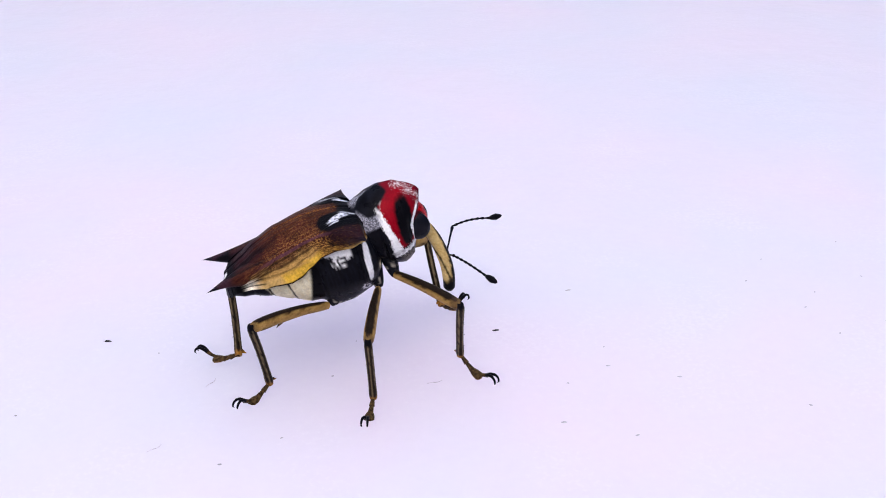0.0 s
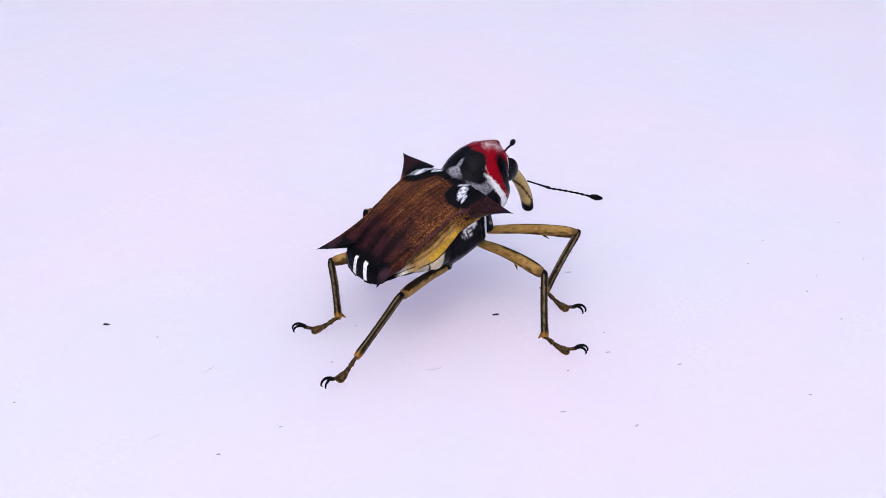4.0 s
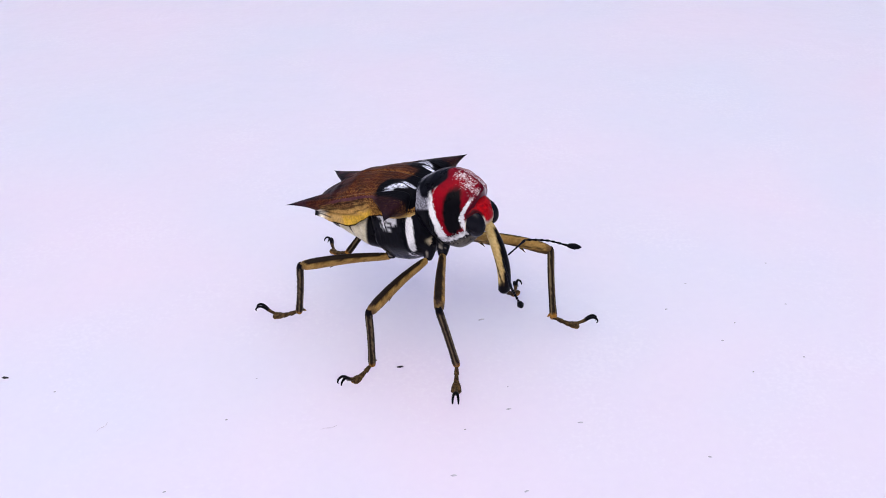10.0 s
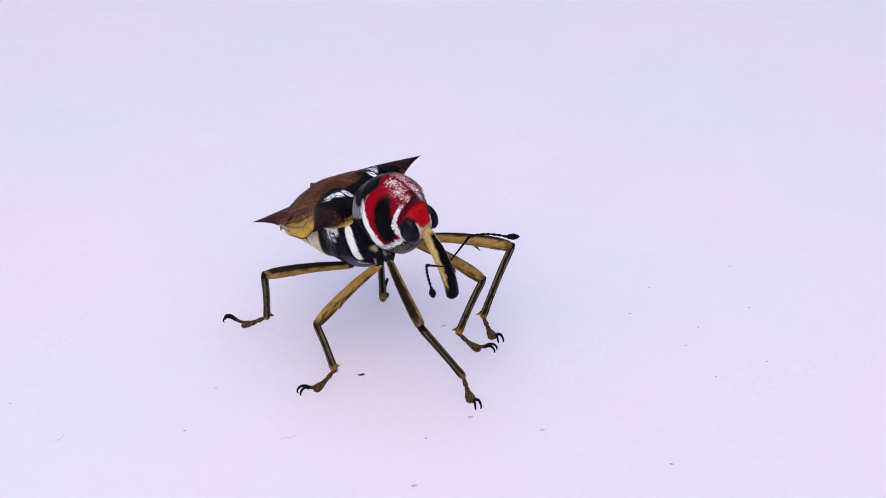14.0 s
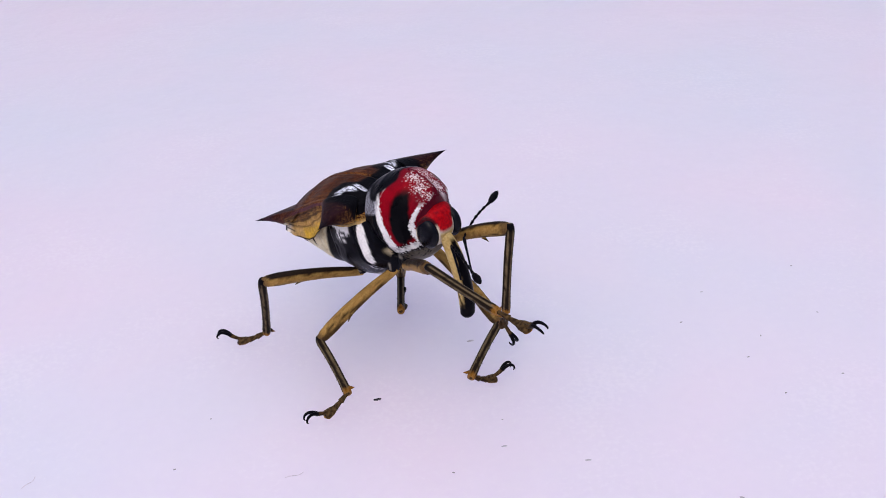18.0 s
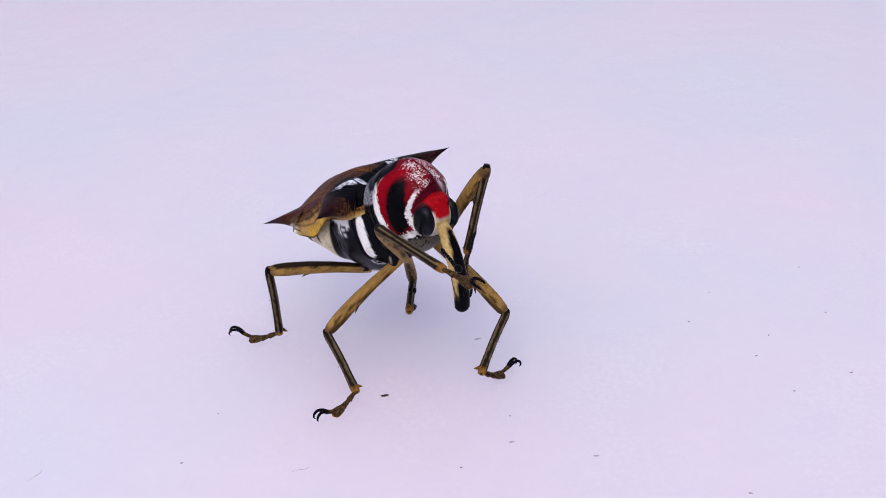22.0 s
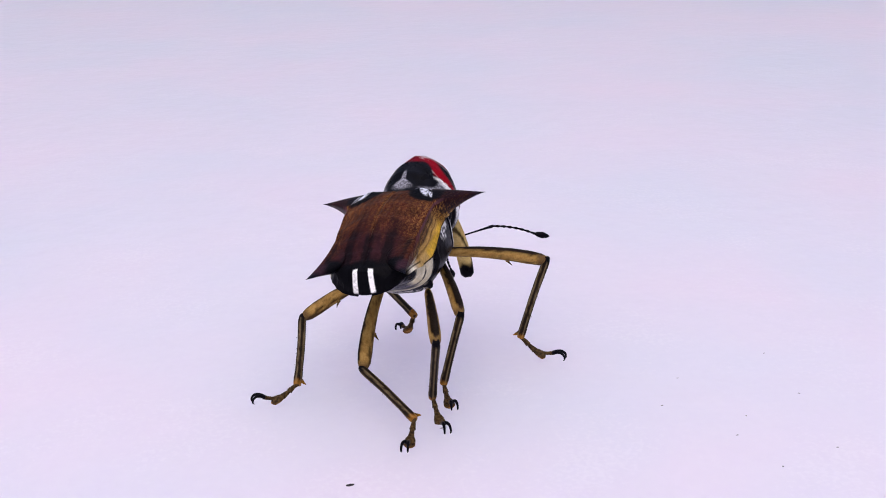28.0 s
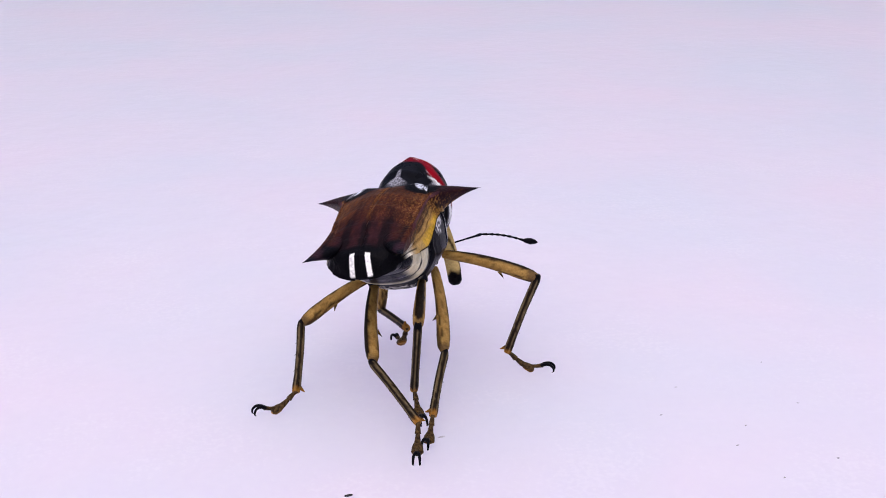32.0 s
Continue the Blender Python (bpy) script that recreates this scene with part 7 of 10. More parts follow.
    walk(tarsus["HR"], [
        (0, mm(3.59, -8.34, -4.89, 5.2, -13.8, -140.5)), (0.5, mm(3.55, -8.24, -4.66, 1.9, -13.6, -139.5)), (1, mm(3.57, -8.22, -4.77, 5.9, -13.6, -139.6)),
        (1.5, mm(3.65, -8.16, -4.61, 2.1, -13.4, -140.8)), (2, mm(3.7, -8.2, -4.75, 5.5, -13.5, -142.1)), (2.25, mm(3.76, -8.25, -4.22, 1.8, -11.8, -143.2)),
        (2.5, mm(3.84, -8.65, -3.84, 2.1, -10.3, -145.6)), (2.75, mm(3.91, -9.26, -3.4, 2.4, -8.5, -149.1)), (3, mm(3.98, -10.02, -2.92, 2.7, -6.4, -153.6)),
        (3.25, mm(4.02, -10.86, -2.44, 2.7, -4.1, -158.7)), (3.5, mm(4.02, -11.71, -1.96, 2.5, -1.7, -164)), (3.75, mm(3.99, -12.48, -1.51, 1.9, 0.8, -169.1)),
        (4, mm(3.92, -13.1, -1.12, 1.4, 2.9, -173.2)), (4.25, mm(3.85, -13.5, -0.8, 1, 4.9, -176.1)), (4.5, mm(3.83, -13.67, -0.68, 4.8, 6.9, -177.5)),
        (4.75, mm(3.45, -13.02, -0.54, -1.8, -14, -115.9)), (5, mm(3.24, -12.64, -0.38, -38.4, -14.6, -44.1)), (5.25, mm(2.32, -11.44, -2.45, -10.1, -19.4, -99.1)),
        (5.5, mm(1.66, -10.15, -4.2, 2.8, -13.4, -147.2)), (5.75, mm(1.69, -10.43, -4.56, 6.2, -11.8, -146.9)), (6, mm(1.76, -10.68, -4.91, 9.8, -10.2, -147.4)),
        (6.25, mm(1.76, -10.96, -4.5, 8.9, -9.5, -154.7)), (6.5, mm(1.76, -11.23, -4.15, 10.4, -8.6, -163.3)), (6.75, mm(2.38, -10.53, -3.93, 9.5, -7.4, -163.6)),
        (7, mm(3.5, -9.02, -4.07, 11.2, -6.3, -163.8)), (7.25, mm(4.32, -7.21, -4.91, 10.1, -6.9, -163.2)), (7.5, mm(4.51, -5.39, -5.66, 8.5, -8.3, -159.9)),
        (7.75, mm(4.38, -3.8, -5.23, 8.4, -5, -154.9)), (8, mm(4.19, -3.09, -4.46, 5.7, -1.2, -152)), (8.25, mm(4.01, -3.5, -4.77, 9.2, -1.6, -154)),
        (8.5, mm(3.81, -3.86, -4.83, 5.2, -2, -155.9)), (8.75, mm(3.66, -4, -5.23, 7.4, -1.5, -157.6)), (9, mm(3.45, -4.06, -5.33, 1.8, -1.1, -159)),
        (9.25, mm(4.88, -5.63, -5.1, 7.6, -3.4, -153)), (9.5, mm(6.4, -7.15, -4.68, 9.3, -6.6, -145)), (9.75, mm(5.82, -8.27, -4.87, 7.5, -4.4, -150.3)),
        (10, mm(5, -9.38, -5.36, 12, -3.8, -156.2)), (10.25, mm(4.65, -9.22, -5.54, 3.4, -2.7, -158)), (10.5, mm(4.33, -9.06, -5.9, 1.6, -3, -160.7)),
        (10.75, mm(4.26, -8.94, -6.04, 0.1, -1.7, -163.1)), (11, mm(4.23, -8.82, -6.17, -0.6, -0.9, -165.8)), (11.25, mm(4.25, -8.84, -6.04, -0.6, -0.7, -167.4)),
        (11.5, mm(4.32, -8.84, -5.92, -0.2, -0.5, -169.8)), (11.75, mm(4.38, -8.83, -5.79, 0.2, -0.3, -172.1)), (12, mm(4.42, -8.85, -5.59, -1.5, 0.1, -173.8)),
        (12.25, mm(5.37, -8.53, -4.87, 5.1, 0.4, -162.9)), (12.5, mm(6.17, -8.15, -4.09, 10.5, -0.9, -152)), (12.75, mm(6.08, -8.21, -3.98, 12.1, -2.9, -146)),
        (13, mm(6.01, -8.29, -3.92, 15.7, -5.5, -140.5)), (13.25, mm(6.02, -8.28, -3.87, 14.1, -5.2, -141)), (13.5, mm(6.04, -8.26, -3.85, 14.3, -5.1, -141.9)),
        (14, mm(6.1, -8.2, -3.82, 14.6, -4.8, -143.8)), (14.5, mm(6.16, -8.13, -3.79, 15, -4.4, -145.7)), (15, mm(6.22, -8.07, -3.76, 15.2, -4, -147.6)),
        (15.5, mm(6.26, -8.03, -3.7, 15.4, -3.7, -149.4)), (16, mm(6.32, -8.25, -3.77, 15.4, -3.1, -150.3)), (16.5, mm(6.1, -8.27, -3.82, 16, -4.8, -146.2)),
        (17, mm(6.12, -8.14, -3.77, 16.4, -5.4, -145)), (17.5, mm(6.12, -8.24, -3.9, 14.3, -8.6, -139.6)), (18, mm(6.29, -8.12, -4.07, 14.8, -8.6, -139.6)),
        (18.5, mm(5.87, -8.5, -4.07, 12.6, -9.9, -136.6)), (19, mm(5.99, -7.99, -4.03, 15.7, -11.8, -133.1)), (19.5, mm(6.22, -7.64, -4.03, 14.1, -9.9, -136.1)),
        (20, mm(6.4, -7.55, -4.19, 18.5, -9.9, -139.9)), (21, mm(6.49, -7.6, -4.17, 23.8, -9.7, -145)), (22, mm(6.07, -7.73, -4.17, 22.5, -13.3, -138.5)),
        (22.5, mm(6.2, -7.53, -4.1, 16.9, -11.5, -144.4)), (22.75, mm(6.47, -6.61, -4.67, 12.5, -14.4, -141.9)), (23, mm(6.56, -5.7, -5.29, 9.1, -17.3, -138.6)),
        (23.25, mm(6.82, -6.94, -6.21, 0.8, -11, -133.9)), (23.5, mm(6.85, -8.49, -7.77, -3.3, -3.7, -128.2)), (23.75, mm(6.59, -8.63, -6.93, -5.7, -4.3, -128.3)),
        (24, mm(5.95, -9.09, -6.16, -4.9, -5, -127.8)), (24.25, mm(5.26, -9.55, -5.96, -3.8, -5.6, -127.3)), (24.5, mm(4.94, -9.72, -5.74, -3.8, -6.3, -127.1)),
        (24.75, mm(4.99, -9.85, -5.55, -2.2, -7.3, -127.4)), (25, mm(5.11, -10.19, -5.27, -1.7, -8.3, -129.2)), (25.25, mm(5.27, -10.68, -4.94, -0.8, -9.1, -131.7)),
        (25.5, mm(5.45, -11.26, -4.58, 0.2, -9.8, -135)), (25.75, mm(5.62, -11.85, -4.2, 1.2, -10.3, -138.6)), (26, mm(5.77, -12.34, -3.82, 2.4, -10.8, -142.1)),
        (26.25, mm(5.87, -12.66, -3.47, 3.5, -11.3, -144.8)), (26.5, mm(5.9, -12.82, -3.39, 10.4, -12, -145.7)), (26.75, mm(4.42, -11.1, -4.58, 2.4, -10.8, -145.3)),
        (27, mm(3.13, -9.33, -6.07, 5.9, -9.5, -146.1)), (27.25, mm(3.44, -11.17, -5.23, -2.4, -9.6, -149)), (27.5, mm(3.65, -13.3, -4.83, -0.9, -10, -149.5)),
        (27.75, mm(2.9, -10.36, -6, -8.6, -9.5, -149.3)), (28, mm(2.15, -7.59, -7.09, -16.3, -9, -148.2)), (29, mm(2.43, -8.15, -5.53, -45.8, -7.4, -155.5)),
        (30, mm(1.75, -6.13, -6.79, -22.3, -11.4, -170.7)), (31, mm(1.27, -6.68, -6.76, -30.3, -9.6, -162.7)), (32, mm(1.16, -7.07, -7.35, -20, -6.6, -155.3)),
    ])
    walk(femur["FL"], [
        (0, mm(-1.49, 1.18, -1.66, -15, -2.4, 55.8)), (0.5, mm(-1.52, 1.2, -1.67, -15, -1.9, 56.3)), (1, mm(-1.63, 1.27, -1.7, -14.6, -0.9, 56.4)),
        (1.5, mm(-1.53, 1.2, -1.67, -13.4, -0.7, 53.4)), (2, mm(-1.52, 1.2, -1.67, -12.1, -0.9, 51.2)), (2.25, mm(-1.52, 1.2, -1.67, -10.1, -1.3, 50.2)),
        (2.5, mm(-1.52, 1.2, -1.67, -8.1, 0.2, 49.4)), (2.75, mm(-1.52, 1.2, -1.67, -6.2, 3.5, 48.5)), (3, mm(-1.53, 1.21, -1.67, -5.2, 8.4, 47.1)),
        (3.25, mm(-1.53, 1.21, -1.67, -5.5, 14.6, 45.2)), (3.5, mm(-1.54, 1.22, -1.67, -7.8, 21.4, 42.3)), (3.75, mm(-1.54, 1.22, -1.67, -11.9, 27.8, 38.8)),
        (4, mm(-1.53, 1.21, -1.68, -17.1, 33.1, 34.8)), (4.25, mm(-1.53, 1.21, -1.67, -22.9, 36.9, 30.6)), (4.5, mm(-1.52, 1.2, -1.67, -27.8, 39.5, 27)),
        (4.75, mm(-1.51, 1.19, -1.67, -30.3, 34.5, 30.1)), (5, mm(-1.45, 1.14, -1.62, -32.4, 31, 31.7)), (5.25, mm(-1.52, 1.2, -1.67, -7.8, 33.1, 51)),
        (5.5, mm(-1.55, 1.21, -1.67, 2.5, 5.7, 68.3)), (5.75, mm(-1.52, 1.2, -1.67, -10.9, -2.1, 63)), (6, mm(-1.4, 1.12, -1.6, -25.9, -4.9, 59.3)),
        (6.25, mm(-1.51, 1.19, -1.67, -20.4, -7.2, 60.2)), (6.5, mm(-1.51, 1.19, -1.67, -13.9, -9.8, 60.7)), (6.75, mm(-1.5, 1.19, -1.66, -19.5, -10.6, 54.8)),
        (7, mm(-1.4, 1.07, -1.59, -24.4, -11.7, 48.7)), (7.25, mm(-1.51, 1.19, -1.67, -18.8, -7.9, 53.2)), (7.5, mm(-1.52, 1.2, -1.67, -13, -2.7, 58.1)),
        (7.75, mm(-1.55, 1.22, -1.67, -13.2, -7.8, 47.7)), (8, mm(-1.66, 1.4, -1.73, -13, -13.6, 37.8)), (8.25, mm(-1.54, 1.23, -1.68, -13.9, -11.4, 40.4)),
        (8.5, mm(-1.53, 1.21, -1.67, -15.6, -8.8, 42.8)), (8.75, mm(-1.53, 1.21, -1.67, 9, -24.2, 44.2)), (9, mm(-1.52, 1.2, -1.67, 18, -38.7, 35.8)),
        (9.25, mm(-1.53, 1.21, -1.67, 5.7, -27.3, 36.3)), (9.5, mm(-1.53, 1.22, -1.68, -21.5, -12.7, 26.8)), (9.75, mm(-1.56, 1.24, -1.69, -25, -21.1, 49.6)),
        (10, mm(-1.95, 1.5, -1.96, -35, -31.4, 75.7)), (10.25, mm(-1.55, 1.24, -1.68, -16, -17.3, 39.9)), (10.5, mm(-1.51, 1.16, -1.67, -6.4, 4.1, 10.5)),
        (10.75, mm(-1.52, 1.18, -1.67, -6.4, 3.7, 11)), (11, mm(-1.51, 1.15, -1.66, -6.4, 3.4, 11.7)), (11.25, mm(-1.52, 1.19, -1.67, -8.4, -3.7, 19.5)),
        (11.5, mm(-1.53, 1.21, -1.68, -16.7, -21.7, 42.4)), (11.75, mm(-1.55, 1.23, -1.69, -32.1, -33.2, 70.3)), (12, mm(-1.73, 1.34, -1.82, -39.1, -34.3, 81.5)),
        (12.25, mm(-1.53, 1.21, -1.68, -22.4, -17.1, 44.6)), (12.5, mm(-1.51, 1.16, -1.65, -20.4, 2.4, 12.8)), (12.75, mm(-1.54, 1.22, -1.68, -24.9, 1.8, 42.7)),
        (13, mm(-1.57, 1.21, -1.69, -26.1, 2.7, 71.8)), (13.25, mm(-1.56, 1.22, -1.69, -26, 2.1, 70.1)), (13.5, mm(-1.56, 1.22, -1.69, -26.1, 0.8, 66.2)),
        (14, mm(-1.54, 1.21, -1.68, -28.6, -3.4, 53)), (14.5, mm(-1.53, 1.21, -1.68, -28.6, -8.9, 37.9)), (15, mm(-1.52, 1.21, -1.67, -29.7, -13.5, 25.4)),
        (15.5, mm(-1.52, 1.21, -1.67, -29.9, -15.6, 19.9)), (16, mm(-1.52, 1.23, -1.69, -28.3, -12.7, 15.8)), (16.5, mm(-1.52, 1.21, -1.67, -14.6, -15.9, 12.8)),
        (17, mm(-1.52, 1.21, -1.68, -35.5, -16.4, 8.8)), (17.5, mm(-1.52, 1.22, -1.68, -33, -18.1, 0.6)), (18, mm(-1.52, 1.2, -1.67, 9.9, -11.9, -2.1)),
        (18.5, mm(-1.52, 1.22, -1.67, 5.6, -16.1, -1.6)), (19, mm(-1.52, 1.22, -1.67, -11.9, -21.2, 1.7)), (19.5, mm(-1.52, 1.21, -1.67, 18.4, -11.2, 2.6)),
        (20, mm(-1.52, 1.2, -1.67, 28.4, -7.8, 7.9)), (21, mm(-1.52, 1.24, -1.65, 29, -11.8, -2.8)), (22, mm(-1.52, 1.22, -1.66, 36.9, -19.6, -6.4)),
        (22.5, mm(-1.52, 1.21, -1.67, 19.4, -22.7, -13.4)), (22.75, mm(-1.52, 1.21, -1.67, -9.5, -15.2, 1.1)), (23, mm(-1.52, 1.2, -1.67, -31.7, -11.5, 11.4)),
        (23.25, mm(-1.52, 1.21, -1.67, -20.4, -11, 19.3)), (23.5, mm(-1.53, 1.22, -1.68, -13.9, -13, 26.9)), (23.75, mm(-1.53, 1.22, -1.67, -8.6, -12.6, 36)),
        (24, mm(-1.6, 1.28, -1.68, -6.1, -11.1, 44.7)), (24.25, mm(-1.53, 1.21, -1.67, -6.4, -8.4, 57.4)), (24.5, mm(-1.52, 1.2, -1.67, -9.3, -5, 70.1)),
        (24.75, mm(-1.53, 1.2, -1.67, -7.3, -4.5, 69.5)), (25, mm(-1.53, 1.2, -1.67, -7.5, -2.3, 68)), (25.25, mm(-1.53, 1.2, -1.67, -8.4, 1, 65.3)),
        (25.5, mm(-1.53, 1.2, -1.67, -10.4, 4.7, 61.3)), (25.75, mm(-1.53, 1.2, -1.67, -13.8, 8.1, 56.7)), (26, mm(-1.53, 1.21, -1.67, -18.6, 10.4, 51.8)),
        (26.25, mm(-1.53, 1.21, -1.67, -24.3, 11.3, 47)), (26.5, mm(-1.52, 1.2, -1.67, -30.5, 10.7, 43.1)), (26.75, mm(-1.53, 1.21, -1.68, -26.2, 11, 43.7)),
        (27, mm(-1.55, 1.22, -1.68, -21.6, 10.9, 44.7)), (27.25, mm(-1.52, 1.2, -1.67, -28, 8.6, 42.4)), (27.5, mm(-1.51, 1.19, -1.66, -35.8, 6.3, 40.8)),
        (27.75, mm(-1.5, 1.18, -1.65, -34.9, 0.8, 41.3)), (28, mm(-1.5, 1.18, -1.65, -33.7, -3.6, 41.2)), (29, mm(-1.48, 1.16, -1.59, -56.4, 0, 40.7)),
        (30, mm(-1.49, 1.16, -1.62, -45.9, -2.6, 40.5)), (31, mm(-1.49, 1.16, -1.62, -45.3, -2.4, 40.5)), (32, mm(-1.49, 1.16, -1.61, -48.6, -2.3, 40.7)),
    ])
    walk(tibia["FL"], [
        (0, mm(-6.46, 4.64, -3.28, -135.4, -26, 55.5)), (0.5, mm(-6.53, 4.61, -3.3, -135.1, -25.5, 55)), (1, mm(-6.67, 4.65, -3.28, -137.2, -25.8, 56)),
        (1.5, mm(-6.42, 4.85, -3.12, -134.2, -22.2, 51.8)), (2, mm(-6.28, 5.06, -2.98, -133.2, -19.2, 49.1)), (2.25, mm(-6.24, 5.17, -2.77, -133.3, -17.4, 48.1)),
        (2.5, mm(-6.24, 5.24, -2.55, -133.8, -14.1, 47.7)), (2.75, mm(-6.22, 5.3, -2.35, -134.8, -8.9, 47.1)), (3, mm(-6.16, 5.4, -2.23, -136.8, -1.9, 46.1)),
        (3.25, mm(-6.07, 5.5, -2.26, -140.1, 6.4, 44.6)), (3.5, mm(-5.95, 5.6, -2.46, -144.8, 15.1, 42)), (3.75, mm(-5.85, 5.63, -2.81, -150.7, 23.1, 38.8)),
        (4, mm(-5.78, 5.56, -3.23, -157.5, 29.6, 34.9)), (4.25, mm(-5.73, 5.44, -3.62, -164.4, 34.2, 30.7)), (4.5, mm(-5.7, 5.3, -3.93, -170.2, 37.5, 27.2)),
        (4.75, mm(-5.78, 4.97, -4.28, -168.6, 32.7, 30.1)), (5, mm(-5.7, 4.73, -4.5, -165.7, 29.8, 30.7)), (5.25, mm(-6.64, 4.74, -2.38, -120.4, 31.2, 49.1)),
        (5.5, mm(-7.36, 3.54, -1.39, -81.8, 4.7, 66.4)), (5.75, mm(-6.99, 4.04, -2.85, -102.8, -2, 61)), (6, mm(-6.12, 4.2, -4.33, -119.5, -7.3, 58.2)),
        (6.25, mm(-6.47, 4.35, -3.83, -115.4, -8.9, 59)), (6.5, mm(-6.69, 4.39, -3.15, -109.4, -11.5, 60)), (6.75, mm(-6.11, 4.91, -3.71, -119.8, -12.5, 54.9)),
        (7, mm(-5.34, 5.23, -4.12, -127.3, -14, 50)), (7.25, mm(-6.1, 4.97, -3.67, -119, -9.8, 54)), (7.5, mm(-6.67, 4.49, -3.08, -109, -4.2, 58.6)),
        (7.75, mm(-5.93, 5.47, -3.09, -113.1, -8.9, 48.6)), (8, mm(-5.14, 6.42, -3.1, -118.2, -13.6, 38.1)), (8.25, mm(-5.26, 6.06, -3.16, -118.5, -11.5, 40.8)),
        (8.5, mm(-5.45, 5.82, -3.34, -120.7, -9.1, 43.3)), (8.75, mm(-6.14, 5.37, -0.78, -90.1, -24.1, 44.3)), (9, mm(-6.02, 5.35, -0.15, -51.3, -38.6, 36)),
        (9.25, mm(-5.45, 6.07, -1.12, -92.8, -29.9, 34.5)), (9.5, mm(-3.71, 6.66, -3.92, -123.7, -18.6, 26.8)), (9.75, mm(-5.27, 5.65, -4.17, -120.6, -29.6, 48.7)),
        (10, mm(-6.47, 4.58, -5.03, -131, -41.3, 76.2)), (10.25, mm(-5.02, 6.19, -3.33, -103.3, -28.6, 35.3)), (10.5, mm(-2.69, 7.28, -2.37, -95, -4.3, 5.8)),
        (10.75, mm(-2.75, 7.29, -2.36, -93.6, -3.9, 6.4)), (11, mm(-2.81, 7.24, -2.35, -91.6, -3.6, 6.9)), (11.25, mm(-3.53, 7.06, -2.58, -93.9, -10.6, 14.8)),
        (11.5, mm(-5.09, 6.09, -3.35, -102.8, -28.8, 38.1)), (11.75, mm(-5.94, 4.74, -4.48, -120.7, -39.6, 68)), (12, mm(-6.22, 4.26, -5.09, -130.7, -39.5, 80.2)),
        (12.25, mm(-5.1, 5.83, -3.97, -111.8, -22.3, 41.6)), (12.5, mm(-2.9, 6.87, -3.84, -112.2, -1.4, 10.6)), (12.75, mm(-5.45, 5.35, -4.32, -119.2, -2, 40.8)),
        (13, mm(-6.96, 2.85, -4.45, -123.4, -0.6, 70.8)), (13.25, mm(-6.9, 3.04, -4.44, -124.4, -0.5, 69.2)), (13.5, mm(-6.73, 3.46, -4.45, -126.9, -1.6, 65.2)),
        (14, mm(-5.83, 4.66, -4.68, -132.8, -4.5, 51.6)), (14.5, mm(-4.54, 5.84, -4.64, -141.5, -9.7, 36.8)), (15, mm(-3.2, 6.44, -4.69, -146.6, -13.6, 24.3)),
        (15.5, mm(-2.58, 6.61, -4.68, -148.4, -15, 18.4)), (16, mm(-2.4, 6.72, -4.59, -137.1, -12.1, 15.7)), (16.5, mm(-2.44, 7.22, -3.19, -132.3, -14.2, 11.6)),
        (17, mm(-1.28, 6.41, -5.17, -133.7, -14.9, 7.8)), (17.5, mm(-0.51, 6.49, -4.92, -130.3, -17.1, 0.2)), (18, mm(-1.51, 7.38, -0.62, -109.7, -10.5, -2.4)),
        (18.5, mm(-1.52, 7.46, -1.08, -122.8, -15.8, -1.5)), (19, mm(-1.23, 7.37, -2.88, -144.1, -20.9, 1.6)), (19.5, mm(-2.17, 7.14, 0.27, -123.5, -12, 3.1)),
        (20, mm(-2.68, 6.61, 1.29, -120.1, -8, 8.1)), (21, mm(-1.88, 6.75, 1.33, -119.7, -13.3, -1.9)), (22, mm(-2.22, 6.34, 1.89, -119.2, -19.7, -6.3)),
        (22.5, mm(-0.93, 7.15, 0.25, -125.8, -22.7, -13.3)), (22.75, mm(-1.37, 7.4, -2.66, -132.2, -15.5, 1.2)), (23, mm(-1.94, 6.63, -4.94, -123.8, -11.5, 11.4)),
        (23.25, mm(-3.07, 6.9, -3.82, -105.7, -10.5, 19.3)), (23.5, mm(-3.98, 6.8, -3.15, -87.6, -12.2, 27.2)), (23.75, mm(-5.01, 6.36, -2.58, -97.3, -11.5, 36.1)),
        (24, mm(-5.89, 5.8, -2.33, -106.7, -9.7, 44.9)), (24.25, mm(-6.73, 4.65, -2.36, -108.6, -7.8, 57.7)), (24.5, mm(-7.4, 3.42, -2.7, -111.5, -5, 70.1)),
        (24.75, mm(-7.33, 3.43, -2.46, -111.5, -4.5, 69.6)), (25, mm(-7.28, 3.56, -2.49, -114.3, -2.3, 68)), (25.25, mm(-7.17, 3.78, -2.59, -118.7, 0.9, 65.3)),
        (25.5, mm(-6.99, 4.08, -2.8, -124.7, 4.7, 61.4)), (25.75, mm(-6.74, 4.37, -3.15, -132.3, 8.1, 56.7)), (26, mm(-6.42, 4.6, -3.64, -140.9, 10.4, 51.7)),
        (26.25, mm(-6.05, 4.73, -4.2, -149.7, 11.3, 47.1)), (26.5, mm(-5.67, 4.76, -4.81, -158.4, 10.7, 43.1)), (26.75, mm(-5.8, 4.91, -4.4, -149.9, 5.2, 50.1)),
        (27, mm(-5.96, 5.06, -3.95, -142.2, -1, 56.3)), (27.25, mm(-5.58, 4.99, -4.58, -158.2, 2.5, 51.9)), (27.5, mm(-5.14, 4.77, -5.31, -175.3, 4.5, 46.4)),
        (27.75, mm(-4.93, 5.01, -5.24, -169.6, -0.1, 42.7)), (28, mm(-4.77, 5.25, -5.12, -169.9, -3.6, 41.1)), (29, mm(-3.75, 3.79, -6.81, 165.5, -1.7, 36.2)),
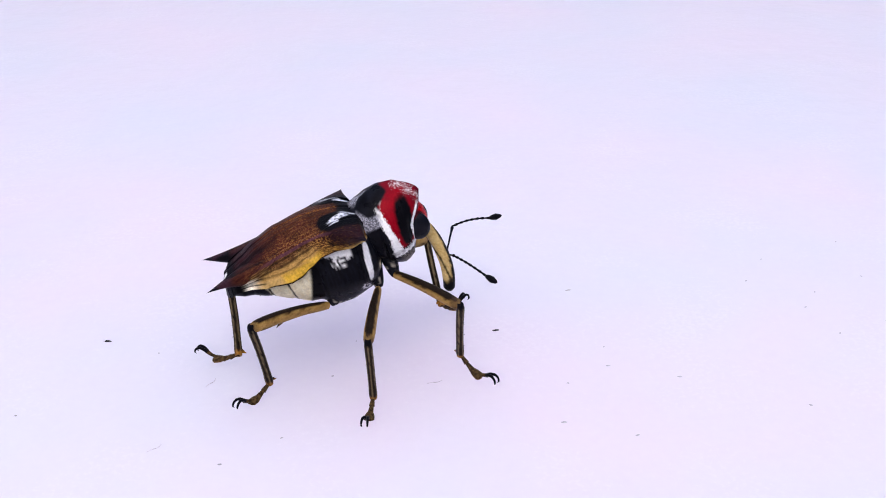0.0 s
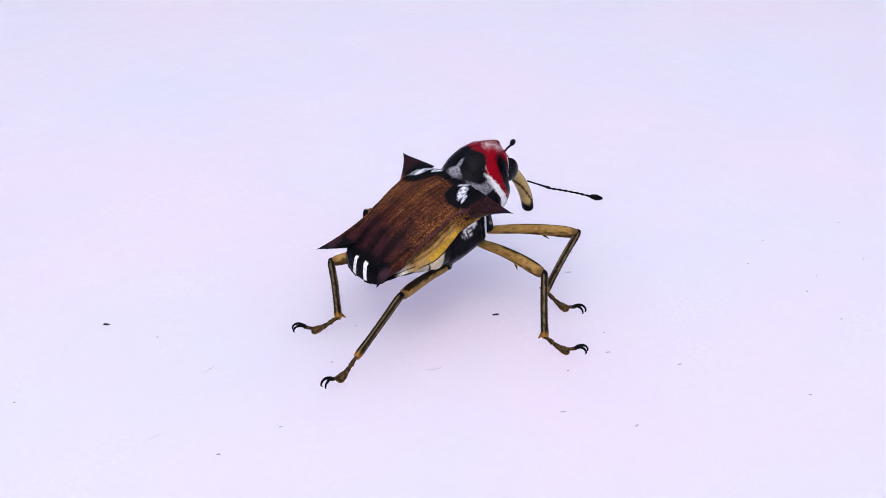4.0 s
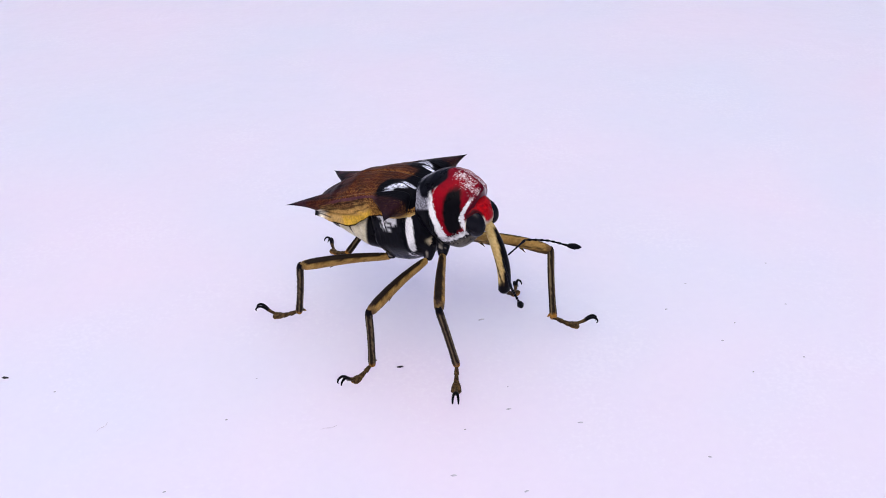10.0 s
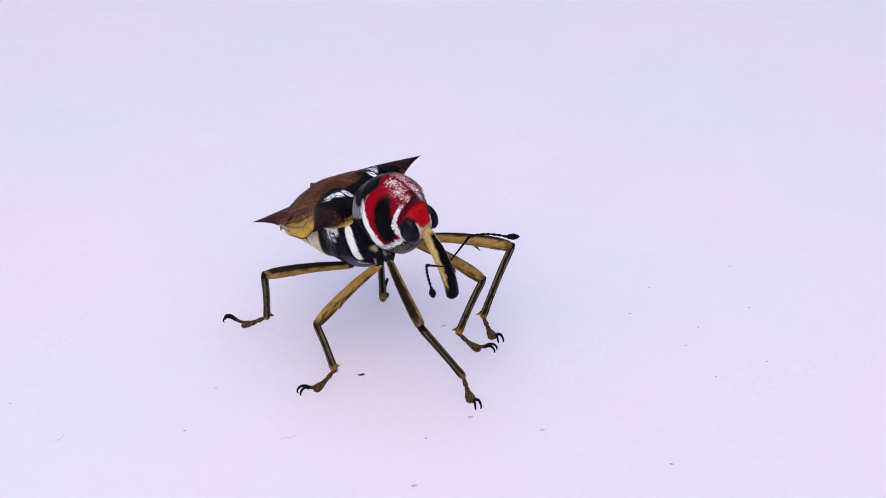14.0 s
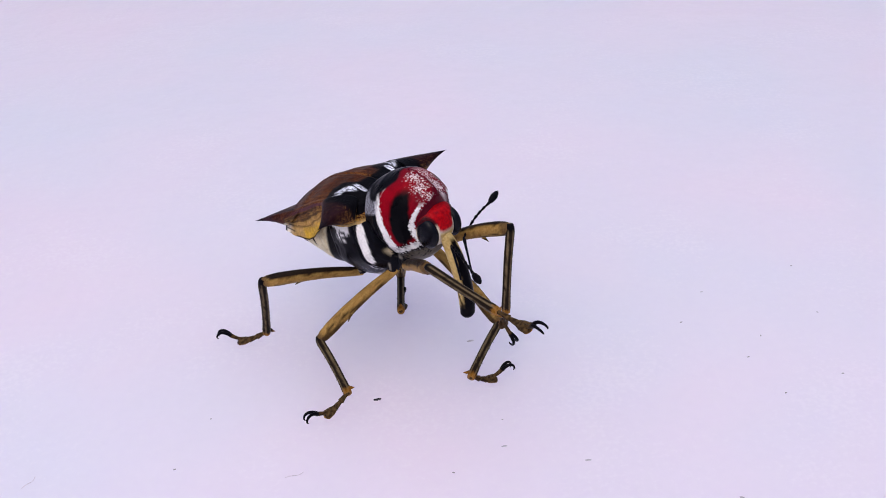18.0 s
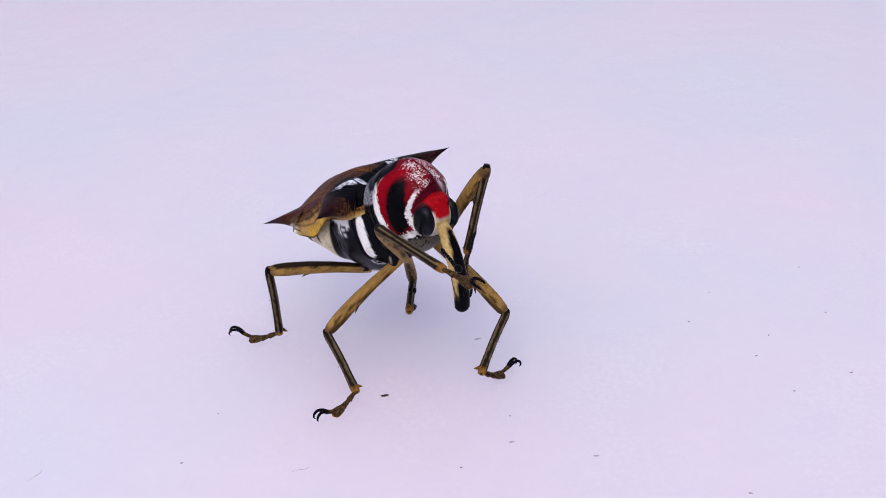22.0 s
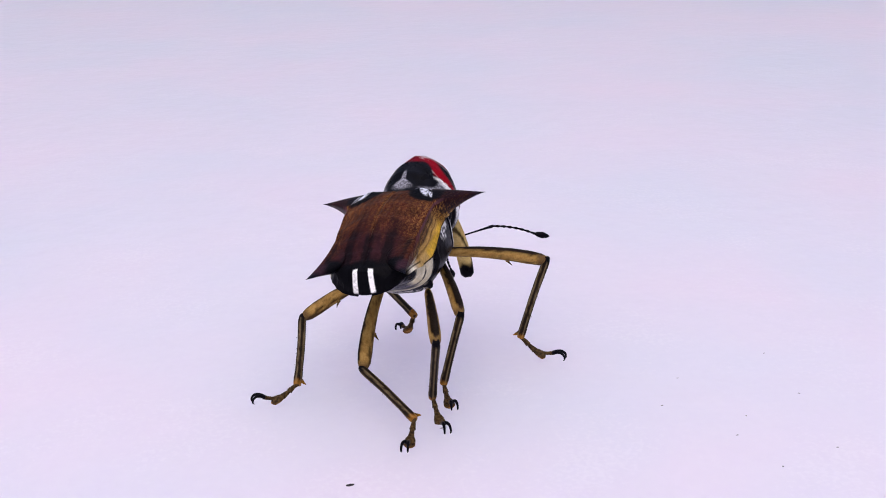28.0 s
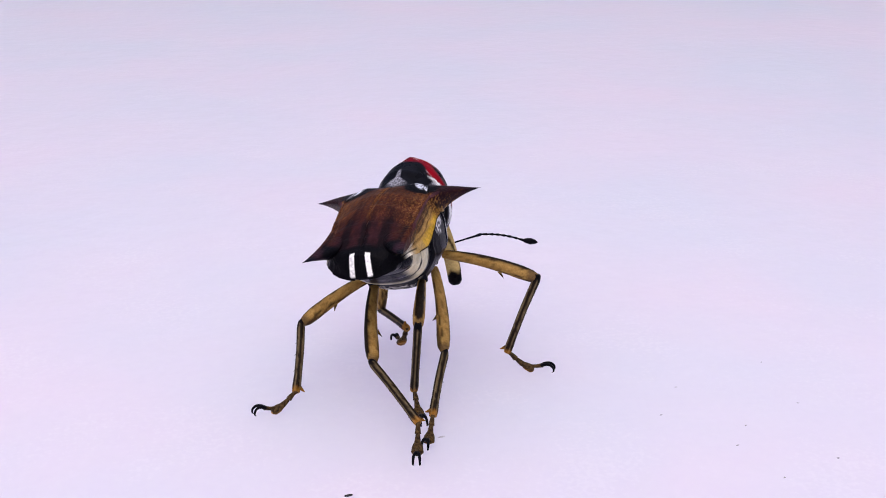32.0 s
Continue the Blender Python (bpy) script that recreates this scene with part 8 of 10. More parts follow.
        (30, mm(-4.17, 4.61, -6.12, 177.6, -2.9, 37.2)), (31, mm(-4.21, 4.63, -6.07, 176.9, -2.8, 36.8)), (32, mm(-4.05, 4.42, -6.31, 178.8, -3, 35.4)),
    ])
    walk(tarsus["FL"], [
        (0, mm(-2.37, 3.83, -6.67, -20.3, 13.7, 39.2)), (0.5, mm(-2.48, 3.76, -6.72, -17.3, 13.4, 37.7)), (1, mm(-2.51, 3.77, -6.57, -21, 13.3, 36.9)),
        (1.5, mm(-2.58, 3.67, -6.68, -17.4, 13.1, 36.4)), (2, mm(-2.66, 3.62, -6.68, -17.1, 13, 36.2)), (2.25, mm(-2.72, 3.59, -6.5, -17.7, 11.9, 36.7)),
        (2.5, mm(-2.85, 3.44, -6.31, -17.9, 11, 37.7)), (2.75, mm(-3.05, 3.15, -6.11, -18, 10.1, 39)), (3, mm(-3.26, 2.77, -5.9, -18, 9.1, 40.2)),
        (3.25, mm(-3.45, 2.3, -5.68, -18.2, 8.2, 41.5)), (3.5, mm(-3.61, 1.8, -5.45, -18.8, 7.2, 42.7)), (3.75, mm(-3.72, 1.33, -5.23, -19.5, 6.4, 44.3)),
        (4, mm(-3.77, 0.91, -5.01, -20.5, 5.7, 46.4)), (4.25, mm(-3.78, 0.58, -4.81, -21.6, 5.2, 48.7)), (4.5, mm(-3.77, 0.34, -4.65, -22.6, 4.7, 50.9)),
        (4.75, mm(-3.63, 0.13, -5.17, -23.6, 10.2, 49.8)), (5, mm(-3.61, -0.08, -5.65, -29.3, 15.3, 47.3)), (5.25, mm(-6.16, 1.15, -6.34, -12.4, 14.8, 44.1)),
        (5.5, mm(-8.23, 3.45, -6.69, -6, 6.3, 48.6)), (5.75, mm(-5.85, 3.62, -8.09, -11.1, 14.6, 46.3)), (6, mm(-3.56, 3.31, -8.96, -29, 13.2, 45)),
        (6.25, mm(-4.11, 3.81, -8.62, -23.9, 11.7, 35)), (6.5, mm(-4.64, 4.38, -8.12, -23.2, 10.4, 23.6)), (6.75, mm(-3.35, 4.2, -8.26, -24.3, 9.9, 24.9)),
        (7, mm(-2.18, 3.93, -8.27, -25.8, 9.8, 26.6)), (7.25, mm(-3.52, 4.09, -8.3, -20.9, 12.4, 36.9)), (7.5, mm(-4.98, 3.9, -8.14, -14.6, 14.5, 48.8)),
        (7.75, mm(-3.85, 4.65, -7.97, -19.8, 8.1, 38)), (8, mm(-2.7, 5.11, -7.7, -19.9, 0.9, 27.6)), (8.25, mm(-2.87, 4.73, -7.78, -21.6, 2.2, 29.1)),
        (8.5, mm(-3.04, 4.32, -7.9, -21.8, 3.4, 29.9)), (8.75, mm(-4.56, 6.89, -5.68, -6.8, 3.9, 31.2)), (9, mm(-5.87, 9.57, -3.4, 9, -37.9, 26.9)),
        (9.25, mm(-3.1, 7.37, -5.77, -7.5, 0.7, 13.8)), (9.5, mm(-1.09, 4.64, -8.15, -21.7, -2.5, 1.4)), (9.75, mm(-1.71, 5.56, -8.18, -20.9, 1.8, 18.1)),
        (10, mm(-2.42, 6.34, -8.07, -18.7, 5, 39)), (10.25, mm(-2.27, 6.63, -7.92, -14.3, 4.8, 38.1)), (10.5, mm(-2.24, 6.85, -7.7, -9.5, 4.5, 34.6)),
        (10.75, mm(-2.35, 6.99, -7.71, -9.2, 3.9, 37.5)), (11, mm(-2.46, 7.13, -7.71, -8.5, 3.2, 40.3)), (11.25, mm(-2.49, 6.95, -7.85, -9.8, 3.6, 39.6)),
        (11.5, mm(-2.37, 6.71, -7.94, -11.6, 3.6, 36)), (11.75, mm(-2.3, 6.44, -8.03, -13.1, 3.5, 31.8)), (12, mm(-2.33, 6.21, -8.23, -10.5, 3.9, 30.1)),
        (12.25, mm(-2.36, 5.59, -8.58, -17, 4.4, 37.9)), (12.5, mm(-2.41, 4.9, -8.81, -22.5, 5.6, 43.6)), (12.75, mm(-3.62, 3.47, -9, -23.5, -3.9, 12.5)),
        (13, mm(-4.15, 1.92, -8.93, -22.2, -11, -7.9)), (13.25, mm(-4.05, 2, -8.87, -22.4, -11.5, -9.1)), (13.5, mm(-3.75, 2.21, -8.74, -21.9, -12.6, -12.4)),
        (14, mm(-2.78, 2.64, -8.6, -15, -16.3, -25.8)), (14.5, mm(-1.57, 2.82, -7.94, -17.3, -19.8, -39.7)), (15, mm(-0.72, 2.64, -7.57, -15.8, -22.4, -53.4)),
        (15.5, mm(-0.45, 2.5, -7.4, -39.9, -67.3, -28.7)), (16, mm(-0.6, 3.14, -8.16, -166.7, -42.4, 61.7)), (16.5, mm(-0.76, 3.88, -7.04, -41.8, -60.7, -32.7)),
        (17, mm(0.21, 2.87, -8.92, -40.3, -35.7, -13.9)), (17.5, mm(0.71, 3.02, -8.84, -31.8, -24.9, -11)), (18, mm(-0.67, 5.53, -5.59, -119.7, 12.6, -10.8)),
        (18.5, mm(-0.37, 4.52, -5.43, -40.9, -23.4, -15.3)), (19, mm(0.01, 3.05, -5.82, -54.5, -37, -17.2)), (19.5, mm(-1.08, 4.23, -4.12, -27.6, -11.5, -1.5)),
        (20, mm(-1.66, 4.03, -3.31, -18.5, -7.9, -10.9)), (21, mm(-0.89, 4.06, -3.21, -69.2, -20.8, -13.6)), (22, mm(-0.94, 3.56, -2.52, -41, -35.1, -29.9)),
        (22.5, mm(-0.02, 3.71, -3.76, -37.2, -30.7, -25.7)), (22.75, mm(-0.23, 3.81, -6.5, -30.4, -5.7, -11.9)), (23, mm(-0.51, 3.93, -9.22, -26.2, 7.5, 12.5)),
        (23.25, mm(-1.7, 5.83, -8.9, -17.3, 8.4, 29.8)), (23.5, mm(-3.08, 7.51, -8.4, -6, 3.6, 47.6)), (23.75, mm(-3.75, 6.43, -7.8, -7.7, 4.5, 56.2)),
        (24, mm(-4.19, 5.32, -7.4, -3.3, 5.3, 64.7)), (24.25, mm(-4.91, 4.32, -7.4, -8.8, 6.2, 62.2)), (24.5, mm(-5.44, 3.16, -7.58, -8.4, 6.8, 59.5)),
        (24.75, mm(-5.35, 3.11, -7.44, -10.9, 7.8, 58.3)), (25, mm(-5.16, 2.92, -7.38, -11.7, 8.6, 55)), (25.25, mm(-4.86, 2.64, -7.3, -12.8, 9.3, 50.4)),
        (25.5, mm(-4.47, 2.3, -7.2, -13.9, 9.8, 45.5)), (25.75, mm(-4.02, 1.92, -7.08, -15.4, 10.2, 41.1)), (26, mm(-3.53, 1.54, -6.97, -16.6, 10.7, 37.5)),
        (26.25, mm(-3.02, 1.19, -6.86, -17.7, 11.2, 35.1)), (26.5, mm(-2.55, 0.89, -6.74, -19, 11.8, 33.6)), (26.75, mm(-2.39, 1.74, -7.08, -17.8, 10.1, 31.1)),
        (27, mm(-2.4, 2.76, -7.24, -19.6, 8.4, 28.3)), (27.25, mm(-1.71, 1.85, -6.57, -16.1, 9.2, 30.1)), (27.5, mm(-1.29, 1.06, -5.75, -17.1, 9.4, 29.7)),
        (27.75, mm(-1.35, 1.13, -6.21, -16.6, 8.9, 34.9)), (28, mm(-1.25, 1.31, -6.06, -35.1, 8.2, 43.1)), (29, mm(-0.71, -0.43, -5.47, -33, 6.6, 35.6)),
        (30, mm(-0.94, 0.33, -5.9, -31.2, 6, 36.5)), (31, mm(-1.01, 0.33, -5.78, -34.5, 4.9, 34.1)), (32, mm(-0.94, 0.04, -6.2, -29.6, 5.6, 36.2)),
    ])
    walk(femur["ML"], [
        (0, mm(-1.61, 0.01, -1.98, 13.8, 13.2, 107.4)), (0.5, mm(-1.61, 0.01, -1.98, 13.9, 13.3, 107.4)), (1, mm(-1.61, 0.01, -1.98, 13.7, 13.4, 106.9)),
        (1.5, mm(-1.61, 0.01, -1.98, 13.5, 13.5, 106.5)), (2, mm(-1.61, 0.01, -1.98, 13.5, 13.6, 106.4)), (2.25, mm(-1.61, 0.01, -1.98, 14.4, 13.6, 108.1)),
        (2.5, mm(-1.61, 0.01, -1.98, 15.7, 13.5, 112.5)), (2.75, mm(-1.61, 0.01, -1.98, 17.5, 13.5, 118.9)), (3, mm(-1.61, 0, -1.98, 19.5, 13.1, 126.7)),
        (3.25, mm(-1.6, -0, -1.98, 21.7, 12.6, 135.1)), (3.5, mm(-1.6, -0, -1.98, 23.9, 11.9, 143.2)), (3.75, mm(-1.59, -0, -1.98, 25.9, 11.2, 150.5)),
        (4, mm(-1.59, -0, -1.98, 27.9, 10.5, 156.4)), (4.25, mm(-1.59, -0, -1.98, 29.4, 10, 160.3)), (4.5, mm(-1.58, 0.01, -1.99, 31.5, 9.8, 161.7)),
        (4.75, mm(-1.59, 0.01, -1.99, 21.6, 41, 139.2)), (5, mm(-1.78, -0.05, -2.04, -89.3, 76.9, 18.8)), (5.25, mm(-1.61, 0.02, -2, -103.6, 65.3, -9.8)),
        (5.5, mm(-1.6, 0.02, -2, -118.4, 50.4, -40.5)), (5.75, mm(-1.57, 0.02, -1.99, -18.3, 40.8, 72.7)), (6, mm(-1.46, 0.05, -1.96, -12.2, 5.7, 105.3)),
        (6.25, mm(-1.54, 0.02, -1.99, -10.2, 0.6, 91.2)), (6.5, mm(-1.51, 0.01, -1.98, -9.3, -4.6, 76.7)), (6.75, mm(-1.51, 0.02, -1.99, -3.7, 5.5, 92.3)),
        (7, mm(-1.24, 0.15, -1.99, -0.6, 15.6, 110.2)), (7.25, mm(-1.52, 0.03, -1.99, 0.2, 15, 102.5)), (7.5, mm(-1.53, 0.03, -1.99, -1, 14.3, 95.5)),
        (7.75, mm(-1.56, 0.03, -1.99, -5.1, -16.4, 109.2)), (8, mm(-1.5, 0.06, -1.95, -27.1, -39.4, 133.1)), (8.25, mm(-1.57, 0.02, -1.99, -8.4, -18.5, 103.7)),
        (8.5, mm(-1.57, 0.02, -1.99, -5.4, 8.2, 83.3)), (8.75, mm(-1.58, 0.02, -1.99, -7.3, -13.6, 99.9)), (9, mm(-1.58, 0.02, -1.99, -18.1, -33.2, 120.6)),
        (9.25, mm(-1.58, 0.02, -1.99, -17.2, -25.1, 110.3)), (9.5, mm(-1.57, 0.02, -1.99, -19.2, -17.8, 100.3)), (9.75, mm(-1.57, 0.02, -1.98, -25.5, -21.8, 102.5)),
        (10, mm(-1.56, 0.02, -1.98, -32.3, -23.6, 104.8)), (10.25, mm(-1.55, 0.02, -1.98, -32.1, -22.4, 104.9)), (10.5, mm(-1.55, 0.02, -1.97, -30.9, -21.1, 104.9)),
        (10.75, mm(-1.54, 0.02, -1.97, -30.2, -17.6, 103.5)), (11, mm(-1.54, 0.02, -1.97, -29.9, -13.6, 101.7)), (11.25, mm(-1.54, 0.02, -1.97, -30.2, -9.7, 100.1)),
        (11.5, mm(-1.54, 0.02, -1.96, -30.9, -6.5, 99)), (11.75, mm(-1.54, 0.02, -1.96, -31.5, -4.2, 98.4)), (12, mm(-1.4, 0.04, -1.89, -30.7, -3, 99.1)),
        (12.25, mm(-1.5, 0.01, -1.95, -24, -0.6, 83.7)), (12.5, mm(-1.48, -0.02, -1.95, -21.5, 8.1, 66.2)), (12.75, mm(-1.49, -0.02, -1.93, -32.9, -10.4, 74.7)),
        (13, mm(-1.52, -0.01, -1.92, -49.2, -15.9, 82.7)), (13.25, mm(-1.52, -0.01, -1.92, -49.8, -16.8, 82.1)), (13.5, mm(-1.52, -0.01, -1.92, -51.6, -17.5, 82.1)),
        (14, mm(-1.54, -0.01, -1.92, -56.7, -18.5, 82.8)), (14.5, mm(-1.55, -0.01, -1.93, -61.3, -18.2, 82.6)), (15, mm(-1.55, -0, -1.93, -63.4, -17.7, 80.7)),
        (15.5, mm(-1.56, -0, -1.94, -64.2, -18.8, 78.7)), (16, mm(-1.5, 0.38, -2.23, -39.7, -32, 11.9)), (16.5, mm(-1.56, 0.08, -2.04, -37.8, -17.9, -7.8)),
        (17, mm(-1.58, 0.03, -2, -39.9, -18.5, 11.2)), (17.5, mm(-1.58, 0.04, -2, -39.5, -14.2, 11.9)), (18, mm(-1.58, 0.02, -2, -83.5, -26.3, 91.1)),
        (18.5, mm(-1.58, 0.02, -1.99, -43.9, -32.2, 23.7)), (19, mm(-1.58, 0.01, -1.98, -84.1, -28.9, 95.5)), (19.5, mm(-1.58, 0.02, -2, -84.8, -29, 96)),
        (20, mm(-1.58, 0.01, -1.97, -83.8, -29.2, 93.2)), (21, mm(-1.55, -0.06, -1.84, -82.3, -29.3, 92.6)), (22, mm(-1.56, -0.02, -1.91, -79.6, -27.3, 91.1)),
        (22.5, mm(-1.58, 0.02, -1.98, -77.2, -27.5, 85.6)), (22.75, mm(-1.58, 0.02, -1.99, -69.6, -29.5, 87.4)), (23, mm(-1.58, 0.02, -1.99, -62, -31.7, 88.3)),
        (23.25, mm(-1.58, 0.02, -1.99, -30.5, -25.6, 79.4)), (23.5, mm(-1.56, 0.02, -1.98, -16.7, 3.8, 75.9)), (23.75, mm(-1.57, 0.02, -1.99, -9.3, 11.5, 84.8)),
        (24, mm(-1.52, 0.03, -1.98, -5.9, 19.6, 95.1)), (24.25, mm(-1.57, 0.02, -1.99, -3.2, 12.1, 95.3)), (24.5, mm(-1.58, 0.02, -1.99, 2.7, 5.4, 94.5)),
        (24.75, mm(-1.58, 0.02, -1.99, -2.3, 7.3, 95.9)), (25, mm(-1.58, 0.02, -1.99, -0.5, 12.2, 99.1)), (25.25, mm(-1.58, 0.02, -1.99, 1, 20.4, 103.5)),
        (25.5, mm(-1.58, 0.02, -1.99, 1.2, 31.5, 107.9)), (25.75, mm(-1.58, 0.02, -1.99, -0.9, 44.1, 111.2)), (26, mm(-1.58, 0.02, -1.99, -5.2, 55.8, 112.8)),
        (26.25, mm(-1.58, 0.02, -1.99, -10.5, 64.3, 111.9)), (26.5, mm(-1.58, 0.02, -1.99, -13.4, 68.5, 110.1)), (26.75, mm(-1.6, 0.01, -1.99, -24.1, 64.7, 96.5)),
        (27, mm(-1.77, -0.06, -2.04, -30.3, 60, 87.4)), (27.25, mm(-1.62, -0.01, -2, -21.5, 63.9, 107.3)), (27.5, mm(-1.66, -0.08, -2, -10.9, 62.5, 130.3)),
        (27.75, mm(-1.64, -0.05, -2, -14.8, 58.1, 125.3)), (28, mm(-1.92, -0.31, -2.06, -14.8, 52.3, 122)), (29, mm(-2, -0.51, -2.1, -14.4, 50.4, 130.4)),
        (30, mm(-2.01, -0.49, -2.09, -13, 47.5, 130.5)), (31, mm(-1.95, -0.43, -2.09, -15.7, 49.8, 128.4)), (32, mm(-1.98, -0.45, -2.13, -19.4, 50, 124.8)),
    ])
    walk(tibia["ML"], [
        (0, mm(-7.33, -1.44, -0.57, -97.3, 14.7, 107.2)), (0.5, mm(-7.34, -1.43, -0.56, -97.7, 14.8, 107.1)), (1, mm(-7.35, -1.39, -0.58, -98.4, 15, 106.7)),
        (1.5, mm(-7.36, -1.35, -0.6, -99.2, 15, 106.2)), (2, mm(-7.37, -1.34, -0.6, -99.6, 15.1, 106.1)), (2.25, mm(-7.31, -1.48, -0.52, -99.3, 15.2, 107.7)),
        (2.5, mm(-7.16, -1.87, -0.39, -98.3, 15.2, 112.2)), (2.75, mm(-6.89, -2.42, -0.21, -96.7, 15.1, 118.9)), (3, mm(-6.47, -3.05, -0.01, -94.8, 14.5, 127)),
        (3.25, mm(-5.93, -3.65, 0.21, -92.1, 13.7, 135.5)), (3.5, mm(-5.33, -4.15, 0.42, -89.4, 12.7, 143.9)), (3.75, mm(-4.73, -4.5, 0.62, -87, 11.7, 151.3)),
        (4, mm(-4.21, -4.71, 0.81, -84.6, 10.7, 157.4)), (4.25, mm(-3.86, -4.81, 0.95, -82.9, 10.3, 161.3)), (4.5, mm(-3.72, -4.73, 1.13, -81.4, 9.9, 162.7)),
        (4.75, mm(-6.39, -3.31, -0.3, -68.8, 43.6, 142.6)), (5, mm(-7.4, -1.88, -3.42, 167.1, 78.6, -10.9)), (5.25, mm(-7.13, -0.48, -4.46, -176.9, 66.9, -19.4)),
        (5.5, mm(-6.6, 0.5, -5.41, -174.9, 51.5, -44.9)), (5.75, mm(-7.44, 0.54, -3.43, -86.5, 44.9, 73.8)), (6, mm(-7.15, -1.63, -3.24, -87.6, 8.3, 105.4)),
        (6.25, mm(-7.51, -0.12, -3.06, -98.2, 4.6, 90.1)), (6.5, mm(-7.32, 1.46, -2.95, -104.7, -0.8, 74.6)), (6.75, mm(-7.56, -0.26, -2.38, -102.9, 9.4, 89.1)),
        (7, mm(-6.93, -1.96, -2.05, -93.9, 21.1, 105.8)), (7.25, mm(-7.45, -1.28, -1.97, -99, 18.8, 100.3)), (7.5, mm(-7.57, -0.58, -2.09, -98.6, 16.4, 94.9)),
        (7.75, mm(-7.32, -1.82, -2.5, -101.6, -18.2, 109)), (8, mm(-6.64, -2.35, -4.09, -121.9, -42.8, 135.1)), (8.25, mm(-7.47, -1.13, -2.83, -102.4, -20.4, 105)),
        (8.5, mm(-7.58, 0.64, -2.55, -97, 7.7, 84.5)), (8.75, mm(-7.54, -0.84, -2.74, -99.4, -14.3, 100.3)), (9, mm(-7.1, -2.04, -3.58, -110.5, -33.3, 120.6)),
        (9.25, mm(-7.28, -1.28, -3.62, -117.4, -26.2, 110)), (9.5, mm(-7.32, -0.41, -3.89, -125.7, -20.3, 100)), (9.75, mm(-7.13, -0.22, -4.4, -136.6, -25.2, 102.8)),
        (10, mm(-6.85, -0.03, -4.95, -147.6, -27.8, 105.8)), (10.25, mm(-6.84, -0.12, -4.96, -148.1, -27.5, 106.4)), (10.5, mm(-6.87, -0.23, -4.88, -150.1, -27.1, 106.6)),
        (10.75, mm(-6.86, -0.31, -4.88, -150.3, -24.7, 105.7)), (11, mm(-6.83, -0.35, -4.91, -150.9, -21.8, 104.3)), (11.25, mm(-6.79, -0.39, -4.98, -151.7, -19.1, 103.3)),
        (11.5, mm(-6.74, -0.45, -5.05, -153, -17, 102.6)), (11.75, mm(-6.69, -0.51, -5.12, -154.3, -15.7, 102.8)), (12, mm(-6.58, -0.62, -4.98, -153.7, -16, 104)),
        (12.25, mm(-7.01, 0.65, -4.42, -136.3, -13.7, 84.5)), (12.5, mm(-6.77, 1.97, -4.15, -118.5, -3.5, 64.2)), (12.75, mm(-6.25, 1.9, -5.17, -130.6, -21.1, 75.5)),
        (13, mm(-5.28, 1.74, -6.33, -147.8, -25, 86.6)), (13.25, mm(-5.22, 1.85, -6.36, -148, -24, 85.6)), (13.5, mm(-5.06, 1.92, -6.45, -149.8, -23.3, 85.6)),
        (14, mm(-4.64, 2, -6.73, -155.4, -21.1, 85.6)), (14.5, mm(-4.23, 2.01, -6.99, -161.2, -17.9, 84.5)), (15, mm(-3.96, 2.07, -7.1, -164.4, -14.7, 81.2)),
        (15.5, mm(-3.8, 2.24, -7.11, -164.4, -12.8, 77.4)), (16, mm(-0.45, 5.37, -5.52, -129.3, -20.2, 11.7)), (16.5, mm(0.23, 4.68, -5.58, -108.4, -9.6, -6.8)),
        (17, mm(-1.27, 4.84, -5.7, -139.2, -14.1, 10.8)), (17.5, mm(-1.62, 4.82, -5.74, -140.1, -13, 12.1)), (18, mm(-2.32, 2.68, -7.41, -163.2, -31.1, 95.1)),
        (18.5, mm(-1.29, 4.93, -5.55, -125.4, -33.2, 24.1)), (19, mm(-2.48, 2.86, -7.27, -162, -26.4, 94.8)), (19.5, mm(-2.43, 2.88, -7.29, -160.1, -27, 95.3)),
        (20, mm(-2.4, 2.91, -7.24, -157.4, -27.8, 93.3)), (21, mm(-2.5, 2.84, -7.09, -152.3, -25, 89.7)), (22, mm(-2.71, 2.69, -7.21, -153.9, -25.6, 91.7)),
        (22.5, mm(-2.72, 2.85, -7.23, -150.4, -26.6, 85.6)), (22.75, mm(-3.57, 2.91, -6.94, -143.1, -29, 87.5)), (23, mm(-4.32, 2.89, -6.5, -133.9, -31.8, 88.4)),
        (23.25, mm(-6.48, 2.29, -4.77, -120.3, -25.4, 79.1)), (23.5, mm(-7.23, 1.32, -3.72, -111.4, 5.5, 75.8)), (23.75, mm(-7.55, 0.37, -2.95, -103, 13.7, 85)),
        (24, mm(-7.51, -0.72, -2.57, -91.4, 22.4, 96.4)), (24.25, mm(-7.6, -0.61, -2.32, -91.1, 12.6, 95.8)), (24.5, mm(-7.51, -0.42, -1.71, -89.4, 5.4, 94.6)),
        (24.75, mm(-7.61, -0.63, -2.23, -89.9, 7.2, 95.9)), (25, mm(-7.57, -0.95, -2.04, -87.3, 12.2, 99.1)), (25.25, mm(-7.49, -1.36, -1.89, -83.9, 20.4, 103.5)),
        (25.5, mm(-7.38, -1.78, -1.88, -80.5, 31.4, 107.9)), (25.75, mm(-7.21, -2.24, -2.06, -78.1, 44.2, 111.4)), (26, mm(-6.98, -2.74, -2.3, -78.3, 55.7, 112.8)),
        (26.25, mm(-6.75, -3.13, -2.47, -80.5, 64.3, 112)), (26.5, mm(-6.73, -3.27, -2.51, -84.1, 68.5, 110.2)), (26.75, mm(-6.85, -2.85, -3.05, -93.6, 66.5, 98.5)),
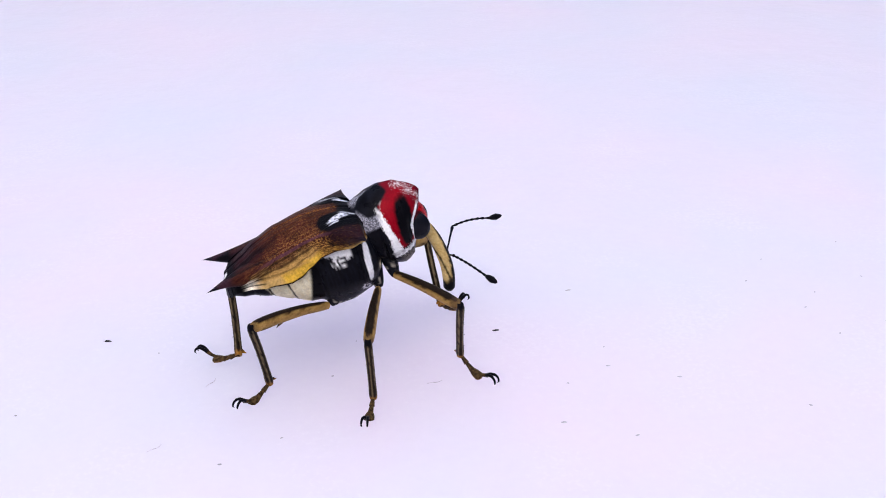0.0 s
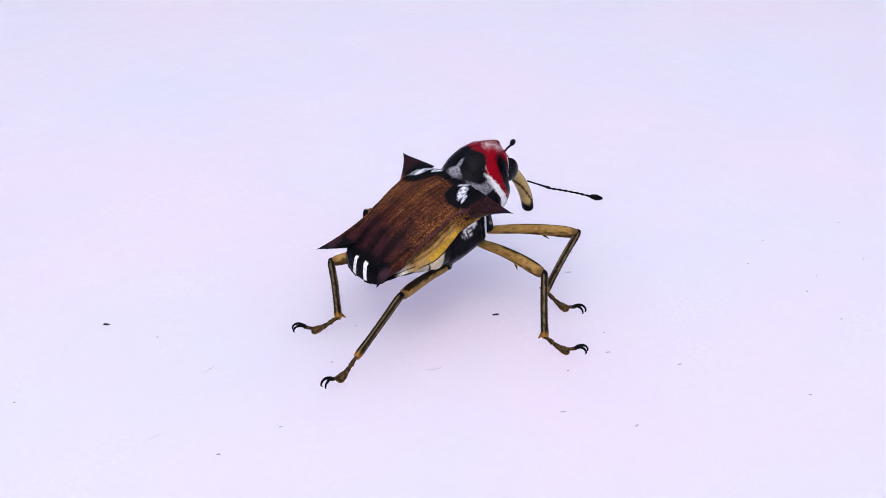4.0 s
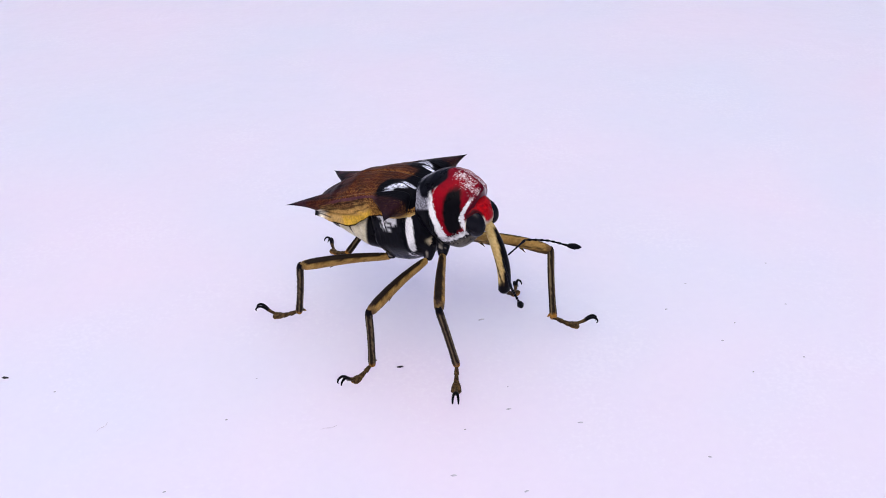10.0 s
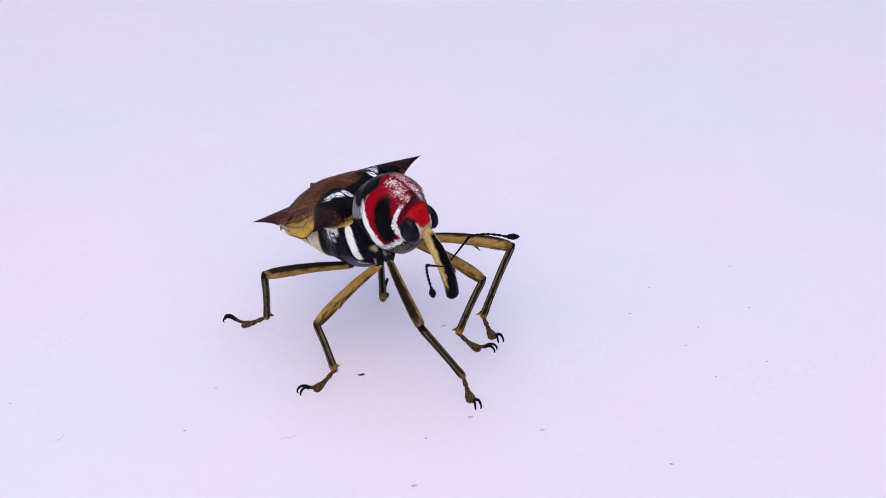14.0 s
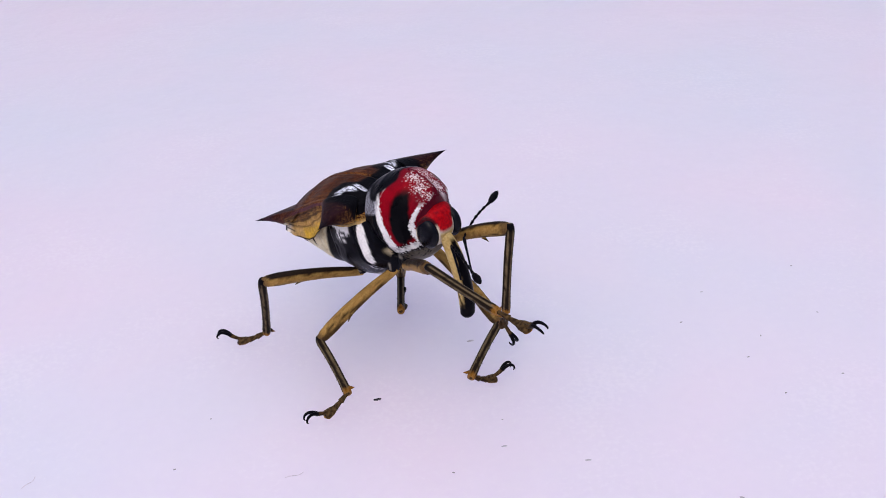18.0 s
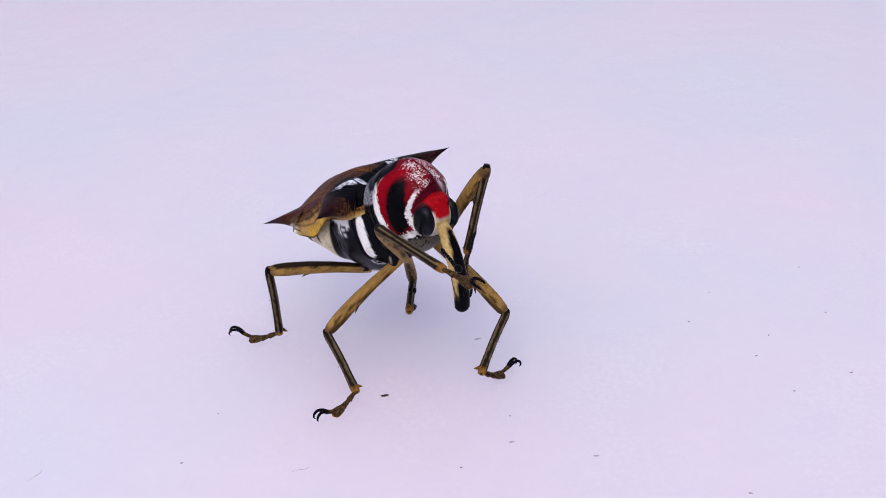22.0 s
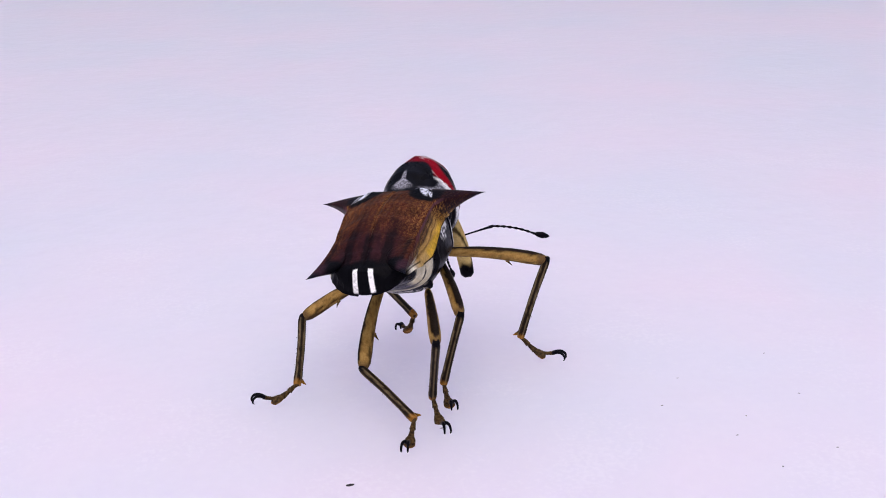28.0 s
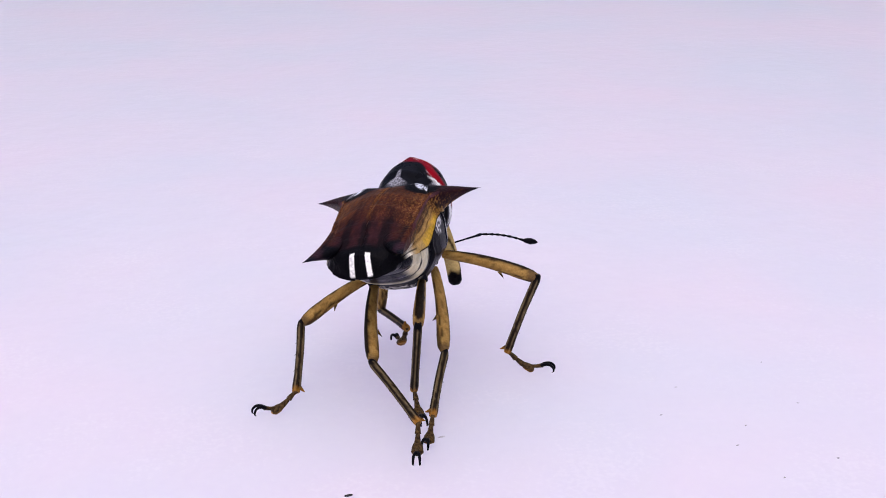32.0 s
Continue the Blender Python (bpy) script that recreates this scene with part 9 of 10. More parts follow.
        (27, mm(-7.13, -2.47, -3.57, -103, 63.3, 88.9)), (27.25, mm(-6.42, -3.6, -2.98, -80.6, 66.1, 109.2)), (27.5, mm(-5.55, -4.71, -2.53, -54.8, 63.2, 130.6)),
        (27.75, mm(-5.67, -4.52, -2.82, -62.7, 58.1, 122.4)), (28, mm(-6.25, -4.46, -3.01, -74, 51.7, 116.7)), (29, mm(-5.73, -5.21, -3.06, -63.2, 55, 131.4)),
        (30, mm(-5.86, -5.1, -3.01, -74.5, 43.4, 120.9)), (31, mm(-5.75, -5.04, -3.15, -74.3, 45.3, 118.5)), (32, mm(-5.8, -4.99, -3.43, -74.6, 45.4, 115.1)),
    ])
    walk(tarsus["ML"], [
        (0, mm(-6.44, -2.36, -4.91, 1.2, 11.5, 105.7)), (0.5, mm(-6.42, -2.35, -4.9, 1.2, 11.5, 105.8)), (1, mm(-6.38, -2.31, -4.91, 0.9, 11.6, 105.8)),
        (1.5, mm(-6.34, -2.26, -4.92, 0.8, 11.7, 105.7)), (2, mm(-6.32, -2.25, -4.91, 0.8, 11.8, 105.8)), (2.25, mm(-6.26, -2.37, -4.83, -0.7, 12.1, 104.8)),
        (2.5, mm(-6.11, -2.71, -4.71, -2.7, 12.5, 101.9)), (2.75, mm(-5.86, -3.19, -4.55, -5, 12.9, 97)), (3, mm(-5.49, -3.73, -4.38, -7.8, 13, 90.2)),
        (3.25, mm(-5.05, -4.28, -4.19, -10.9, 12.5, 82.5)), (3.5, mm(-4.55, -4.77, -3.99, -13.4, 11.6, 75.4)), (3.75, mm(-4.04, -5.15, -3.81, -16, 10.5, 70)),
        (4, mm(-3.6, -5.43, -3.62, -17.7, 9.3, 66.6)), (4.25, mm(-3.28, -5.59, -3.47, -19.3, 8.3, 64.8)), (4.5, mm(-3.19, -5.61, -3.28, -22.2, 7.4, 64.4)),
        (4.75, mm(-5.07, -6.38, -3.36, -18.8, 14.2, 71.5)), (5, mm(-7.26, -6.41, -3.22, -16.4, 20.8, 88.5)), (5.25, mm(-8.85, -4.67, -4.56, -9, 19.1, 88.5)),
        (5.5, mm(-10.01, -2.48, -5.66, -5.6, 17.3, 88.5)), (5.75, mm(-8.6, -2.45, -6.63, -3.3, 16.9, 98.8)), (6, mm(-7.16, -2.31, -7.72, 3.5, 17.1, 108.3)),
        (6.25, mm(-6.87, -0.47, -7.53, -3, 17.1, 87.2)), (6.5, mm(-6.19, 1.21, -7.33, -6.2, 16.6, 68.3)), (6.75, mm(-6.57, -1, -6.74, -2.6, 17.6, 86.3)),
        (7, mm(-6.19, -3.44, -6.27, 11.9, 19.9, 104.7)), (7.25, mm(-6.5, -2.57, -6.2, 1.1, 17.1, 102)), (7.5, mm(-6.79, -1.77, -6.39, 0.7, 16.3, 99.8)),
        (7.75, mm(-6.91, -0.21, -6.72, -3.9, 15.9, 106.5)), (8, mm(-6.8, 1.19, -6.91, -11.7, 16.8, 110)), (8.25, mm(-6.93, 0.61, -6.98, -7.9, 16.7, 112.3)),
        (8.5, mm(-7.09, -0.01, -7.01, -6.4, 16.4, 113.4)), (8.75, mm(-7.01, 0.38, -7.07, -6.3, 14.4, 113.1)), (9, mm(-6.92, 0.76, -7.11, -6.6, 12.4, 112.6)),
        (9.25, mm(-5.93, 1.1, -7.23, -7.5, 13.9, 106.1)), (9.5, mm(-4.94, 1.31, -7.34, -9.5, 15.5, 99.3)), (9.75, mm(-4.21, 1.8, -7.22, -13, 13.2, 97.6)),
        (10, mm(-3.48, 2.1, -7.1, -19.8, -23.9, 106.7)), (10.25, mm(-3.46, 2.03, -7.08, -10.3, 9, 96)), (10.5, mm(-3.4, 1.88, -6.89, -4.9, 6.7, 98)),
        (10.75, mm(-3.32, 1.66, -6.92, -6.6, 6, 100.3)), (11, mm(-3.2, 1.42, -6.96, -8.3, 5.3, 102.9)), (11.25, mm(-3.07, 1.21, -7.01, -9.4, 6.3, 104.8)),
        (11.5, mm(-2.93, 1.02, -7.02, -10.3, 7.3, 106.5)), (11.75, mm(-2.83, 0.91, -7.01, -11.4, 8.4, 107.7)), (12, mm(-2.77, 0.9, -6.91, -18.9, 9.8, 108.3)),
        (12.25, mm(-3.68, 1.07, -7.46, -22.4, 6.8, 47.7)), (12.5, mm(-4.72, 1.25, -8.12, -19.2, -11.9, -19.7)), (12.75, mm(-3.08, 2.36, -8.38, -27.1, -9.9, -7)),
        (13, mm(-1.39, 2.53, -8.52, -30.2, -6.8, 4.5)), (13.25, mm(-1.31, 2.53, -8.55, -30.7, -6.5, 5.6)), (13.5, mm(-1.09, 2.52, -8.55, -31.1, -5.4, 8.1)),
        (14, mm(-0.48, 2.36, -8.49, -31.9, -2.5, 15.4)), (14.5, mm(0.08, 2.05, -8.38, -32.3, -0.1, 20.7)), (15, mm(0.4, 1.71, -8.28, -32.6, 0.9, 22.3)),
        (15.5, mm(0.51, 1.55, -8.3, -32.3, 1.3, 22.6)), (16, mm(1.32, 2.81, -8.81, -30.6, -3.7, 88.8)), (16.5, mm(0.77, 3.17, -9.82, -173.2, -35.1, -70.5)),
        (17, mm(0.08, 1.61, -8.57, -27.8, 30, 79.8)), (17.5, mm(-0.24, 1.56, -8.57, -18.3, -5.6, 80.6)), (18, mm(1.94, 3.74, -8.53, -17.1, 16.6, 70.9)),
        (18.5, mm(1.63, 3.36, -8.64, -14.4, 18.1, 77.8)), (19, mm(1.76, 3.84, -8.52, -19.5, 18.9, 77.8)), (19.5, mm(1.74, 3.97, -8.66, -19.3, 18.4, 75.9)),
        (20, mm(1.73, 3.96, -8.78, -18.2, 19.4, 78)), (21, mm(1.52, 3.71, -9, -16.5, 21.3, 78.8)), (22, mm(1.33, 3.67, -9.01, -18.6, 22.6, 81.7)),
        (22.5, mm(1.29, 3.55, -9.23, -13.5, 23.6, 83.4)), (22.75, mm(0.11, 4.07, -9.32, -8.7, 23.5, 90.3)), (23, mm(-1.13, 4.52, -9.28, -3.3, 22.6, 97.3)),
        (23.25, mm(-3.92, 3.5, -8.3, 0.4, 11.2, 114)), (23.5, mm(-5.72, 0.53, -7.92, -0.5, 1.9, 125.3)), (23.75, mm(-6.63, -0.76, -7.24, -1.3, 1.5, 137.3)),
        (24, mm(-7.21, -2.42, -6.75, 7, 2.1, 148.9)), (24.25, mm(-7.41, -1.58, -6.74, 0.2, -2.3, -169.4)), (24.5, mm(-7.52, -0.87, -6.41, -17.4, -6.5, -124.1)),
        (24.75, mm(-7.56, -1.2, -6.73, -3.4, -7.6, -124)), (25, mm(-7.63, -1.93, -6.47, -3.2, -8.7, -125.1)), (25.25, mm(-7.59, -3, -6.12, -1.8, -9.1, -131.8)),
        (25.5, mm(-7.37, -4.23, -5.7, 3.7, -2.9, -174.2)), (25.75, mm(-6.95, -5.46, -5.24, -0.6, 11.2, 114.3)), (26, mm(-6.41, -6.47, -4.8, -2.6, 13.5, 101.6)),
        (26.25, mm(-5.93, -7.15, -4.41, -2.6, 14.7, 99.6)), (26.5, mm(-5.72, -7.37, -4.16, -1.1, 15.8, 99.1)), (26.75, mm(-5.95, -6.91, -4.85, 0.2, 11.9, 108.3)),
        (27, mm(-6.19, -6.43, -5.55, 3.6, 7.6, 116.3)), (27.25, mm(-5.77, -7.7, -4.79, 1.8, 4.8, 122.3)), (27.5, mm(-5.38, -8.92, -4.2, 2.8, 1.3, 130.1)),
        (27.75, mm(-5.59, -8.52, -4.95, 0.1, -0.6, 127.3)), (28, mm(-5.83, -8.07, -5.71, -3.5, -3, 124)), (29, mm(-5.07, -9.05, -5.38, -9.6, -5.8, 132.9)),
        (30, mm(-5.36, -8.3, -6.19, -7, -8.3, 136.2)), (31, mm(-5.35, -8.35, -6.22, -9.9, -9, 133.7)), (32, mm(-5.57, -8.32, -6.5, -7.7, -8.9, 134.4)),
    ])
    walk(femur["HL"], [
        (0, mm(-1.69, -3.51, -2.07, 17.4, 55.6, 174.4)), (0.5, mm(-1.55, -3.11, -2.14, 19.3, 55.9, 174.5)), (1, mm(-1.7, -3.51, -2.05, 20, 55.7, 174.9)),
        (1.5, mm(-1.54, -3.1, -2.14, 19.5, 55.3, 176)), (2, mm(-1.63, -3.36, -2.09, 18.2, 54.8, 176.9)), (2.25, mm(-1.53, -3.07, -2.15, 20.1, 57.1, 177.2)),
        (2.5, mm(-1.53, -3.06, -2.15, 21.1, 59.5, 176.8)), (2.75, mm(-1.53, -3.05, -2.15, 22.4, 62.1, 176.5)), (3, mm(-1.52, -3.04, -2.15, 23.6, 64.9, 176)),
        (3.25, mm(-1.52, -3.03, -2.16, 24.5, 67.6, 175.6)), (3.5, mm(-1.52, -3.02, -2.16, 24.8, 70.1, 174.9)), (3.75, mm(-1.51, -3.01, -2.16, 25.1, 72.5, 174.2)),
        (4, mm(-1.51, -3, -2.16, 25.9, 74.6, 174.5)), (4.25, mm(-1.5, -3, -2.16, 26.3, 76.4, 174.3)), (4.5, mm(-1.51, -3.01, -2.16, 26.4, 77.1, 173.8)),
        (4.75, mm(-1.48, -2.97, -2.17, 31.6, 70.7, 173.9)), (5, mm(-1.32, -2.76, -2.24, 29.8, 61.3, 169.2)), (5.25, mm(-1.46, -2.96, -2.19, 29.3, 37, 155.5)),
        (5.5, mm(-1.46, -2.95, -2.2, 24.9, 16.5, 147.8)), (5.75, mm(-1.47, -2.93, -2.19, 21.1, 15.5, 159.3)), (6, mm(-1.39, -2.51, -2.3, 15.6, 14.9, 171.1)),
        (6.25, mm(-1.5, -2.95, -2.18, 20.8, 11.6, 166.8)), (6.5, mm(-1.51, -3, -2.16, 24.9, 8.8, 162.1)), (6.75, mm(-1.52, -3.03, -2.15, 26.2, -1.3, 148.2)),
        (7, mm(-1.78, -3.35, -1.98, 22.6, -12.7, 135.4)), (7.25, mm(-1.56, -3.07, -2.12, 26.8, 0.3, 142.6)), (7.5, mm(-1.58, -3.1, -2.1, 27.7, 10.9, 150.2)),
        (7.75, mm(-1.57, -3.11, -2.09, 32, 13.7, 159.4)), (8, mm(-1.83, -3.75, -1.55, 40.9, 16.7, 170.2)), (8.25, mm(-1.55, -3.12, -2.09, 34.3, 15.9, 171.3)),
        (8.5, mm(-1.53, -3.09, -2.11, 31.6, 15.9, 172.4)), (8.75, mm(-1.53, -3.06, -2.14, 25.8, 21.1, 171.9)), (9, mm(-1.51, -3.01, -2.16, 16.5, 27.5, 170.5)),
        (9.25, mm(-1.52, -3.03, -2.15, 20.5, 31.9, 168.3)), (9.5, mm(-1.52, -3.03, -2.15, 20.8, 39.2, 162.2)), (9.75, mm(-1.52, -3.03, -2.16, 14.1, 42.3, 154.2)),
        (10, mm(-1.52, -3.02, -2.16, 6.7, 39.8, 149.9)), (10.25, mm(-1.52, -3.03, -2.16, 4.8, 37.1, 163.5)), (10.5, mm(-1.51, -3.03, -2.16, -13.3, 31.5, 178.9)),
        (10.75, mm(-1.51, -3.04, -2.17, -14.8, 31, 176.1)), (11, mm(-1.51, -3.03, -2.17, -16.6, 28.4, 173.9)), (11.25, mm(-1.51, -3.04, -2.17, -19, 30.8, 169.6)),
        (11.5, mm(-1.51, -3.04, -2.17, -27.1, 33.2, 160)), (11.75, mm(-1.51, -3.04, -2.17, -35.6, 33.7, 150.1)), (12, mm(-1.51, -3.04, -2.18, -38.6, 33.4, 146.1)),
        (12.25, mm(-1.52, -3.04, -2.18, -39, 25.1, 140.9)), (12.5, mm(-1.52, -3.03, -2.18, -40.3, 15.1, 137.6)), (12.75, mm(-1.52, -3.04, -2.18, -37.6, 17.4, 137.6)),
        (13, mm(-1.52, -3.04, -2.18, -34.6, 19.8, 137.7)), (13.25, mm(-1.52, -3.04, -2.18, -34.4, 19.8, 137.7)), (13.5, mm(-1.53, -3.04, -2.18, -34.3, 19.8, 137.7)),
        (14, mm(-1.53, -3.04, -2.18, -33.7, 20, 137.3)), (14.5, mm(-1.53, -3.04, -2.18, -33.3, 20.3, 136.9)), (15, mm(-1.53, -3.04, -2.18, -32.8, 20.6, 136.5)),
        (15.5, mm(-1.53, -3.04, -2.18, -32.4, 20.5, 136.5)), (16, mm(-1.53, -3.04, -2.17, -25, 20.4, 135.2)), (16.5, mm(-1.53, -3.03, -2.18, -27.6, 19.9, 131.2)),
        (17, mm(-1.53, -3.04, -2.18, -30.8, 20.7, 134.4)), (17.5, mm(-1.53, -3.04, -2.18, -32, 19.6, 135.1)), (18, mm(-1.53, -3.04, -2.18, -37.2, 17.9, 137)),
        (18.5, mm(-1.53, -3.04, -2.18, -32.4, 18.7, 137.2)), (19, mm(-1.53, -3.04, -2.18, -36.7, 18.4, 137.5)), (19.5, mm(-1.52, -3.03, -2.18, -41.8, 17.6, 137.1)),
        (20, mm(-1.52, -3.03, -2.18, -42.7, 17.2, 137.2)), (21, mm(-1.52, -3.04, -2.18, -38.8, 17.3, 137.3)), (22, mm(-1.53, -3.04, -2.18, -36.2, 16.3, 136.6)),
        (22.5, mm(-1.53, -3.04, -2.18, -35, 16, 136.3)), (22.75, mm(-1.53, -3.03, -2.18, -37.1, 11.5, 135.2)), (23, mm(-1.51, -3.01, -2.16, -39.4, 6, 134.1)),
        (23.25, mm(-1.53, -3.03, -2.16, -4.5, 18.9, 129.7)), (23.5, mm(-1.53, -3.03, -2.16, -3.2, 12.9, 134.9)), (23.75, mm(-1.52, -3.02, -2.16, 3.7, 5.4, 130)),
        (24, mm(-1.63, -3.09, -2.14, 9.5, -1.7, 123.7)), (24.25, mm(-1.52, -3.02, -2.16, 10.2, 6, 139.3)), (24.5, mm(-1.51, -3.01, -2.16, 8.3, 14, 154.7)),
        (24.75, mm(-1.52, -3.03, -2.16, 12.3, 16.6, 153)), (25, mm(-1.52, -3.03, -2.16, 14.6, 21.4, 148.1)), (25.25, mm(-1.53, -3.02, -2.15, 16, 26.8, 141.5)),
        (25.5, mm(-1.53, -3.02, -2.15, 16.4, 31.2, 133.5)), (25.75, mm(-1.53, -3.02, -2.15, 16.3, 34.3, 125.7)), (26, mm(-1.54, -3.02, -2.15, 15.9, 36.1, 119)),
        (26.25, mm(-1.54, -3.02, -2.15, 16, 37.1, 114.1)), (26.5, mm(-1.51, -3.01, -2.16, 18.3, 38.1, 112.6)), (26.75, mm(-1.54, -3.05, -2.15, 15, 35.4, 148.3)),
        (27, mm(-1.54, -3.6, -2.08, 8.5, 29.8, -178.3)), (27.25, mm(-1.51, -3.06, -2.15, 14.6, 25.8, -179.6)), (27.5, mm(-1.5, -2.98, -2.17, 21.7, 23.4, 178.8)),
        (27.75, mm(-1.5, -2.93, -2.16, 0.2, 38.1, 169.2)), (28, mm(-1.48, -2.59, -1.9, -57.5, 51.4, 125.6)), (29, mm(-1.5, -3.15, -2.23, -81, 62.5, 104.2)),
        (30, mm(-1.52, -2.91, -2.09, -74.9, 54.3, 113.2)), (31, mm(-1.52, -2.87, -2.07, -61.5, 52, 128.2)), (32, mm(-1.52, -2.91, -2.1, -44.5, 45.2, 153.6)),
    ])
    walk(tibia["HL"], [
        (0, mm(-3.71, -9.03, -1.06, -87.9, 54.8, 172.3)), (0.5, mm(-3.7, -8.54, -1.04, -81.1, 55.5, 173.5)), (1, mm(-3.88, -8.93, -0.9, -85, 54.9, 174.8)),
        (1.5, mm(-3.56, -8.58, -1.01, -80, 55.4, 176.5)), (2, mm(-3.45, -8.92, -1.02, -84.1, 55.3, 177.3)), (2.25, mm(-3.52, -8.57, -1.04, -78.6, 58.2, 178.7)),
        (2.5, mm(-3.69, -8.5, -1.06, -75.6, 60.8, 179.7)), (2.75, mm(-3.86, -8.42, -1.09, -71.5, 63.4, -179.2)), (3, mm(-4.05, -8.33, -1.14, -66.5, 66.3, -177.6)),
        (3.25, mm(-4.21, -8.25, -1.22, -60.2, 69.1, -175.3)), (3.5, mm(-4.34, -8.19, -1.31, -53.2, 71.6, -172)), (3.75, mm(-4.45, -8.13, -1.4, -44.7, 73.8, -167)),
        (4, mm(-4.52, -8.09, -1.47, -36.4, 75.6, -161.6)), (4.25, mm(-4.58, -8.05, -1.54, -27.6, 76.9, -154.9)), (4.5, mm(-4.65, -8.03, -1.57, -21.8, 77.5, -149.8)),
        (4.75, mm(-4.94, -7.7, -1.14, -16.8, 69.9, -160)), (5, mm(-4.83, -7.35, -0.82, -11.1, 59.7, -174.1)), (5.25, mm(-5.2, -6.95, 0.13, -46.7, 38, 160.9)),
        (5.5, mm(-4.94, -7.14, 0.2, -65.9, 18.1, 149)), (5.75, mm(-3.97, -7.92, -0.13, -73.9, 15.8, 158)), (6, mm(-2.68, -8.1, -0.75, -74.8, 13.7, 167.4)),
        (6.25, mm(-3.18, -8.27, -0.11, -76.2, 14, 165.7)), (6.5, mm(-3.53, -8.01, 0.31, -72.1, 13.8, 163.8)), (6.75, mm(-4.28, -7.59, 0.48, -63.6, 6.6, 154.4)),
        (7, mm(-5.28, -7.61, 0.25, -62.1, -2, 145.4)), (7.25, mm(-4.8, -7.28, 0.56, -65.6, 11.3, 149.7)), (7.5, mm(-4.65, -7.41, 0.61, -74.3, 23.4, 153.8)),
        (7.75, mm(-4.04, -7.57, 0.97, -77.8, 18.8, 159.6)), (8, mm(-3.7, -7.99, 2.18, -70.9, 28.7, 171.9)), (8.25, mm(-3.2, -7.84, 1.13, -73.2, 13.9, 169.6)),
        (8.5, mm(-3.05, -8, 0.89, -81.1, 15.2, 171.2)), (8.75, mm(-3.21, -8.23, 0.28, -69.7, 24.8, 172.3)), (9, mm(-3.24, -8.56, -0.65, -63.2, 27.5, 170.5)),
        (9.25, mm(-3.73, -8.26, -0.38, -63.1, 31.9, 168.4)), (9.5, mm(-4.49, -7.92, -0.52, -64.8, 39.1, 162.3)), (9.75, mm(-4.91, -7.8, -1.09, -68, 42.3, 154.2)),
        (10, mm(-4.87, -7.91, -1.63, -69.1, 40.4, 150.3)), (10.25, mm(-3.49, -8.63, -1.76, -103.1, 37.2, 163.5)), (10.5, mm(-0.9, -8.83, -3.33, -135.3, 31.9, 178.5)),
        (10.75, mm(-1.12, -8.83, -3.47, -137.5, 31, 176.1)), (11, mm(-1.31, -8.79, -3.66, -138.3, 28.7, 173.5)), (11.25, mm(-1.55, -8.75, -3.83, -142.1, 30.9, 169.6)),
        (11.5, mm(-1.93, -8.53, -4.44, -151, 33.3, 159.9)), (11.75, mm(-2.25, -8.19, -5.06, -160.2, 33.7, 150.3)), (12, mm(-2.41, -8.04, -5.28, -163.7, 33.4, 146.3)),
        (12.25, mm(-3.21, -7.63, -5.57, -171.5, 25.1, 141)), (12.5, mm(-3.84, -7.06, -5.9, -176.3, 15.1, 137.7)), (12.75, mm(-3.9, -7.25, -5.64, -173, 17.4, 137.7)),
        (13, mm(-3.97, -7.43, -5.36, -169.2, 19.8, 137.8)), (13.25, mm(-3.98, -7.44, -5.34, -169, 19.8, 137.9)), (13.5, mm(-4, -7.44, -5.33, -168.7, 19.8, 137.9)),
        (14, mm(-4.05, -7.44, -5.28, -168.2, 20, 137.4)), (14.5, mm(-4.1, -7.44, -5.24, -167.7, 20.3, 136.9)), (15, mm(-4.15, -7.45, -5.2, -167.1, 20.6, 136.7)),
        (15.5, mm(-4.18, -7.45, -5.16, -166.7, 20.6, 136.5)), (16, mm(-4.71, -7.48, -4.53, -156.5, 20.4, 135.1)), (16.5, mm(-4.89, -7.21, -4.77, -157.5, 19.9, 131.2)),
        (17, mm(-4.42, -7.38, -5.03, -162.5, 20.7, 134.5)), (17.5, mm(-4.34, -7.36, -5.15, -166.9, 19.6, 135.1)), (18, mm(-3.95, -7.26, -5.6, -174, 17.9, 137.1)),
        (18.5, mm(-4.19, -7.42, -5.2, -168.8, 18.7, 137.3)), (19, mm(-3.93, -7.31, -5.55, -174.5, 18.4, 137.5)), (19.5, mm(-3.66, -7.1, -5.96, -177.9, 17.6, 137.2)),
        (20, mm(-3.62, -7.05, -6.04, -178.5, 17.2, 137.3)), (21, mm(-3.85, -7.2, -5.74, -175.8, 17.3, 137.4)), (22, mm(-4.11, -7.2, -5.55, -173.5, 16.3, 136.6)),
        (22.5, mm(-4.22, -7.21, -5.46, -172.4, 16, 136.4)), (22.75, mm(-4.36, -6.9, -5.7, -175.7, 11.5, 135.1)), (23, mm(-4.59, -6.56, -5.99, -179.3, 6, 134.2)),
        (23.25, mm(-6, -6.94, -2.6, -130.6, 19.2, 130.1)), (23.5, mm(-5.69, -7.28, -2.48, -86.1, 14.2, 136.2)), (23.75, mm(-6.09, -6.81, -1.78, -85.5, 6.9, 132.1)),
        (24, mm(-6.5, -6.37, -1.16, -88.3, 2.2, 126.4)), (24.25, mm(-5.42, -7.39, -1.11, -78.4, 7.9, 140.9)), (24.5, mm(-4.33, -8.46, -1.29, -70.4, 14.1, 154.7)),
        (24.75, mm(-4.48, -8.05, -0.95, -69.4, 16.5, 153)), (25, mm(-5.02, -7.63, -0.77, -73.9, 21.6, 148.2)), (25.25, mm(-5.67, -7.03, -0.68, -80.2, 26.8, 141.5)),
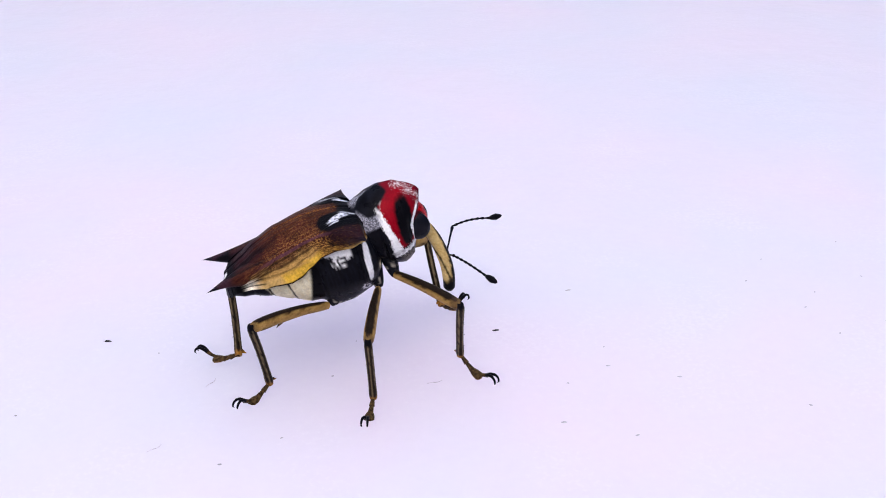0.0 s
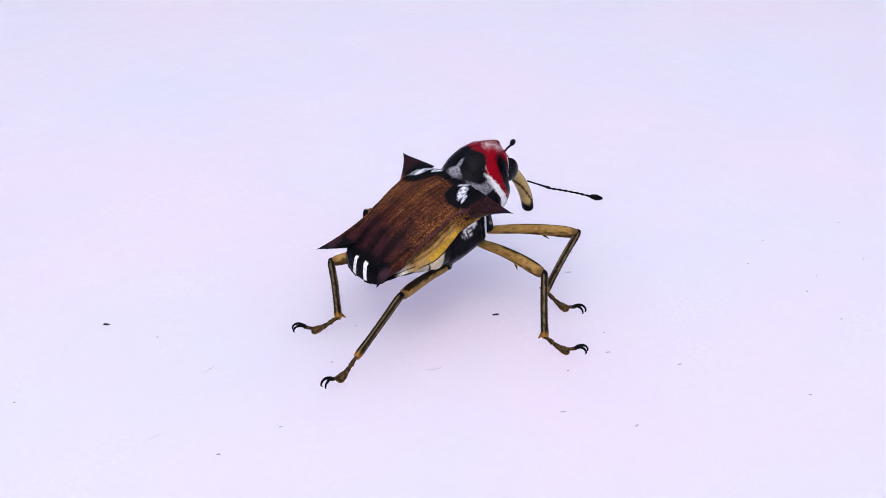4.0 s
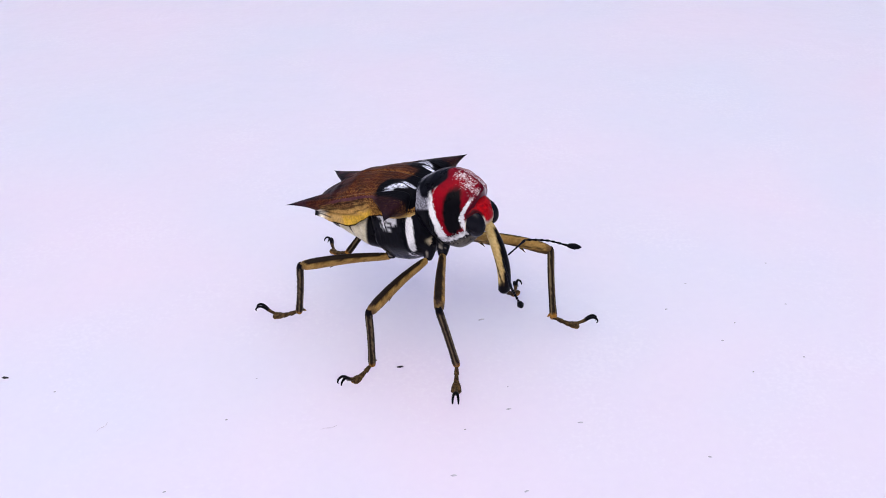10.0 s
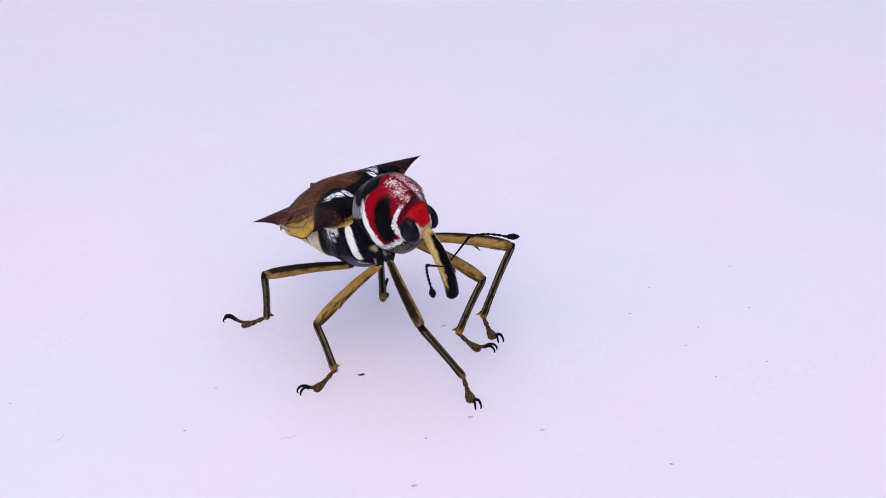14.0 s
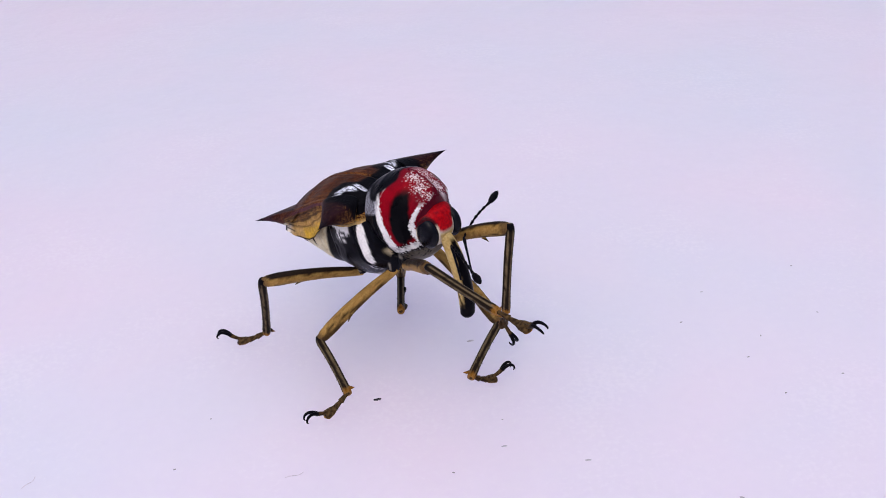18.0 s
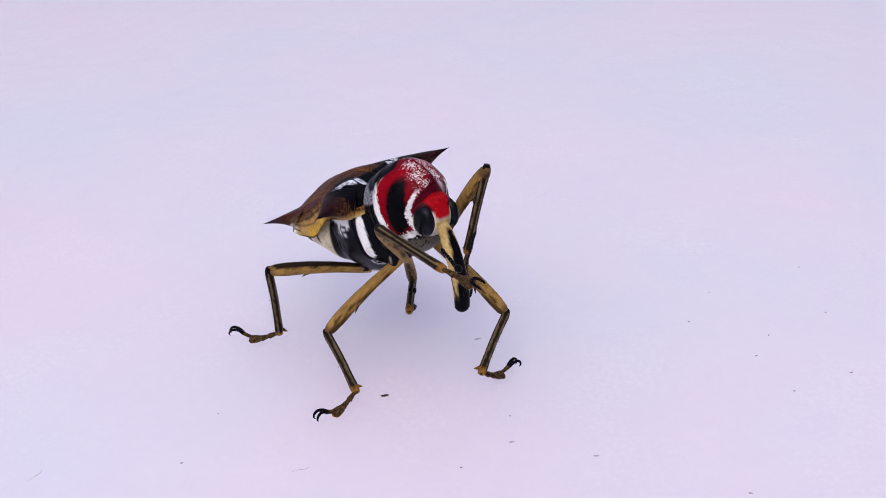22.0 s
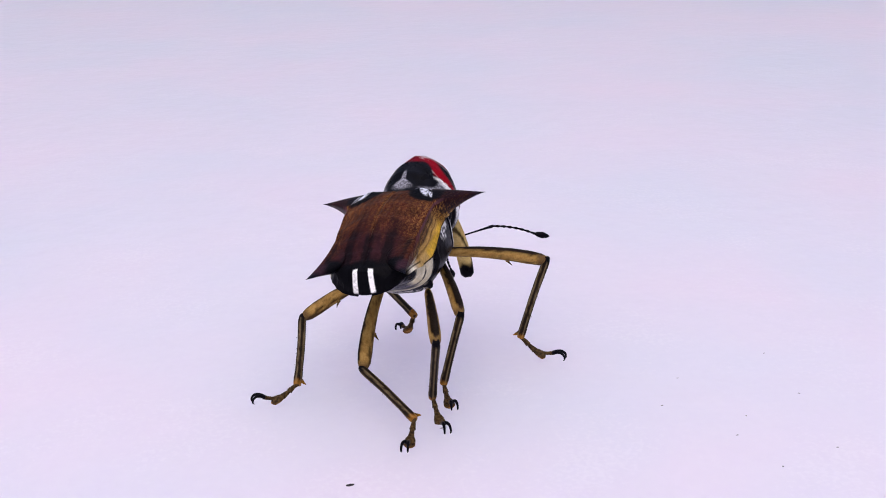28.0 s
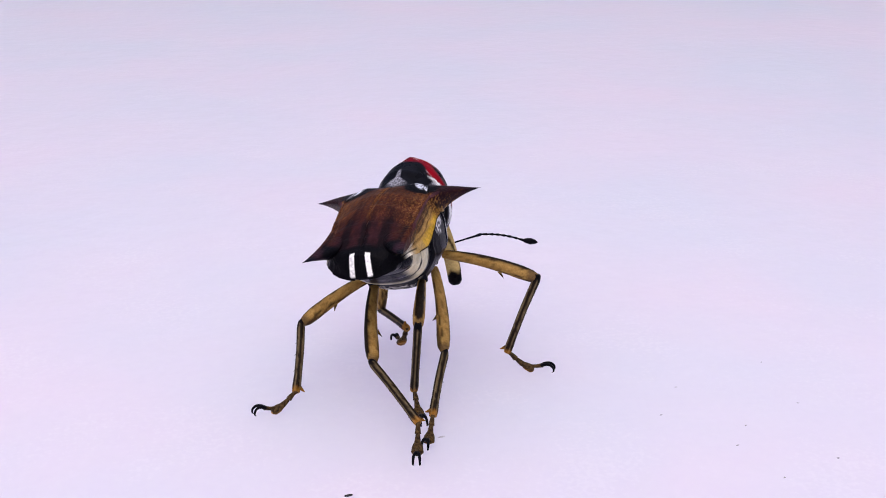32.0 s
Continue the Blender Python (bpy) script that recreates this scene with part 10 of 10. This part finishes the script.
        (25.5, mm(-6.27, -6.32, -0.71, -87.5, 31.4, 133.7)), (25.75, mm(-6.72, -5.59, -0.77, -94.6, 34.3, 125.8)), (26, mm(-7.01, -4.95, -0.83, -100.8, 36.1, 119)),
        (26.25, mm(-7.16, -4.46, -0.85, -104.9, 37.3, 114.2)), (26.5, mm(-7.22, -4.13, -0.68, -105.5, 38.1, 112.7)), (26.75, mm(-5.32, -7.47, -0.9, -105, 33.3, 146.2)),
        (27, mm(-1.8, -9.5, -1.32, -101.2, 25.3, 178.8)), (27.25, mm(-2.12, -8.82, -0.8, -95.8, 23.7, 178.9)), (27.5, mm(-2.49, -8.49, -0.15, -94.8, 22.6, 179)),
        (27.75, mm(-2.63, -8.77, -2.14, -88.1, 41.4, 172.9)), (28, mm(-1.8, -7.63, -5.03, -102.9, 67.5, 129)), (29, mm(-1.12, -8.43, -4.94, -122.3, 62.1, 105.1)),
        (30, mm(-1.11, -7.81, -5.44, -114.3, 58.9, 112.5)), (31, mm(-1.2, -7.86, -5.29, -98.9, 59.4, 129.6)), (32, mm(-0.76, -8.03, -5.04, -70.1, 56, 160.7)),
    ])
    walk(tarsus["HL"], [
        (0, mm(0.27, -9.75, -3.91, 11.3, 2.1, 148.6)), (0.5, mm(0.21, -9.76, -3.81, 8.7, 3, 146.2)), (1, mm(0.1, -9.73, -3.74, 8.8, 3.4, 145)),
        (1.5, mm(0.39, -9.68, -3.78, 8.4, 3.2, 146.2)), (2, mm(0.57, -9.62, -3.82, 10.2, 2.5, 149.3)), (2.25, mm(0.58, -9.64, -3.6, 7.8, 3.8, 148.6)),
        (2.5, mm(0.49, -9.75, -3.4, 7.1, 4.7, 148.9)), (2.75, mm(0.36, -9.93, -3.19, 6.5, 5.6, 149.4)), (3, mm(0.19, -10.13, -2.97, 5.8, 6.5, 150.6)),
        (3.25, mm(-0.01, -10.37, -2.75, 5.2, 7.3, 151.6)), (3.5, mm(-0.21, -10.6, -2.56, 4.6, 8.1, 152.9)), (3.75, mm(-0.4, -10.81, -2.37, 4.1, 8.8, 154.5)),
        (4, mm(-0.57, -10.97, -2.2, 3.5, 9.8, 155.6)), (4.25, mm(-0.7, -11.07, -2.06, 3, 10.7, 156.5)), (4.5, mm(-0.79, -11.1, -1.97, 3.3, 11.6, 157.4)),
        (4.75, mm(-2.06, -11.69, -1.63, 6.9, 12.3, 150.5)), (5, mm(-3.51, -12.09, -1.3, 15.4, 13.6, 145.4)), (5.25, mm(-4.22, -10.89, -2.7, 9.8, 13, 134.6)),
        (5.5, mm(-4.78, -9.59, -4.09, 10.8, 11.8, 125.4)), (5.75, mm(-3.28, -9.68, -4.71, 8.3, 12.7, 127.7)), (6, mm(-1.86, -9.62, -5.39, 11.8, 14.1, 129.6)),
        (6.25, mm(-2.35, -9.7, -4.77, 8.8, 10.9, 134.9)), (6.5, mm(-2.88, -9.79, -4.26, 11.2, 7.6, 140.6)), (6.75, mm(-4.77, -9.8, -3.93, 12, 7.5, 148.4)),
        (7, mm(-6.72, -9.43, -4.12, 20.9, 7.1, 156)), (7.25, mm(-5.07, -9.49, -3.86, 8.1, 8.5, 146.5)), (7.5, mm(-3.55, -9.45, -3.76, -0.8, 7.6, 137.5)),
        (7.75, mm(-2.94, -9.09, -3.61, -2.9, -1.1, -170.7)), (8, mm(-1.71, -9.91, -1.92, -69.9, 10.1, -114.9)), (8.25, mm(-2.34, -9.45, -3.47, -6.8, -6.3, -115.6)),
        (8.5, mm(-1.9, -8.95, -3.83, -1.5, -3.1, -144.8)), (8.75, mm(-1.51, -10.19, -3.94, -14.1, -12.7, -61)), (9, mm(-1.63, -11.04, -4.48, -14.9, -3.3, 0.9)),
        (9.25, mm(-1.89, -10.93, -4.13, -10.5, -2.2, 3.7)), (9.5, mm(-2.44, -10.78, -3.99, 44.9, 14.6, 78.3)), (9.75, mm(-2.94, -10.81, -4.48, 18.5, 7.3, 155.7)),
        (10, mm(-3.14, -10.93, -5.15, 6.4, 39.4, 161.4)), (10.25, mm(-0.38, -8.38, -5.6, 4.6, -4.6, -148.1)), (10.5, mm(1.03, -5.37, -6.29, -2.8, -6.7, -113.6)),
        (10.75, mm(0.85, -5.31, -6.34, -5.1, -5.8, -112.8)), (11, mm(0.67, -5.29, -6.55, -2.4, -5, -111.9)), (11.25, mm(0.69, -5.19, -6.44, -3.6, -5.3, -121.7)),
        (11.5, mm(0.79, -4.91, -6.44, 0.2, -0.5, -174.1)), (11.75, mm(0.86, -4.61, -6.45, -1.6, 5.9, 136)), (12, mm(0.86, -4.52, -6.44, -2.2, 7.5, 127)),
        (12.25, mm(0.11, -4.02, -6.23, -1.7, 11.7, 132.1)), (12.5, mm(-0.46, -3.46, -6.2, -0.5, 15.8, 136.5)), (12.75, mm(-0.46, -3.74, -6.22, -0.4, 17.6, 134.6)),
        (13, mm(-0.47, -4.04, -6.23, -0.5, 19.4, 132.7)), (13.25, mm(-0.49, -4.05, -6.23, -0.3, 19.6, 132.7)), (13.5, mm(-0.5, -4.06, -6.24, -0.2, 19.8, 132.6)),
        (14, mm(-0.52, -4.11, -6.23, 0.1, 20.3, 132.1)), (14.5, mm(-0.53, -4.16, -6.23, 0.1, 20.8, 131.4)), (15, mm(-0.56, -4.2, -6.23, 0.3, 21.2, 130.8)),
        (15.5, mm(-0.57, -4.23, -6.23, 0.5, 21.6, 130.7)), (16, mm(-1.02, -4.75, -6.38, 0.3, 22.2, 130.5)), (16.5, mm(-1.02, -4.68, -6.55, -1.1, 23.6, 126.6)),
        (17, mm(-0.69, -4.45, -6.42, -0.1, 23.1, 128.6)), (17.5, mm(-0.67, -4.21, -6.21, 1.8, 20.1, 131.8)), (18, mm(-0.48, -3.76, -6.09, 2.6, 17.5, 134.9)),
        (18.5, mm(-0.67, -4.06, -6.11, 3.1, 17.5, 134.4)), (19, mm(-0.49, -3.78, -6, 3.6, 18, 135.1)), (19.5, mm(-0.26, -3.51, -6.13, 2.9, 18.7, 135.1)),
        (20, mm(-0.24, -3.44, -6.16, 3.7, 18.7, 135.3)), (21, mm(-0.43, -3.64, -6.09, 5.3, 19.6, 135.9)), (22, mm(-0.62, -3.74, -6.09, 6.1, 19.8, 135.7)),
        (22.5, mm(-0.7, -3.78, -6.09, 7.2, 19.7, 135.6)), (22.75, mm(-0.83, -3.46, -6.06, 9.4, 16.7, 137.8)), (23, mm(-1.07, -3.15, -6.05, 11.7, 13.6, 140)),
        (23.25, mm(-2.74, -5.81, -6.15, -9.1, 13.1, 71)), (23.5, mm(-5.04, -8.36, -7.27, -10, 2.2, 5.8)), (23.75, mm(-5.98, -7.51, -6.68, -6.9, 4.5, 67.8)),
        (24, mm(-6.51, -6.61, -6.1, -1.7, 2.4, 133)), (24.25, mm(-5.53, -8.58, -5.91, -1.4, 3.1, 141.8)), (24.5, mm(-4.02, -10.41, -5.73, 1.2, 3.7, 149.4)),
        (24.75, mm(-4.1, -10.2, -5.39, 1, 3.8, 150.7)), (25, mm(-4.26, -9.72, -5.19, 2.3, 3.4, 154.2)), (25.25, mm(-4.47, -9.06, -5.04, 3.9, 2.7, 158.7)),
        (25.5, mm(-4.65, -8.33, -4.93, 5.2, 1.9, 163.5)), (25.75, mm(-4.77, -7.61, -4.84, 6.6, 0.9, 167.1)), (26, mm(-4.81, -7.01, -4.76, 7.8, 0.2, 169.6)),
        (26.25, mm(-4.82, -6.58, -4.65, 8.9, -0.4, 170.8)), (26.5, mm(-4.84, -6.36, -4.47, 9.4, -0.8, 172.1)), (26.75, mm(-2.43, -7.86, -4.89, 7, -1.7, 170.9)),
        (27, mm(0.29, -8.58, -5.7, 1.3, -2.9, 171.4)), (27.25, mm(-0.13, -8.36, -5.31, 2.2, -5.4, 176.7)), (27.5, mm(-0.59, -8.11, -4.7, -4.2, -7.6, -176.4)),
        (27.75, mm(0.6, -9.34, -5.85, -1.6, -8.4, -177.1)), (28, mm(1.87, -10.4, -6.88, -2.6, -9, -174.8)), (29, mm(2.4, -11.32, -6.9, -1.5, -8.6, -172.8)),
        (30, mm(2.25, -10.6, -7.77, -4.6, -9.8, -173.9)), (31, mm(2.07, -10.61, -7.78, -8.8, -9.4, -171.9)), (32, mm(2.32, -10.89, -7.64, -21.8, -9.2, -167.8)),
    ])
    walk(scape["R"], [
        (0, mm(0.45, 4.78, -2.55, 20.9, 0, -79.1)), (2, mm(0.45, 4.78, -2.55, 24.9, 0, -82.1)), (4.5, mm(0.45, 4.78, -2.55, -0.3, 0, -82.4)),
        (5, mm(0.45, 4.78, -2.55, 19.8, 0, -96.2)), (6, mm(0.45, 4.78, -2.55, -0.8, 0, -48.4)), (6.5, mm(0.45, 4.78, -2.55, -8.9, 0, -41.4)),
        (7, mm(0.45, 4.78, -2.55, -2.5, 0, -54.8)), (7.5, mm(0.45, 4.78, -2.55, -4.2, 0, -74.2)), (8, mm(0.45, 4.78, -2.55, 22.1, 0, -30.6)),
        (8.5, mm(0.45, 4.78, -2.55, 24.5, 0, -41.3)), (9, mm(0.45, 4.78, -2.55, 30, 0, -26.1)), (10, mm(0.45, 4.78, -2.55, -40.5, 0, -52)),
        (10.5, mm(0.45, 4.78, -2.55, 22.6, 0, -62.4)), (11, mm(0.45, 4.78, -2.55, 22.4, 0, -64.2)), (12, mm(0.45, 4.78, -2.55, 21.9, 0, -64.3)),
        (12.5, mm(0.45, 4.78, -2.55, 30.5, 0, -64.2)), (13, mm(0.45, 4.78, -2.55, 33.4, 0, -65.5)), (15.5, mm(0.45, 4.78, -2.55, 32.8, 0, -72)),
        (16, mm(0.45, 4.78, -2.55, 33.9, 0, -63.9)), (16.5, mm(0.45, 4.78, -2.55, 35.2, 0, -70.1)), (17, mm(0.45, 4.78, -2.55, 33.2, 0, -74.7)),
        (17.5, mm(0.45, 4.78, -2.55, 35, 0, -69.4)), (18, mm(0.45, 4.78, -2.55, 88.7, 0, -32.5)), (19, mm(0.45, 4.78, -2.55, 80.2, 0, -87.1)),
        (21, mm(0.45, 4.78, -2.55, 59.2, 0, -53.8)), (23.5, mm(0.45, 4.78, -2.55, 24.5, 0, -61.1)), (24, mm(0.45, 4.78, -2.55, 40.5, 0, -24.7)),
        (24.5, mm(0.45, 4.78, -2.55, 12.3, 0, -68.6)), (26.5, mm(0.45, 4.78, -2.55, -5.2, 0, -59.1)), (27, mm(0.45, 4.78, -2.55, 1.3, 0, -61.7)),
        (27.5, mm(0.45, 4.78, -2.55, 0.1, 0, -62.4)), (28, mm(0.45, 4.78, -2.55, 5.8, 0, -84.7)), (29, mm(0.45, 4.78, -2.55, 6.5, 0, -61.6)),
        (30, mm(0.45, 4.78, -2.55, 6.2, 0, -75.2)), (31, mm(0.45, 4.78, -2.55, 9.9, 0, -78.9)), (32, mm(0.45, 4.78, -2.55, -4, 0, -35.9)),
    ])
    walk(flagellum["R"], [
        (0, mm(2.28, 5.13, -1.84, -20, 14.7, -61.1)), (2, mm(2.25, 5.03, -1.71, -16.3, 14.8, -61.8)), (4.5, mm(2.43, 5.04, -2.56, -39.5, 14.6, -60.1)),
        (5, mm(2.32, 4.58, -1.87, -49.9, 11.4, -42.3)), (6, mm(1.95, 6.11, -2.58, -39.6, 12.4, -47.2)), (6.5, mm(1.76, 6.26, -2.86, -44.3, 8.9, -31.4)),
        (7, mm(2.08, 5.93, -2.64, -38.8, 14, -56.1)), (7.5, mm(2.37, 5.32, -2.7, -45.6, 16, -73.5)), (8, mm(1.39, 6.38, -1.8, -18.3, 5, -16.9)),
        (8.5, mm(1.65, 6.15, -1.72, -16.2, 6.6, -22.5)), (9, mm(1.21, 6.34, -1.55, -18.9, 10.3, -37.2)), (10, mm(1.65, 5.72, -3.85, 5.2, 12.8, -49.1)),
        (10.5, mm(2.09, 5.64, -1.78, -20, 13.8, -55.2)), (11, mm(2.11, 5.59, -1.79, -5.9, 12.5, -47.8)), (12, mm(2.12, 5.58, -1.8, -4.9, 12.1, -45.7)),
        (12.5, mm(2, 5.53, -1.54, -11.2, 11.3, -41.9)), (13, mm(1.97, 5.47, -1.45, -10.9, 11.7, -43.9)), (15.5, mm(2.05, 5.3, -1.47, -6.7, 11.6, -43.2)),
        (16, mm(1.94, 5.51, -1.43, -8.9, 12.3, -46.8)), (16.5, mm(1.99, 5.34, -1.4, -8.4, 12, -45)), (17, mm(2.06, 5.22, -1.46, -9.5, 12.1, -45.8)),
        (17.5, mm(1.98, 5.36, -1.4, -6, 11.9, -44.4)), (18, mm(0.47, 4.82, -0.55, -20.4, 7.7, -26.8)), (19, mm(0.79, 4.8, -0.58, -28.3, 5.9, -20.1)),
        (21, mm(1.28, 5.39, -0.83, -24.9, 8.1, -28.5)), (23.5, mm(2.04, 5.66, -1.72, 12.3, 8.1, -28.2)), (24, mm(1.09, 6.16, -1.25, -34.3, 16.2, -75.2)),
        (24.5, mm(2.27, 5.49, -2.12, -23.5, 13.5, -53.1)), (26.5, mm(2.16, 5.8, -2.73, -32.1, 16.4, -78.3)), (27, mm(2.21, 5.73, -2.51, -30.7, 16, -73.2)),
        (27.5, mm(2.22, 5.71, -2.55, -28.9, 15.8, -70.1)), (28, mm(2.43, 4.96, -2.35, -31.6, 15.6, -68.5)), (29, mm(2.2, 5.73, -2.32, -28.8, 15.8, -70.2)),
        (30, mm(2.37, 5.29, -2.33, -28.1, 15.3, -65.4)), (31, mm(2.38, 5.16, -2.21, -26.8, 15, -63.2)), (32, mm(1.62, 6.4, -2.69, -23.9, 16.3, -77.6)),
    ])
    walk(scape["L"], [
        (0, mm(-0.45, 4.78, -2.55, 16.5, 0, 66.9)), (2, mm(-0.45, 4.78, -2.55, 15.2, 0, 65.3)), (5, mm(-0.45, 4.78, -2.55, 7.1, 0, 89.3)),
        (5.5, mm(-0.45, 4.78, -2.55, -2.5, 0, 55)), (6, mm(-0.45, 4.78, -2.55, 11.2, 0, 73.1)), (7.5, mm(-0.45, 4.78, -2.55, 20.5, 0, 73.4)),
        (8, mm(-0.45, 4.78, -2.55, 14.9, 0, 71.5)), (8.5, mm(-0.45, 4.78, -2.55, 21.7, 0, 56.8)), (9, mm(-0.45, 4.78, -2.55, 21.1, 0, 57.4)),
        (9.5, mm(-0.45, 4.78, -2.55, -0.8, 0, 74.2)), (10, mm(-0.45, 4.78, -2.55, 0.3, 0, 86.1)), (10.5, mm(-0.45, 4.78, -2.55, 7, 0, 77.6)),
        (11, mm(-0.45, 4.78, -2.55, 8.3, 0, 78.5)), (12, mm(-0.45, 4.78, -2.55, 13.9, 0, 82)), (12.5, mm(-0.45, 4.78, -2.55, 11.2, 0, 96.4)),
        (13, mm(-0.45, 4.78, -2.55, 36.1, 0, 32.5)), (15.5, mm(-0.45, 4.78, -2.55, 17.8, 0, 95)), (16, mm(-0.45, 4.78, -2.55, 22.7, 0, 91.4)),
        (16.5, mm(-0.45, 4.78, -2.55, 25.5, 0, 90.5)), (17, mm(-0.45, 4.78, -2.55, 21.7, 0, 94.8)), (17.5, mm(-0.45, 4.78, -2.55, 24.8, 0, 97.7)),
        (18, mm(-0.45, 4.78, -2.55, 56.7, 0, 135.4)), (18.5, mm(-0.45, 4.78, -2.55, 82.1, 0, 112.1)), (19, mm(-0.45, 4.78, -2.55, 55.6, 0, 142.5)),
        (19.5, mm(-0.45, 4.78, -2.55, 24.1, 0, 139)), (20, mm(-0.45, 4.78, -2.55, 70.5, 0, 96.1)), (21, mm(-0.45, 4.78, -2.55, 67.8, 0, 92.4)),
        (22.5, mm(-0.45, 4.78, -2.55, 39.3, 0, 107.8)), (23, mm(-0.45, 4.78, -2.55, 43.6, 0, 117.7)), (23.5, mm(-0.45, 4.78, -2.55, 41, 0, 41.8)),
        (24, mm(-0.45, 4.78, -2.55, 41.4, 0, 62.5)), (24.5, mm(-0.45, 4.78, -2.55, 23.3, 0, 66.6)), (26.5, mm(-0.45, 4.78, -2.55, -32.6, 0, 61.4)),
        (29, mm(-0.45, 4.78, -2.55, -32.6, 0, 61.4)), (32, mm(-0.45, 4.78, -2.55, -32.6, 0, 61.4)),
    ])
    walk(flagellum["L"], [
        (0, mm(-2.21, 5.53, -1.98, -17.7, -7.3, 25.3)), (2, mm(-2.2, 5.59, -2.02, -17.5, -8.7, 30.6)), (5, mm(-2.43, 4.8, -2.3, -30.3, -14.5, 59.3)),
        (5.5, mm(-2.09, 5.93, -2.64, -22.2, -15.2, 64.6)), (6, mm(-2.33, 5.35, -2.16, -38.3, -10.3, 37.4)), (7.5, mm(-2.25, 5.32, -1.85, -16.7, -12.7, 48.7)),
        (8, mm(-2.28, 5.39, -2.03, -20.6, -10.2, 36.7)), (8.5, mm(-2.01, 5.8, -1.81, -16.8, -9.6, 34.4)), (9, mm(-2.02, 5.79, -1.83, -17.5, -9.4, 33.5)),
        (9.5, mm(-2.37, 5.33, -2.58, -46.9, -16.6, 84.1)), (10, mm(-2.45, 4.92, -2.54, -18.2, -7.4, 25.5)), (10.5, mm(-2.39, 5.21, -2.31, -24.2, -9.5, 34)),
        (11, mm(-2.39, 5.18, -2.26, -20.9, -10.7, 39.2)), (12, mm(-2.37, 5.05, -2.07, -26.7, -13.9, 55.6)), (12.5, mm(-2.4, 4.56, -2.16, -25.6, -13.7, 54.4)),
        (13, mm(-1.32, 6.14, -1.37, -31.7, -16.5, 81.1)), (15.5, mm(-2.35, 4.61, -1.94, -28.5, -16.3, 76.8)), (16, mm(-2.29, 4.73, -1.78, -29.6, -16.3, 77.8)),
        (16.5, mm(-2.26, 4.77, -1.69, -29, -16.5, 79.9)), (17, mm(-2.3, 4.62, -1.81, -28.1, -16, 72.4)), (17.5, mm(-2.25, 4.54, -1.71, -25.3, -15.9, 71.2)),
        (18, mm(-1.22, 4, -0.88, 23, -16.6, 84.6)), (18.5, mm(-0.7, 4.68, -0.57, 21.3, -16.7, 91.6)), (19, mm(-1.14, 3.88, -0.9, 22.8, -16.5, 81.1)),
        (19.5, mm(-1.65, 3.4, -1.73, 41.9, -8.2, 28.8)), (20, mm(-1.11, 4.71, -0.66, 35.2, -1.3, 4.5)), (21, mm(-1.2, 4.75, -0.7, 26.8, -15.2, 115.3)),
        (22.5, mm(-1.92, 4.31, -1.28, 23.6, -13.8, 125.3)), (23, mm(-1.73, 4.11, -1.17, -3.6, -2.3, 7.6)), (23.5, mm(-1.45, 5.91, -1.24, -0.9, -3.9, 13)),
        (24, mm(-1.78, 5.47, -1.23, 8.8, -8.2, 28.7)), (24.5, mm(-2.13, 5.51, -1.76, -19.5, -10, 35.9)), (26.5, mm(-1.93, 5.59, -3.63, -49.6, -12.6, 48)),
        (29, mm(-1.93, 5.59, -3.63, -49.6, -12.6, 48)), (32, mm(-1.93, 5.59, -3.63, -49.6, -12.6, 48)),
    ])


motions()
